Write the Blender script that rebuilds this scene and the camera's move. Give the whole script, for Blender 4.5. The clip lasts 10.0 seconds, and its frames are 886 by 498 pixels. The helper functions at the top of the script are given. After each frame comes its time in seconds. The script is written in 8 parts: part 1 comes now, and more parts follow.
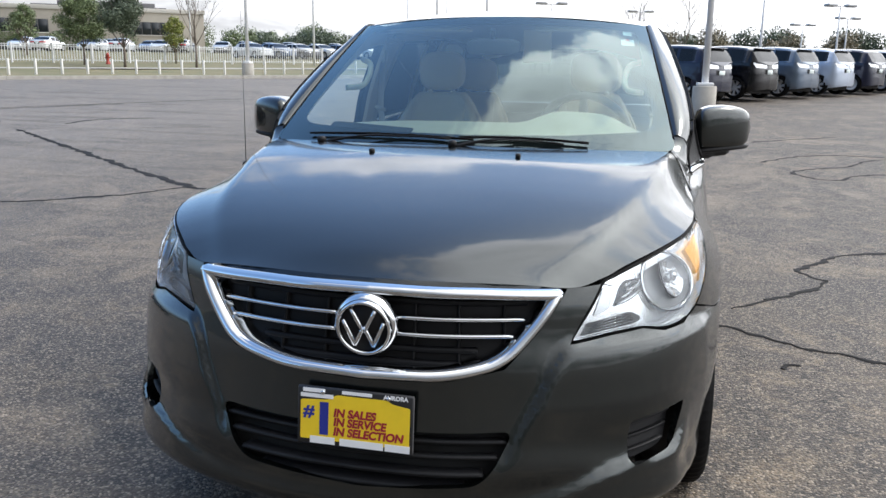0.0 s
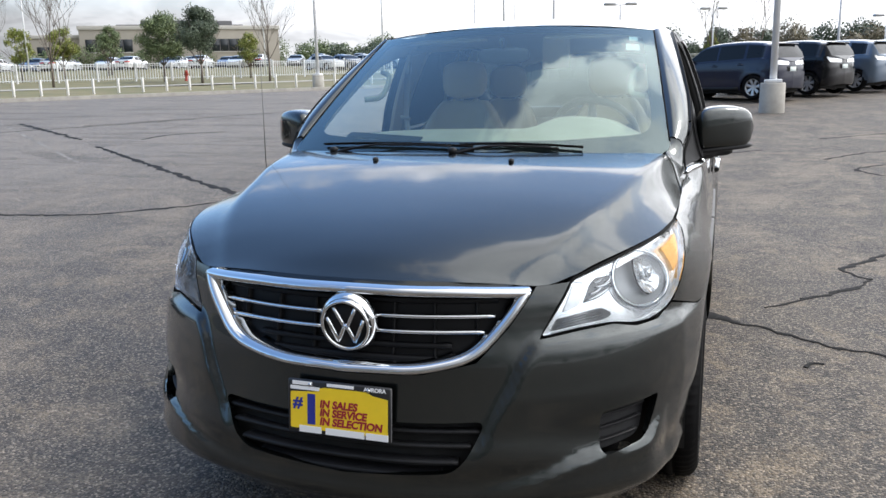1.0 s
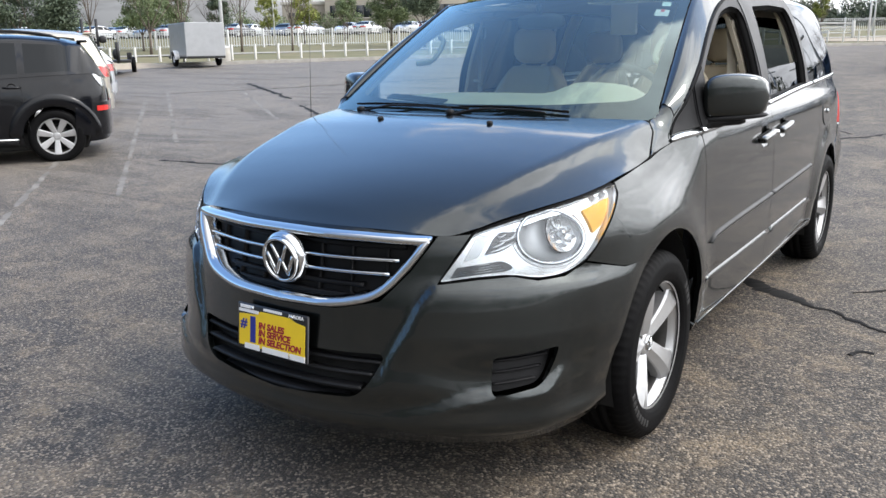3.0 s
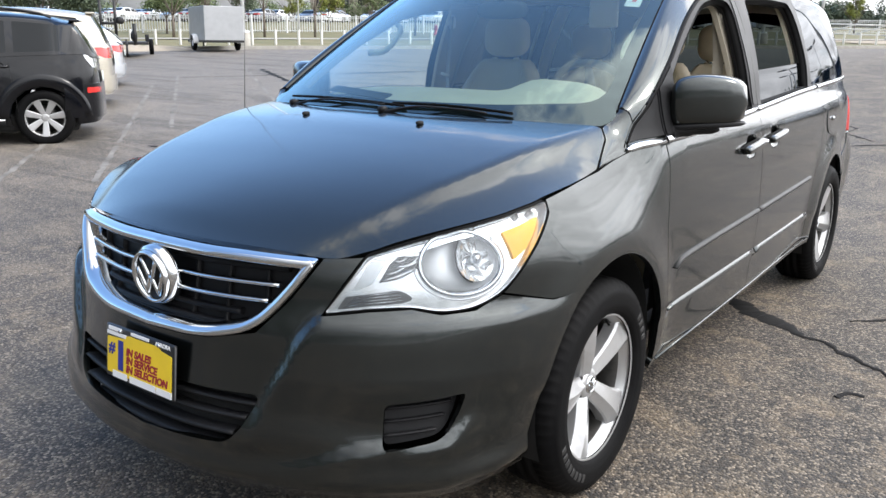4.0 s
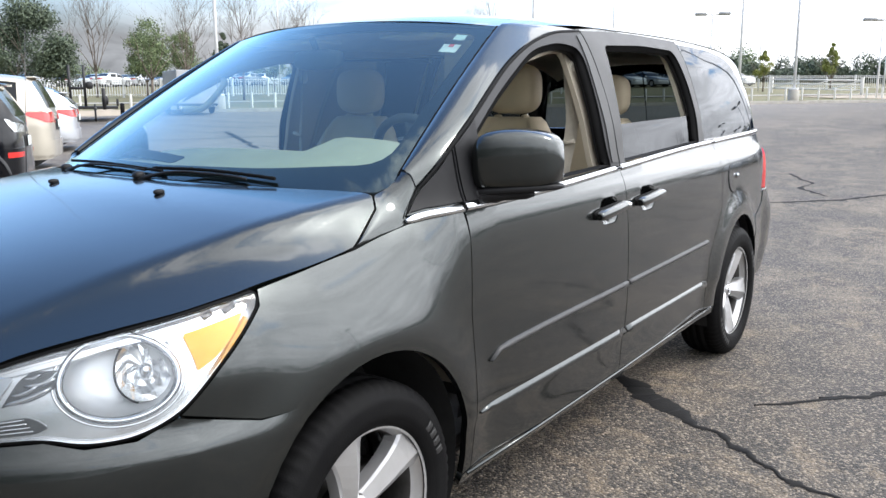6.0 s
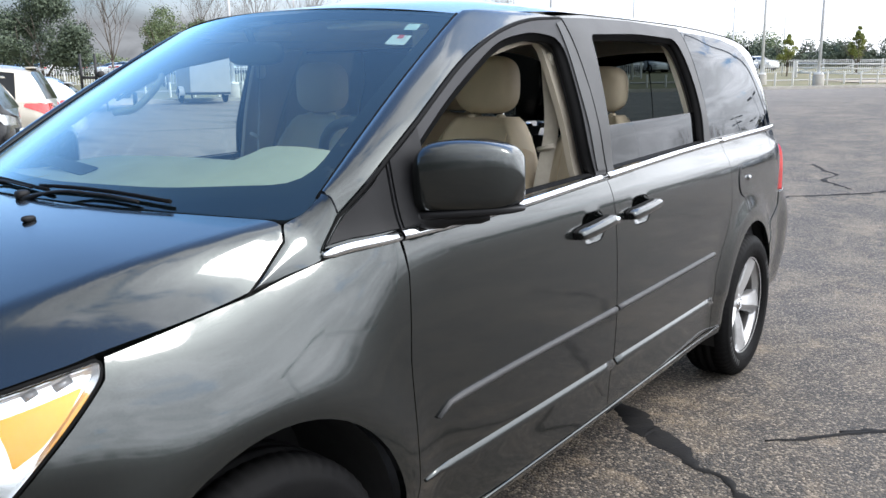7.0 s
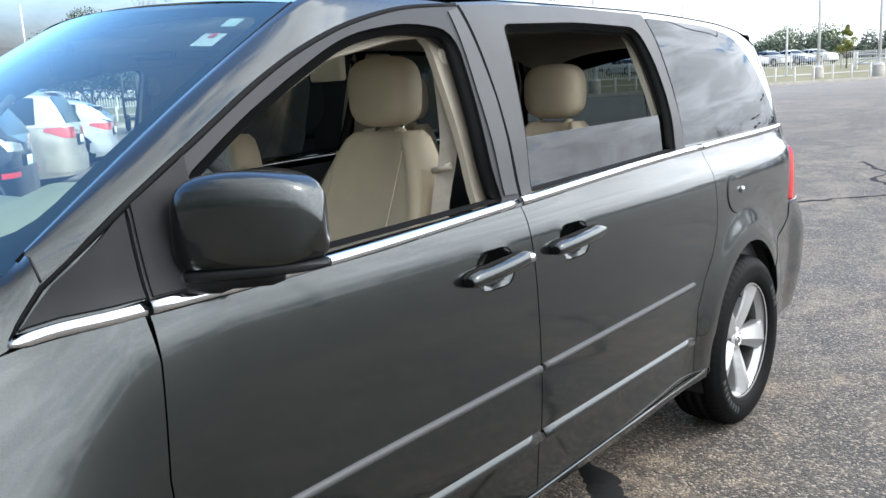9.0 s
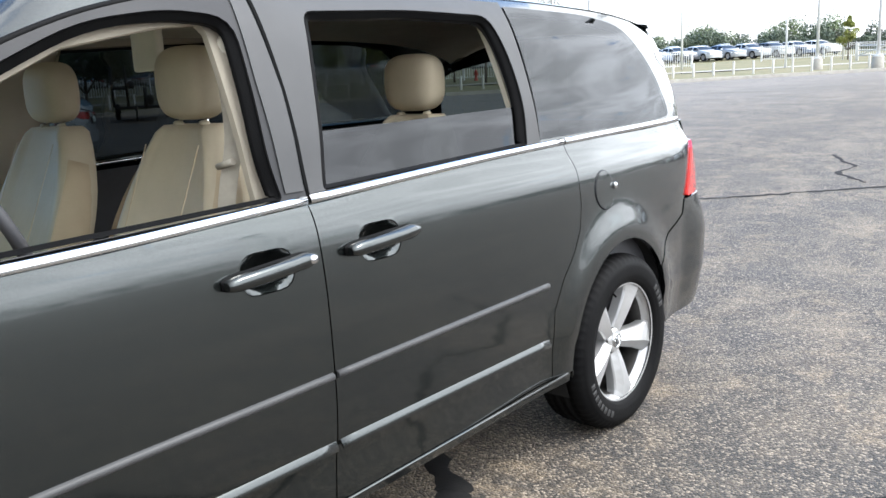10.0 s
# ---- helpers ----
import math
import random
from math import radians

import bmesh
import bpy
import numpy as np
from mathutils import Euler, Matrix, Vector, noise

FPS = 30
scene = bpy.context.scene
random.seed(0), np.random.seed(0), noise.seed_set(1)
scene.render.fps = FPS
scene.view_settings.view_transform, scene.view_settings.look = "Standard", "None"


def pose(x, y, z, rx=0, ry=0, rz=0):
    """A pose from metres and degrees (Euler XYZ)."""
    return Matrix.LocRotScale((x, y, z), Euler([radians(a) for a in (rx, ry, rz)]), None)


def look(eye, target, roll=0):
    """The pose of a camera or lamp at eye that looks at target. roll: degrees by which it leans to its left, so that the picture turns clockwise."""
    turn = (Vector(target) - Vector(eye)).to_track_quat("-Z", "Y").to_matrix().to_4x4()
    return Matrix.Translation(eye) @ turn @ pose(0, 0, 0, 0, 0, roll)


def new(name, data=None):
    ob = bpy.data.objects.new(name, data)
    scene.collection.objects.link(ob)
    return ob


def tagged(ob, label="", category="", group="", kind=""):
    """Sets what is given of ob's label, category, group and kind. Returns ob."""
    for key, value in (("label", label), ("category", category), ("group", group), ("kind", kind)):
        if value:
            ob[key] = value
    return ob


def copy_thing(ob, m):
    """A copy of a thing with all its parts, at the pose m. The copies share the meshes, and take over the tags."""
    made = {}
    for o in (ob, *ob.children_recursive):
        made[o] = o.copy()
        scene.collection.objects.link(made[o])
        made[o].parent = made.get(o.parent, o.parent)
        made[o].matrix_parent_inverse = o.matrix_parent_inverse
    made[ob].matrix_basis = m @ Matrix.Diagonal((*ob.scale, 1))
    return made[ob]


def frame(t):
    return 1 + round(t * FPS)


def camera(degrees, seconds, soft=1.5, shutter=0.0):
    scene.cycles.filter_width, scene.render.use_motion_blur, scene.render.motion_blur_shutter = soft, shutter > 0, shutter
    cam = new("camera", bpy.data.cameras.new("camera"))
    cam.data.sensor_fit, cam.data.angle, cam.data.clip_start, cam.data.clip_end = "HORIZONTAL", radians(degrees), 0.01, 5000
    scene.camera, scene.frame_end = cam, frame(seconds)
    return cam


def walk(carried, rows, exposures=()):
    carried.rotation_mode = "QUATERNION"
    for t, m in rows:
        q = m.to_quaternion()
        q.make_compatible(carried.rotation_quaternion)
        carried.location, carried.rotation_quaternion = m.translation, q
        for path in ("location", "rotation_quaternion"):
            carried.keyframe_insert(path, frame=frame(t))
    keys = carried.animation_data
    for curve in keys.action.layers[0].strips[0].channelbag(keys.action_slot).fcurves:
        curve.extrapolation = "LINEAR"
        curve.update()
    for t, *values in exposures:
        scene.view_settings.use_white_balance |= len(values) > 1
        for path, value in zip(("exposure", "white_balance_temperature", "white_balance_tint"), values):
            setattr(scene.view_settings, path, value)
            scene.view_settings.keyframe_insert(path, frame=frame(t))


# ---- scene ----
cam = camera(56.7, 10.0)
PATH = [
    (0, (0.686, -2.915, 1.426), (0.225, -1.015, 1.002), 0.7),
    (0.5, (0.825, -2.931, 1.431), (0.28, -1.05, 1.023), -0.3),
    (1, (0.989, -2.977, 1.443), (0.353, -1.126, 1.034), -1.3),
    (1.5, (1.247, -2.933, 1.438), (0.386, -1.178, 1.014), 0.7),
    (2, (1.477, -2.944, 1.435), (0.498, -1.246, 1.034), -1.9),
    (2.2, (1.562, -2.952, 1.437), (0.582, -1.263, 1.002), -1.0),
    (3.3, (1.954, -2.639, 1.422), (0.819, -1.064, 0.941), -0.8),
    (3.5, (1.947, -2.514, 1.42), (0.816, -0.939, 0.933), 0.1),
    (4, (1.956, -2.253, 1.418), (0.812, -0.69, 0.92), 0.6),
    (4.5, (2.048, -2.052, 1.4), (0.854, -0.527, 0.901), -0.7),
    (5, (2.246, -1.833, 1.42), (1.006, -0.346, 0.92), -0.1),
    (5.5, (2.27, -1.687, 1.413), (1.076, -0.161, 0.916), -1.3),
    (5.8, (2.242, -1.562, 1.39), (1.074, 0.01, 0.981), -0.3),
    (6, (2.201, -1.444, 1.391), (1.053, 0.154, 1.031), -0.2),
    (6.2, (2.172, -1.349, 1.411), (1.038, 0.252, 1.019), -0.1),
    (7.3, (2.111, -0.853, 1.431), (0.916, 0.703, 1.042), -0.6),
    (7.5, (2.122, -0.783, 1.425), (0.969, 0.804, 1.036), -0.9),
    (8, (2.101, -0.588, 1.414), (0.966, 1.008, 1.007), -1.2),
    (8.5, (2.083, -0.391, 1.425), (0.936, 1.205, 1.053), -0.2),
    (9, (2.158, -0.218, 1.414), (0.864, 1.262, 1.045), -2.9),
    (9.5, (2.376, 0.027, 1.425), (1.032, 1.452, 1.021), -1.2),
    (10, (2.496, 0.239, 1.391), (1.195, 1.707, 1.0), -2.7),
]
EXPOSURES = [(0.0, -0.31, 6310, 11), (2.0, -0.31, 6310, 11), (3.5, -0.06, 6360, 11), (5.5, 0.09, 6280, 11), (7.5, -0.08, 6130, 11), (8.5, 0.15, 6130, 11), (9.0, 0.22, 6080, 9), (10.0, 0.46, 6130, 9)]
walk(cam, exposures=EXPOSURES, rows=[(t, look(eye, target, roll)) for t, eye, target, roll in PATH])

# ---- daylight ----
SUN_FROM = Vector((0.62, 0.42, 0.95)).normalized()
sun_data = bpy.data.lights.new("sun", "SUN")
sun_data.energy, sun_data.angle, sun_data.color = 1.7, radians(14), (1.0, 0.93, 0.84)
sun = new("sun", sun_data)
sun.matrix_world = look(SUN_FROM * 60, (0, 0, 0))


def node(tree, kind, **values):
    n = tree.nodes.new(kind)
    for key, value in values.items():
        if key in n.inputs:
            n.inputs[key].default_value = value
    return n


def build_world():
    world = bpy.data.worlds.new("sky")
    scene.world = world
    world.use_nodes = True
    t = world.node_tree
    t.nodes.clear()
    link = t.links.new
    sky = t.nodes.new("ShaderNodeTexSky")
    sky.sky_type, sky.sun_disc = "NISHITA", False
    sky.sun_elevation = math.asin(SUN_FROM.z)
    sky.sun_rotation = math.atan2(SUN_FROM.x, SUN_FROM.y)
    sky.air_density, sky.dust_density, sky.ozone_density = 1.0, 2.0, 1.5
    coord = t.nodes.new("ShaderNodeTexCoord")
    parts = t.nodes.new("ShaderNodeSeparateXYZ")
    link(coord.outputs["Generated"], parts.inputs[0])
    up = node(t, "ShaderNodeMath")
    up.operation = "MAXIMUM"
    link(parts.outputs[2], up.inputs[0])
    up.inputs[1].default_value = 0.0
    lift = t.nodes.new("ShaderNodeMath")
    lift.operation = "ADD"
    link(up.outputs[0], lift.inputs[0])
    lift.inputs[1].default_value = 0.32
    flat = t.nodes.new("ShaderNodeVectorMath")
    flat.operation = "DIVIDE"
    link(coord.outputs["Generated"], flat.inputs[0])
    both = t.nodes.new("ShaderNodeCombineXYZ")
    for k in range(3):
        link(lift.outputs[0], both.inputs[k])
    link(both.outputs[0], flat.inputs[1])
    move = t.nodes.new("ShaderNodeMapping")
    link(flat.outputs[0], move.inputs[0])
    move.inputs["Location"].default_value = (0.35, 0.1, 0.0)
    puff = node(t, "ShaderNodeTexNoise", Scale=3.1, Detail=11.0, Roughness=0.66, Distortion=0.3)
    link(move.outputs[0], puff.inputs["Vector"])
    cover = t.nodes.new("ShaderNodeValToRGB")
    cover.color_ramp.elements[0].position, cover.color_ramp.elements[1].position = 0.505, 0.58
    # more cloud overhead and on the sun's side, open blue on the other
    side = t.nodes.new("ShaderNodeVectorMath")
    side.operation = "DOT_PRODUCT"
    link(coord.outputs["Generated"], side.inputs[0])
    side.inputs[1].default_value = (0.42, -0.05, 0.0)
    # and more of it low down, where the banks stand behind one another
    low = t.nodes.new("ShaderNodeMapRange")
    link(parts.outputs[2], low.inputs[0])
    low.inputs[1].default_value, low.inputs[2].default_value = 0.48, 0.60
    low.inputs[3].default_value, low.inputs[4].default_value = 0.25, -0.11
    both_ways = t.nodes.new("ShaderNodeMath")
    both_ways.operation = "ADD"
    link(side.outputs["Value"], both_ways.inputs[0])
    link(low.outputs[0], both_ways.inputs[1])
    high = t.nodes.new("ShaderNodeMapRange")
    bank = t.nodes.new("ShaderNodeVectorMath")
    bank.operation = "DOT_PRODUCT"
    link(coord.outputs["Generated"], bank.inputs[0])
    bank.inputs[1].default_value = (0.6, -0.5, 1.0)
    link(bank.outputs["Value"], high.inputs[0])
    high.inputs[1].default_value, high.inputs[2].default_value = 0.52, 0.62
    high.inputs[3].default_value, high.inputs[4].default_value = 0.0, 0.27
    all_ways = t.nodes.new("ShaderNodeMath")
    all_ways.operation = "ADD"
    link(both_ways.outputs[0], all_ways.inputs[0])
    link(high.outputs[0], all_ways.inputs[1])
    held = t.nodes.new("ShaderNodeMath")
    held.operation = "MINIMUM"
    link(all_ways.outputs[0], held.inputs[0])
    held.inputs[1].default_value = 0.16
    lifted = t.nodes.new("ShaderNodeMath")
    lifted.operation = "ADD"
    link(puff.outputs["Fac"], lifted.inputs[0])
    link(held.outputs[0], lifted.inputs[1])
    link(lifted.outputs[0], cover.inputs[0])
    # haze thickens towards the horizon
    haze = t.nodes.new("ShaderNodeMapRange")
    link(parts.outputs[2], haze.inputs[0])
    haze.inputs[1].default_value, haze.inputs[2].default_value = 0.07, 0.20
    haze.inputs[3].default_value, haze.inputs[4].default_value = 1.0, 0.0
    most = t.nodes.new("ShaderNodeMath")
    most.operation = "MAXIMUM"
    link(cover.outputs[0], most.inputs[0])
    link(haze.outputs[0], most.inputs[1])
    mix = t.nodes.new("ShaderNodeMix")
    mix.data_type = "RGBA"
    link(most.outputs[0], mix.inputs["Factor"])
    tint = t.nodes.new("ShaderNodeMix")
    tint.data_type, tint.blend_type = "RGBA", "MULTIPLY"
    tint.inputs["Factor"].default_value = 1.0
    link(sky.outputs[0], tint.inputs["A"])
    tint.inputs["B"].default_value = (2.6, 3.0, 3.2, 1)
    link(tint.outputs["Result"], mix.inputs["A"])
    # clouds are brighter where the sun stands behind them
    along = t.nodes.new("ShaderNodeVectorMath")
    along.operation = "DOT_PRODUCT"
    link(coord.outputs["Generated"], along.inputs[0])
    along.inputs[1].default_value = SUN_FROM
    glow = t.nodes.new("ShaderNodeMapRange")
    glow.interpolation_type = "SMOOTHSTEP"
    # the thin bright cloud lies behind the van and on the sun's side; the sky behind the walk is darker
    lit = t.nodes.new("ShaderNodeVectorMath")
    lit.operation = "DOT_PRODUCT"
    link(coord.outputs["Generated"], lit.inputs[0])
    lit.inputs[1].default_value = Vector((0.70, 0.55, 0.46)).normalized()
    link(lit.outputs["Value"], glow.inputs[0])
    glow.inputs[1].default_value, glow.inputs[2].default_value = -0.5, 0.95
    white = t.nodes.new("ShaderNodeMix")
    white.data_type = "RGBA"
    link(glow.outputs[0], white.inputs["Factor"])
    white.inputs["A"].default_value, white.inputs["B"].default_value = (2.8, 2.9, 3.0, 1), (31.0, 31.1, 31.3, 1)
    # the clouds' own folds
    fold = node(t, "ShaderNodeTexNoise", Scale=4.5, Detail=6.0, Roughness=0.6, Distortion=0.6)
    link(move.outputs[0], fold.inputs["Vector"])
    shade = t.nodes.new("ShaderNodeMapRange")
    link(fold.outputs["Fac"], shade.inputs[0])
    shade.inputs[1].default_value, shade.inputs[2].default_value = 0.35, 0.62
    shade.inputs[3].default_value, shade.inputs[4].default_value = 0.62, 1.05
    clear_low = t.nodes.new("ShaderNodeMath")
    clear_low.operation = "MAXIMUM"
    link(shade.outputs[0], clear_low.inputs[0])
    clear_low.inputs[1].default_value = 0.70
    dull = t.nodes.new("ShaderNodeMapRange")
    link(parts.outputs[2], dull.inputs[0])
    dull.inputs[1].default_value, dull.inputs[2].default_value = 0.01, 0.17
    dull.inputs[3].default_value, dull.inputs[4].default_value = 0.58, 1.0
    dimmed = t.nodes.new("ShaderNodeMath")
    dimmed.operation = "MULTIPLY"
    link(clear_low.outputs[0], dimmed.inputs[0])
    link(dull.outputs[0], dimmed.inputs[1])
    folded = t.nodes.new("ShaderNodeVectorMath")
    folded.operation = "SCALE"
    link(white.outputs["Result"], folded.inputs[0])
    link(dimmed.outputs[0], folded.inputs["Scale"])
    link(folded.outputs[0], mix.inputs["B"])
    out = node(t, "ShaderNodeBackground", Strength=0.135)
    # the sun's glow through thin cloud
    least = t.nodes.new("ShaderNodeMath")
    least.operation = "MAXIMUM"
    link(along.outputs["Value"], least.inputs[0])
    least.inputs[1].default_value = 0.0
    lobe = t.nodes.new("ShaderNodeMath")
    lobe.operation = "POWER"
    link(least.outputs[0], lobe.inputs[0])
    lobe.inputs[1].default_value = 13.0
    veil = t.nodes.new("ShaderNodeMapRange")
    link(cover.outputs[0], veil.inputs[0])
    veil.inputs[3].default_value, veil.inputs[4].default_value = 0.05, 1.0
    bright = t.nodes.new("ShaderNodeMath")
    bright.operation = "MULTIPLY"
    link(lobe.outputs[0], bright.inputs[0])
    link(veil.outputs[0], bright.inputs[1])
    shine = t.nodes.new("ShaderNodeMix")
    shine.data_type, shine.blend_type = "RGBA", "ADD"
    link(bright.outputs[0], shine.inputs["Factor"])
    link(mix.outputs["Result"], shine.inputs["A"])
    shine.inputs["B"].default_value = (14.0, 13.6, 13.0, 1)
    link(shine.outputs["Result"], out.inputs[0])
    end = t.nodes.new("ShaderNodeOutputWorld")
    link(out.outputs[0], end.inputs[0])


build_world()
scene.view_settings.exposure = 0.0

# ---- materials ----
def base_material(name):
    m = bpy.data.materials.new(name)
    m.use_nodes = True
    t = m.node_tree
    return m, t, t.nodes["Principled BSDF"]


def colour4(c):
    return (c[0], c[1], c[2], 1.0)


def surface(name, colour, rough, metal=0.0, coat=0.0, vary=0.15, scale=6.0, bump=0.0, bump_scale=200.0, second=None, spec=0.5):
    """A painted, moulded or cast surface: two scales of colour change, uneven gloss and fine relief."""
    m, t, b = base_material(name)
    link = t.links.new
    coord = t.nodes.new("ShaderNodeTexCoord")
    big = node(t, "ShaderNodeTexNoise", Scale=scale, Detail=4.0, Roughness=0.6)
    fine = node(t, "ShaderNodeTexNoise", Scale=scale * 14, Detail=3.0, Roughness=0.65)
    for n in (big, fine):
        link(coord.outputs["Object"], n.inputs["Vector"])
    mix = t.nodes.new("ShaderNodeMix")
    mix.data_type = "RGBA"
    other = second or [v * (1 - vary) for v in colour]
    mix.inputs["A"].default_value, mix.inputs["B"].default_value = colour4(colour), colour4(other)
    blend = t.nodes.new("ShaderNodeMath")
    blend.operation = "MULTIPLY_ADD"
    link(fine.outputs["Fac"], blend.inputs[0])
    blend.inputs[1].default_value = 0.35
    ramp = t.nodes.new("ShaderNodeMapRange")
    link(big.outputs["Fac"], ramp.inputs[0])
    ramp.inputs[1].default_value, ramp.inputs[2].default_value = 0.35, 0.7
    ramp.inputs[3].default_value, ramp.inputs[4].default_value = -0.1, 0.75
    link(ramp.outputs[0], blend.inputs[2])
    link(blend.outputs[0], mix.inputs["Factor"])
    link(mix.outputs["Result"], b.inputs["Base Color"])
    gloss = t.nodes.new("ShaderNodeMapRange")
    link(big.outputs["Fac"], gloss.inputs[0])
    gloss.inputs[3].default_value, gloss.inputs[4].default_value = rough * 0.8, min(1.0, rough * 1.2)
    link(gloss.outputs[0], b.inputs["Roughness"])
    b.inputs["Metallic"].default_value = metal
    b.inputs["Coat Weight"].default_value = coat
    b.inputs["Coat Roughness"].default_value = 0.03
    b.inputs["Specular IOR Level"].default_value = spec
    if bump:
        grain = node(t, "ShaderNodeTexNoise", Scale=bump_scale, Detail=2.0)
        link(coord.outputs["Object"], grain.inputs["Vector"])
        relief = node(t, "ShaderNodeBump", Strength=bump, Distance=0.002)
        link(grain.outputs["Fac"], relief.inputs["Height"])
        link(relief.outputs[0], b.inputs["Normal"])
    return m


def car_paint(name, colour, rough=0.32, metal=0.5, flake=0.25, film_most=0.10, gloss=1.5):
    """Metallic paint under clear lacquer, with a film of dust."""
    m, t, b = base_material(name)
    link = t.links.new
    coord = t.nodes.new("ShaderNodeTexCoord")
    flakes = node(t, "ShaderNodeTexVoronoi", Scale=900.0)
    link(coord.outputs["Object"], flakes.inputs["Vector"])
    dust = node(t, "ShaderNodeTexNoise", Scale=3.5, Detail=7.0, Roughness=0.7)
    link(coord.outputs["Object"], dust.inputs["Vector"])
    mix = t.nodes.new("ShaderNodeMix")
    mix.data_type = "RGBA"
    mix.inputs["A"].default_value = colour4([v * (1 - flake) for v in colour])
    mix.inputs["B"].default_value = colour4([min(1, v * (1 + flake)) for v in colour])
    link(flakes.outputs["Color"], mix.inputs["Factor"])
    film = t.nodes.new("ShaderNodeMix")
    film.data_type = "RGBA"
    amount = t.nodes.new("ShaderNodeMapRange")
    link(dust.outputs["Fac"], amount.inputs[0])
    amount.inputs[1].default_value, amount.inputs[2].default_value = 0.45, 0.8
    amount.inputs[3].default_value, amount.inputs[4].default_value = 0.0, film_most
    link(amount.outputs[0], film.inputs["Factor"])
    link(mix.outputs["Result"], film.inputs["A"])
    film.inputs["B"].default_value = (0.30, 0.28, 0.25, 1)
    link(film.outputs["Result"], b.inputs["Base Color"])
    b.inputs["Roughness"].default_value = rough
    b.inputs["Metallic"].default_value = metal
    b.inputs["Coat Weight"].default_value = 1.0
    b.inputs["Coat IOR"].default_value = gloss
    b.inputs["Specular IOR Level"].default_value = 0.2
    coat = t.nodes.new("ShaderNodeMapRange")
    link(dust.outputs["Fac"], coat.inputs[0])
    coat.inputs[3].default_value, coat.inputs[4].default_value = 0.05, 0.085
    link(coat.outputs[0], b.inputs["Coat Roughness"])
    wave = node(t, "ShaderNodeTexNoise", Scale=2.2, Detail=1.0)
    link(coord.outputs["Object"], wave.inputs["Vector"])
    relief = node(t, "ShaderNodeBump", Strength=0.015, Distance=0.02)
    link(wave.outputs["Fac"], relief.inputs["Height"])
    link(relief.outputs[0], b.inputs["Coat Normal"])
    return m


def glass(name, tint, gloss=0.01, boost=1.0, sheen=(0.95, 0.97, 1.0)):
    """A pane: light passes tinted, and the sky mirrors in it by Fresnel."""
    m = bpy.data.materials.new(name)
    m.use_nodes = True
    t = m.node_tree
    t.nodes.clear()
    link = t.links.new
    clear = t.nodes.new("ShaderNodeBsdfTransparent")
    clear.inputs[0].default_value = colour4(tint)
    shine = t.nodes.new("ShaderNodeBsdfGlossy")
    shine.inputs["Roughness"].default_value = gloss
    shine.inputs["Color"].default_value = colour4(sheen)
    edge = node(t, "ShaderNodeFresnel", IOR=1.5)
    more = t.nodes.new("ShaderNodeMath")
    more.operation, more.use_clamp = "MULTIPLY", True
    link(edge.outputs[0], more.inputs[0])
    more.inputs[1].default_value = boost
    mix = t.nodes.new("ShaderNodeMixShader")
    link(more.outputs[0], mix.inputs[0])
    link(clear.outputs[0], mix.inputs[1])
    link(shine.outputs[0], mix.inputs[2])
    end = t.nodes.new("ShaderNodeOutputMaterial")
    link(mix.outputs[0], end.inputs[0])
    return m


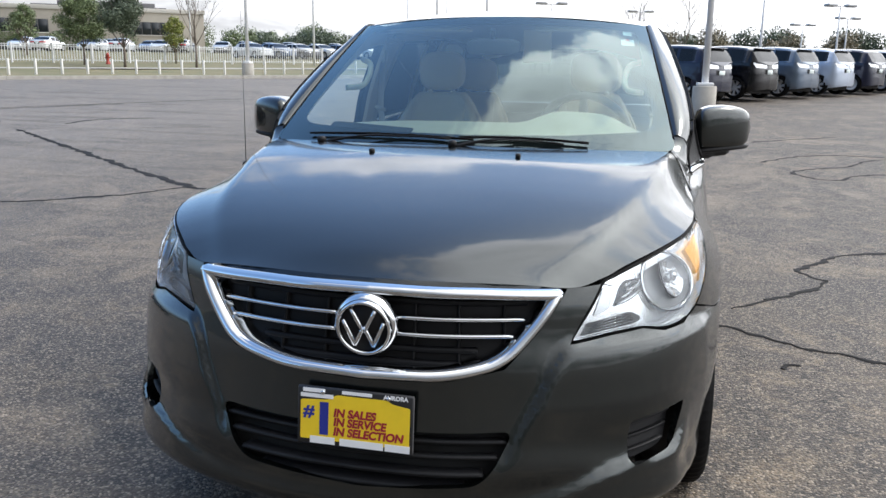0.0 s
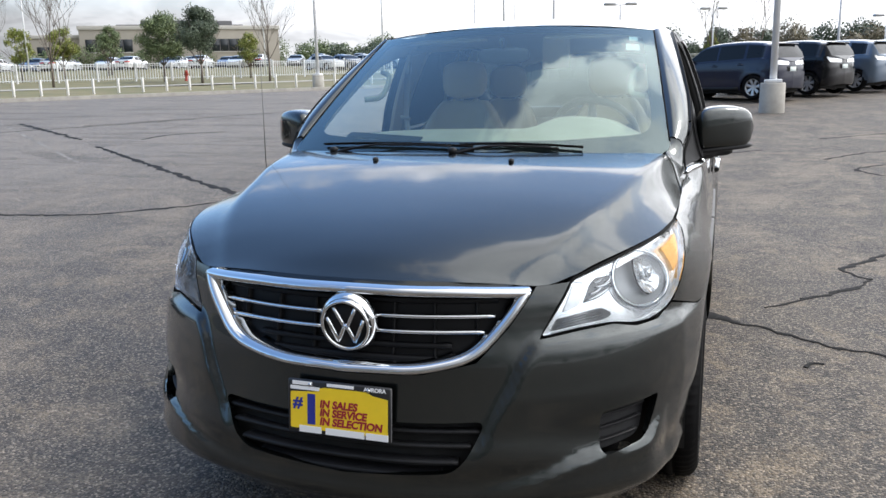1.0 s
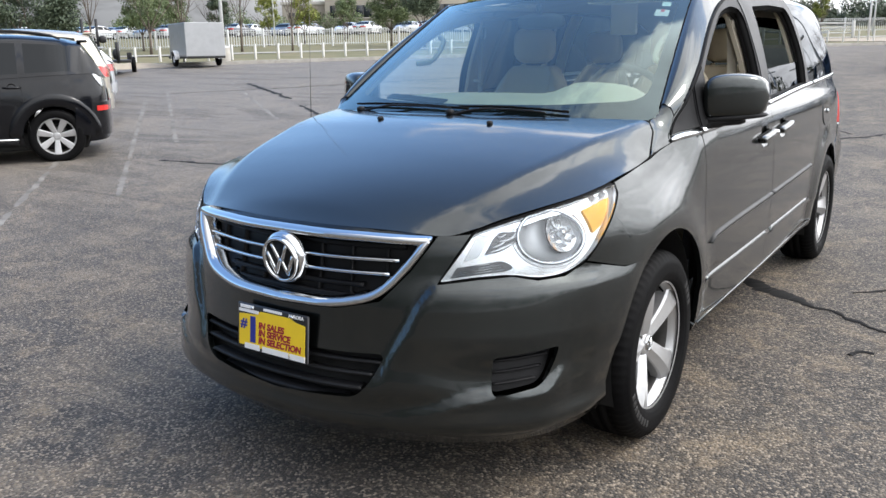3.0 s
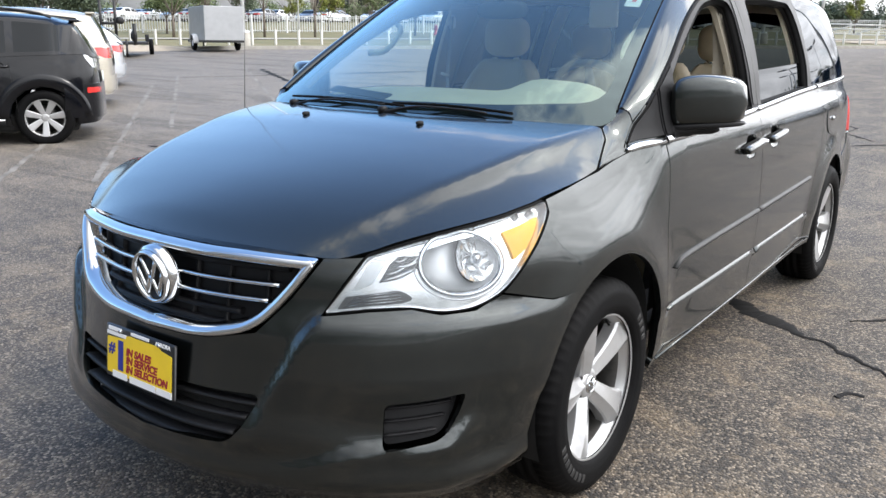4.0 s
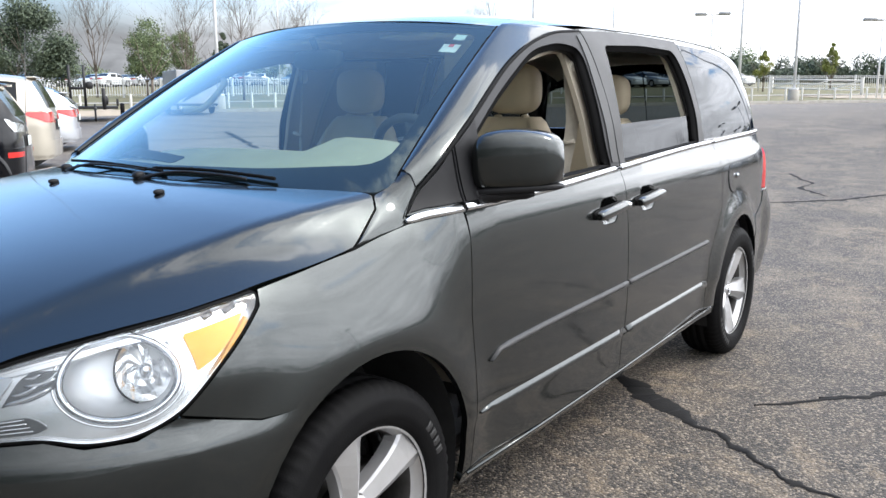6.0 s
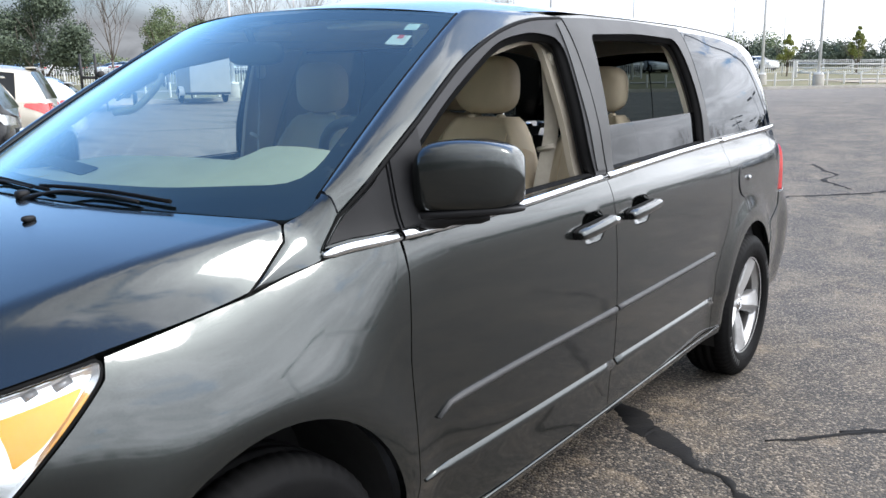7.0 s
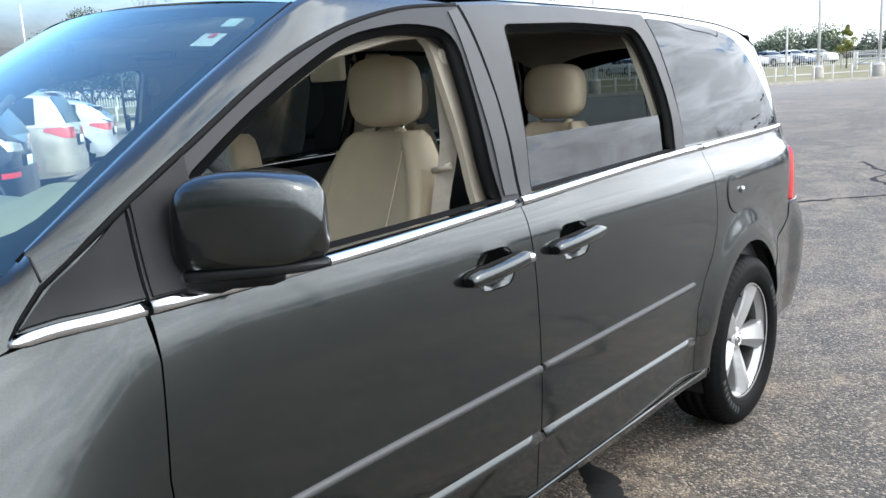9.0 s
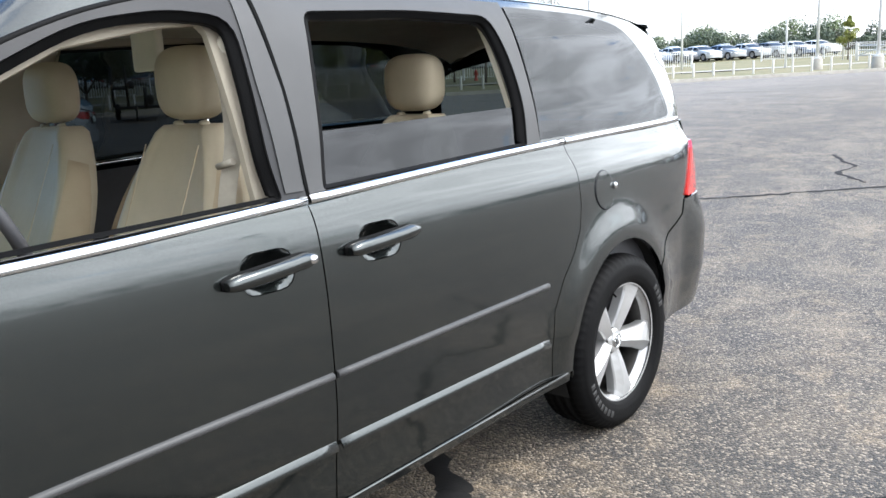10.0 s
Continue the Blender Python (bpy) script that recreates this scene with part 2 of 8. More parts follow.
def asphalt_material():
    """Old parking-lot asphalt: bleached, with stains, tan worn patches and open aggregate."""
    m, t, b = base_material("asphalt")
    link = t.links.new
    geo = t.nodes.new("ShaderNodeNewGeometry")
    place = geo.outputs["Position"]

    def noise(scale, detail=4.0, rough=0.6, distort=0.0, stretch=None):
        n = node(t, "ShaderNodeTexNoise", Scale=scale, Detail=detail, Roughness=rough, Distortion=distort)
        if stretch:
            turn = t.nodes.new("ShaderNodeMapping")
            turn.inputs["Rotation"].default_value = (0, 0, radians(35))
            turn.inputs["Scale"].default_value = stretch
            link(place, turn.inputs[0])
            link(turn.outputs[0], n.inputs["Vector"])
        else:
            link(place, n.inputs["Vector"])
        return n.outputs["Fac"]

    def span(value, a, z, low=0.0, high=1.0):
        r = t.nodes.new("ShaderNodeMapRange")
        link(value, r.inputs[0])
        for k, v in enumerate((a, z, low, high)):
            r.inputs[k + 1].default_value = v
        return r.outputs[0]

    def mixed(factor, a, c):
        x = t.nodes.new("ShaderNodeMix")
        x.data_type = "RGBA"
        link(factor, x.inputs["Factor"])
        for socket, v in (("A", a), ("B", c)):
            if isinstance(v, tuple):
                x.inputs[socket].default_value = colour4(v)
            else:
                link(v, x.inputs[socket])
        return x.outputs["Result"]

    tone = mixed(span(noise(0.35, 6.0, 0.65, 0.6), 0.36, 0.66), (0.060, 0.053, 0.048), (0.102, 0.085, 0.067))
    tone = mixed(span(noise(1.3, 6.0, 0.7, 0.8), 0.50, 0.60, 0.0, 0.95), tone, (0.176, 0.137, 0.094))
    tone = mixed(span(noise(1.7, 5.0, 0.7, 0.5), 0.50, 0.60, 0.0, 0.9), tone, (0.030, 0.026, 0.026))
    tone = mixed(span(noise(6.0, 5.0, 0.75, 0.4), 0.54, 0.66, 0.0, 0.6), tone, (0.199, 0.160, 0.114))
    tone = mixed(span(noise(9.0, 4.0, 0.75, 0.4), 0.55, 0.66, 0.0, 0.6), tone, (0.027, 0.026, 0.025))
    tone = mixed(span(noise(0.9, 5.0, 0.6, 0.3, (0.25, 2.2, 1)), 0.50, 0.62, 0.0, 0.8), tone, (0.050, 0.046, 0.041))
    tone = mixed(span(noise(0.7, 6.0, 0.65, 0.4, (2.0, 0.22, 1)), 0.52, 0.66, 0.0, 0.55), tone, (0.166, 0.138, 0.106))
    tone = mixed(span(noise(1.1, 6.0, 0.72, 0.7), 0.53, 0.62, 0.0, 0.62), tone, (0.036, 0.032, 0.028))
    tone = mixed(span(noise(2.6, 6.0, 0.75, 0.9), 0.56, 0.64, 0.0, 0.5), tone, (0.206, 0.162, 0.112))
    tone = mixed(span(noise(3.0, 5.0, 0.68, 1.2), 0.50, 0.59, 0.0, 0.75), tone, (0.025, 0.022, 0.021))
    tone = mixed(span(noise(3.6, 6.0, 0.70, 1.0), 0.52, 0.61, 0.0, 0.65), tone, (0.242, 0.186, 0.127))
    tone = mixed(span(noise(1.0, 7.0, 0.64, 1.2), 0.47, 0.57, 0.0, 0.70), tone, (0.043, 0.039, 0.037))
    tone = mixed(span(noise(0.62, 7.0, 0.68, 1.4, (1.3, 0.7, 1)), 0.50, 0.62, 0.0, 0.60), tone, (0.235, 0.190, 0.140))
    # paler towards the open side of the lot: sky sheen put into the colour
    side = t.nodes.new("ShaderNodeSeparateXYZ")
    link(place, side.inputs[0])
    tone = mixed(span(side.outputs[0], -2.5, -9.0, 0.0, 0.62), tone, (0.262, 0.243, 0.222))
    tone = mixed(span(noise(0.55, 7.0, 0.7, 0.9, (0.5, 2.4, 1)), 0.50, 0.60, 0.0, 0.62), tone, (0.048, 0.044, 0.042))
    stones = node(t, "ShaderNodeTexVoronoi", Scale=110.0)
    link(place, stones.inputs["Vector"])
    grey = t.nodes.new("ShaderNodeSeparateColor")
    link(stones.outputs["Color"], grey.inputs[0])
    tone = mixed(span(grey.outputs[0], 0.55, 1.0, 0.0, 0.75), tone, (0.40, 0.335, 0.26))
    tone = mixed(span(grey.outputs[1], 0.35, 1.0, 0.0, 0.7), tone, (0.025, 0.025, 0.025))
    tone = mixed(span(stones.outputs["Distance"], 0.4, 0.9, 0.0, 0.35), tone, (0.025, 0.024, 0.022))
    link(tone, b.inputs["Base Color"])
    b.inputs["Roughness"].default_value = 0.68
    b.inputs["Specular IOR Level"].default_value = 0.3
    relief = node(t, "ShaderNodeBump", Strength=0.9, Distance=0.006)
    relief.invert = True
    link(stones.outputs["Distance"], relief.inputs["Height"])
    link(relief.outputs[0], b.inputs["Normal"])
    return m


def leaf_material(name, dark, light):
    m, t, b = base_material(name)
    link = t.links.new
    geo = t.nodes.new("ShaderNodeNewGeometry")
    mix = t.nodes.new("ShaderNodeMix")
    mix.data_type = "RGBA"
    mix.inputs["A"].default_value, mix.inputs["B"].default_value = colour4(dark), colour4(light)
    link(geo.outputs["Random Per Island"], mix.inputs["Factor"])
    link(mix.outputs["Result"], b.inputs["Base Color"])
    b.inputs["Roughness"].default_value = 0.6
    b.inputs["Transmission Weight"].default_value = 0.0
    b.inputs["Subsurface Weight"].default_value = 0.0
    return m


def assorted_paint(name, colours):
    """Paint that differs from one car to the next."""
    m, t, b = base_material(name)
    link = t.links.new
    info = t.nodes.new("ShaderNodeObjectInfo")
    ramp = t.nodes.new("ShaderNodeValToRGB")
    ramp.color_ramp.interpolation = "CONSTANT"
    while len(ramp.color_ramp.elements) < len(colours):
        ramp.color_ramp.elements.new(0.5)
    for k, c in enumerate(colours):
        ramp.color_ramp.elements[k].position = k / len(colours)
        ramp.color_ramp.elements[k].color = colour4(c)
    link(info.outputs["Random"], ramp.inputs[0])
    link(ramp.outputs[0], b.inputs["Base Color"])
    b.inputs["Roughness"].default_value = 0.3
    b.inputs["Coat Weight"].default_value = 0.8
    return m


M = {
    "paint": car_paint("grey_metallic_paint", (0.0335, 0.039, 0.038), 0.27, 0.95, 0.25, 0.008, 1.52),
    "black_paint": car_paint("black_paint", (0.002, 0.0024, 0.004), 0.2, 0.0, 0.25, 0.004, 1.33),
    "tan_paint": car_paint("champagne_paint", (0.52, 0.48, 0.40), 0.35, 0.5),
    "silver_paint": car_paint("silver_paint", (0.55, 0.57, 0.60), 0.35, 0.5),
    "navy_paint": car_paint("navy_paint", (0.006, 0.009, 0.028), 0.3, 0.2, 0.25, 0.015, 1.4),
    "steel_paint": car_paint("steel_blue_paint", (0.10, 0.135, 0.185), 0.34, 0.5, 0.25, 0.03),
    "ice_paint": car_paint("pale_blue_silver_paint", (0.40, 0.46, 0.56), 0.34, 0.4, 0.25, 0.03),
    "frame_grey": surface("dark_satin_trim", (0.028, 0.028, 0.030), 0.48, 0.0, 0.0, 0.12, 5.0, 0.05, 600, None, 0.2),
    "satin": surface("satin_grey_trim", (0.050, 0.050, 0.051), 0.45, 0.0, 0.0, 0.12, 5.0, 0.05, 600, None, 0.3),
    "chrome": surface("chrome", (0.70, 0.715, 0.73), 0.05, 1.0, 0.0, 0.04, 8.0),
    "alloy": surface("silver_alloy", (0.54, 0.54, 0.54), 0.32, 0.62, 0.2, 0.10, 9.0, 0.03, 500),
    "dark_plastic": surface("black_moulded_plastic", (0.012, 0.012, 0.013), 0.48, 0.0, 0.0, 0.3, 10.0, 0.25, 900, None, 0.22),
    "grille_black": surface("black_grille", (0.005, 0.005, 0.006), 0.5, 0.0, 0.0, 0.3, 10.0, 0.0, 200.0, None, 0.22),
    "rubber": surface("rubber", (0.004, 0.004, 0.0045), 0.62, 0.0, 0.0, 0.35, 14.0, 0.3, 260, (0.007, 0.007, 0.007), 0.08),
    "rubber_letters": surface("tyre_lettering", (0.022, 0.022, 0.022), 0.55, 0.0, 0.0, 0.2, 14.0),
    "liner": surface("wheel_arch_liner", (0.010, 0.010, 0.010), 0.85, 0.0, 0.0, 0.3, 12.0),
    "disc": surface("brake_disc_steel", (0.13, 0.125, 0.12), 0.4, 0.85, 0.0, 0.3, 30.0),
    "leather": surface("beige_leather", (0.50, 0.43, 0.31), 0.55, 0.0, 0.0, 0.12, 7.0, 0.35, 420, None, 0.25),
    "leather_side": surface("tan_leather_side", (0.45, 0.36, 0.24), 0.55, 0.0, 0.0, 0.12, 7.0, 0.35, 420, None, 0.25),
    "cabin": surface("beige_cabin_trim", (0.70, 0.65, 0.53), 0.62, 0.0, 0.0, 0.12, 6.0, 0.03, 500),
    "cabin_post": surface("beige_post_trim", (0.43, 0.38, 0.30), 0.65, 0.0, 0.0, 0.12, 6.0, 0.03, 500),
    "cabin_dark": surface("charcoal_cabin_trim", (0.055, 0.055, 0.060), 0.6, 0.0, 0.0, 0.2, 6.0, 0.2, 500),
    "belt": surface("grey_belt_webbing", (0.42, 0.38, 0.31), 0.7, 0.0, 0.0, 0.15, 30.0, 0.3, 900),
    "windshield": glass("windshield_glass", (0.78, 0.92, 0.88), 0.0, 1.85, (0.82, 0.99, 1.0)),
    "tinted": glass("privacy_glass", (0.11, 0.13, 0.13), 0.0, 0.75),
    "tinted_dark": glass("dark_privacy_glass", (0.022, 0.027, 0.030), 0.0, 0.75),
    "clear": glass("clear_lens", (0.95, 0.97, 0.98), 0.01, 0.9),
    "window": glass("window_glass", (0.45, 0.52, 0.52), 0.0, 1.8),
    "mirror": surface("mirror_glass", (0.9, 0.92, 0.93), 0.01, 1.0, 0.0, 0.02, 3.0),
    "amber": surface("amber_lens", (1.0, 0.47, 0.01), 0.3, 0.0, 0.0, 0.08, 40.0),
    "red_lens": surface("red_lens", (0.62, 0.02, 0.015), 0.15, 0.0, 1.0, 0.2, 30.0),
    "lamp_facet": surface("faceted_reflector", (0.75, 0.76, 0.77), 0.16, 0.85, 0.0, 0.1, 14.0),
    "lamp_bowl": surface("headlamp_reflector", (0.74, 0.75, 0.76), 0.35, 0.35, 0.0, 0.08, 14.0),
    "lamp_trim": surface("headlamp_bezel", (0.88, 0.89, 0.90), 0.14, 0.80, 0.0, 0.06, 12.0),
    "lamp_smoke": surface("smoked_lamp_plastic", (0.16, 0.165, 0.17), 0.25, 0.2, 0.5, 0.3, 40.0),
    "frost": surface("frosted_lamp_glass", (0.70, 0.72, 0.73), 0.20, 0.65, 0.8, 0.15, 24.0, 0.2, 90),
    "frit": surface("black_glass_border", (0.008, 0.009, 0.012), 0.35, 0.0, 0.0, 0.1, 10.0, 0.0, 200.0, None, 0.2),
    "plate_yellow": surface("yellow_plate", (0.86, 0.60, 0.02), 0.35, 0.0, 0.3, 0.08, 20.0),
    "plate_black": surface("black_plate_frame", (0.012, 0.012, 0.014), 0.35, 0.0, 0.2, 0.2, 20.0),
    "ink_red": surface("maroon_print", (0.32, 0.012, 0.03), 0.45, 0.0, 0.0, 0.1, 40.0),
    "ink_blue": surface("blue_print", (0.02, 0.03, 0.26), 0.45, 0.0, 0.0, 0.1, 40.0),
    "ink_white": surface("white_print", (0.80, 0.80, 0.80), 0.45, 0.0, 0.0, 0.05, 40.0),
    "paper": surface("paper_sticker", (0.72, 0.80, 0.78), 0.6, 0.0, 0.0, 0.06, 30.0),
    "paper_red": surface("red_sticker_print", (0.75, 0.12, 0.10), 0.6, 0.0, 0.0, 0.06, 30.0),
    "asphalt": asphalt_material(),
    "tar": surface("crack_sealing_tar", (0.012, 0.012, 0.013), 0.8, 0.0, 0.0, 0.5, 9.0, 0.6, 90, (0.022, 0.021, 0.020), 0.12),
    "worn_paint": surface("worn_line_paint", (0.235, 0.220, 0.198), 0.85, 0.0, 0.0, 0.5, 2.2, 0.8, 90, (0.085, 0.079, 0.071)),
    "concrete": surface("concrete", (0.42, 0.40, 0.36), 0.85, 0.0, 0.0, 0.28, 3.0, 0.5, 90),
    "white_metal": surface("white_painted_metal", (0.76, 0.77, 0.78), 0.45, 0.0, 0.0, 0.10, 3.0, 0.05, 80),
    "white_wood": surface("white_painted_wood", (0.74, 0.73, 0.70), 0.6, 0.0, 0.0, 0.14, 4.0, 0.2, 60),
    "grey_metal": surface("galvanised_sheet", (0.40, 0.41, 0.42), 0.42, 0.45, 0.0, 0.12, 3.0, 0.05, 40),
    "black_metal": surface("black_painted_steel", (0.02, 0.02, 0.021), 0.5, 0.2, 0.0, 0.3, 9.0, 0.1, 90),
    "grass": surface("dry_mown_grass", (0.110, 0.112, 0.045), 0.95, 0.0, 0.0, 0.3, 0.6, 1.0, 25, (0.20, 0.165, 0.090)),
    "soil": surface("bare_sandy_soil", (0.40, 0.34, 0.26), 0.95, 0.0, 0.0, 0.3, 1.0, 0.8, 20),
    "bark": surface("grey_bark", (0.17, 0.14, 0.115), 0.9, 0.0, 0.0, 0.35, 7.0, 0.8, 50),
    "leaf_green": leaf_material("green_leaves", (0.075, 0.110, 0.045), (0.17, 0.215, 0.095)),
    "leaf_dark": leaf_material("dark_green_leaves", (0.045, 0.068, 0.042), (0.100, 0.13, 0.078)),
    "leaf_yellow": leaf_material("yellow_green_leaves", (0.12, 0.17, 0.03), (0.30, 0.30, 0.07)),
    "leaf_autumn": leaf_material("faded_olive_leaves", (0.11, 0.095, 0.060), (0.20, 0.17, 0.10)),
    "wall_beige": surface("precast_wall", (0.38, 0.35, 0.30), 0.85, 0.0, 0.0, 0.12, 0.4, 0.2, 20),
    "wall_trim": surface("pale_parapet", (0.52, 0.50, 0.46), 0.8, 0.0, 0.0, 0.1, 0.5),
    "roof_box": surface("dark_roof_screen", (0.10, 0.10, 0.105), 0.7, 0.0, 0.0, 0.15, 0.5),
    "car_glass": surface("dark_car_glass", (0.008, 0.010, 0.012), 0.03, 0.0, 0.0, 0.1, 0.4, 0.0, 200.0, None, 0.3),
    "office_glass": surface("office_window_glass", (0.020, 0.026, 0.032), 0.05, 0.0, 0.0, 0.3, 0.4),
    "red_paint": surface("red_hydrant_paint", (0.42, 0.05, 0.03), 0.5, 0.0, 0.2, 0.2, 9.0),
    "lot_paint": assorted_paint("assorted_car_paint", [(0.62, 0.64, 0.66), (0.12, 0.16, 0.25), (0.72, 0.72, 0.72), (0.36, 0.38, 0.41), (0.06, 0.065, 0.08), (0.52, 0.55, 0.58)]),
}

# ---- mesh helpers ----
from mathutils.geometry import delaunay_2d_cdt


def part(name, bm, material, parent, label=""):
    """One bmesh becomes one mesh object under a thing or a part."""
    me = bpy.data.meshes.new(name)
    bm.to_mesh(me)
    bm.free()
    me.materials.append(M[material] if isinstance(material, str) else material)
    ob = new(name, me)
    ob.parent = parent
    return tagged(ob, label)


def thing(name, label, category, m=None, group="", kind=""):
    ob = new(name)
    ob.empty_display_size = 0.2
    if m is not None:
        ob.matrix_basis = m
    return tagged(ob, label, category, group, kind)


def setting(name, bm, material, label, category):
    ob = part(name, bm, material, None, label)
    return tagged(ob, category=category, kind="structure")


def table(pairs):
    """A smooth curve through (a, b) pairs."""
    xs = np.array([p[0] for p in pairs], float)
    ys = np.array([p[1] for p in pairs], float)
    h = np.diff(xs)
    d = np.diff(ys) / h
    m = np.zeros(len(xs))
    m[0], m[-1] = d[0], d[-1]
    for k in range(1, len(xs) - 1):
        m[k] = 0 if d[k - 1] * d[k] <= 0 else (h[k - 1] + h[k]) * d[k - 1] * d[k] / (h[k] * d[k - 1] + h[k - 1] * d[k])
        if d[k - 1] * d[k] > 0:
            a, b = 2 * h[k] + h[k - 1], h[k] + 2 * h[k - 1]
            m[k] = (a + b) / (a / d[k - 1] + b / d[k])

    def value(x):
        if x <= xs[0]:
            return float(ys[0] + m[0] * (x - xs[0]))
        if x >= xs[-1]:
            return float(ys[-1] + m[-1] * (x - xs[-1]))
        k = int(np.searchsorted(xs, x, side="right")) - 1
        s = (x - xs[k]) / h[k]
        return float((1 + 2 * s) * (1 - s) ** 2 * ys[k] + s * (1 - s) ** 2 * h[k] * m[k] + s * s * (3 - 2 * s) * ys[k + 1] + s * s * (s - 1) * h[k] * m[k + 1])

    return value


def smooth(points, steps=6, closed=False):
    """Catmull-Rom through points of any dimension."""
    p = [Vector(q) for q in points]
    n = len(p)
    out = []
    for k in range(n if closed else n - 1):
        a = p[(k - 1) % n] if closed or k > 0 else p[0] * 2 - p[1]
        b, c = p[k], p[(k + 1) % n]
        d = p[(k + 2) % n] if closed or k + 2 < n else p[-1] * 2 - p[-2]
        for s in range(steps):
            t = s / steps
            out.append(0.5 * (2 * b + (c - a) * t + (2 * a - 5 * b + 4 * c - d) * t * t + (3 * b - a - 3 * c + d) * t ** 3))
    if not closed:
        out.append(p[-1])
    return out


def rounded(points, r=0.03, steps=4):
    """A closed outline with its corners rounded; a point may carry its own radius."""
    n, out = len(points), []
    for k in range(n):
        a, b, c = Vector(points[k - 1][:2]), Vector(points[k][:2]), Vector(points[(k + 1) % n][:2])
        rad = points[k][2] if len(points[k]) > 2 else r
        da, dc = (a - b), (c - b)
        cut = min(rad, da.length * 0.45, dc.length * 0.45)
        p, q = b + da.normalized() * cut, b + dc.normalized() * cut
        for s in range(steps + 1):
            t = s / steps
            out.append(p * (1 - t) ** 2 + b * 2 * t * (1 - t) + q * t * t)
    return out


def dense(loop, step, closed=True):
    out = []
    n = len(loop)
    for k in range(n if closed else n - 1):
        a, b = Vector(loop[k][:2]), Vector(loop[(k + 1) % n][:2])
        count = max(1, int(math.ceil((b - a).length / step)))
        for s in range(count):
            q = a.lerp(b, s / count)
            if not out or (q - out[-1]).length > 1e-4:
                out.append(q)
    if closed and len(out) > 2 and (out[0] - out[-1]).length < 1e-4:
        out.pop()
    return out


def inside(points, loop):
    """Which of the points (n x 2) lie within the loop."""
    x, y = points[:, 0], points[:, 1]
    hit = np.zeros(len(points), bool)
    for k in range(len(loop)):
        (ax, ay), (bx, by) = loop[k - 1], loop[k]
        if ay == by:
            continue
        cross = ((ay > y) != (by > y)) & (x < (bx - ax) * (y - ay) / (by - ay) + ax)
        hit ^= cross
    return hit


def shrink(loop, gap):
    """Moves a closed loop inwards by gap."""
    area = sum(loop[k - 1][0] * loop[k][1] - loop[k][0] * loop[k - 1][1] for k in range(len(loop)))
    sign = 1 if area > 0 else -1
    out = []
    for k in range(len(loop)):
        a, b = loop[k - 1], loop[(k + 1) % len(loop)]
        t = Vector((b[0] - a[0], b[1] - a[1]))
        if t.length > 1e-9:
            t.normalize()
        out.append(Vector((loop[k][0] - t.y * gap * sign, loop[k][1] + t.x * gap * sign)))
    return out


def patch(outline, chart, step=0.03, holes=(), gap=0.0, lip=0.012, flip=False, raw=False):
    """A panel of sheet on a curved surface: outline and holes in the surface's own two coordinates, chart(a, b) -> place.
    Its rim is folded back by lip, so that it has depth."""
    loops = [dense(outline, step)] + [dense(h, step) for h in holes]
    if gap:
        loops = [shrink(loops[0], gap)] + [shrink(h, -gap) for h in loops[1:]]
    verts, edges = [], []
    for loop in loops:
        first = len(verts)
        verts += [Vector((q[0], q[1])) for q in loop]
        edges += [(first + k, first + (k + 1) % len(loop)) for k in range(len(loop))]
    rim = np.array([v[:] for v in verts])
    low, high = rim.min(0), rim.max(0)
    gx, gy = np.meshgrid(np.arange(low[0] + step * 0.5, high[0], step), np.arange(low[1] + step * 0.5, high[1], step))
    grid = np.column_stack([gx.ravel(), gy.ravel()])
    if len(grid):
        ok = inside(grid, loops[0])
        for h in loops[1:]:
            ok &= ~inside(grid, h)
        grid = grid[ok]
    if len(grid):
        near = np.min(np.hypot(grid[:, None, 0] - rim[None, :, 0], grid[:, None, 1] - rim[None, :, 1]), axis=1)
        grid = grid[near > step * 0.45]
    verts += [Vector(q) for q in grid]
    vs, _, fs, _, _, _ = delaunay_2d_cdt(verts, edges, [], 0, 1e-7)
    mid = np.array([[sum(vs[i][0] for i in f) / len(f), sum(vs[i][1] for i in f) / len(f)] for f in fs])
    ok = inside(mid, loops[0])
    for h in loops[1:]:
        ok &= ~inside(mid, h)
    bm = bmesh.new()
    made = [bm.verts.new(chart(v[0], v[1])) for v in vs]
    for f, keep in zip(fs, ok):
        if keep:
            try:
                bm.faces.new([made[i] for i in (reversed(f) if flip else f)]).smooth = True
            except ValueError:
                pass
    bmesh.ops.delete(bm, geom=[v for v in bm.verts if not v.link_faces], context="VERTS")
    bm.normal_update()
    if lip:
        border = [e for e in bm.edges if len(e.link_faces) == 1]
        sides = {}
        for e in border:
            for v in e.verts:
                sides[v] = v.normal.copy()
        back = {v: bm.verts.new(v.co - n * lip) for v, n in sides.items()}
        for e in border:
            f = e.link_faces[0]
            loop = [l for l in f.loops if l.edge == e][0]
            a, b = loop.vert, loop.link_loop_next.vert
            q = bm.faces.new((b, a, back[a], back[b]))
            q.smooth = True
            e.smooth = False
    return bm


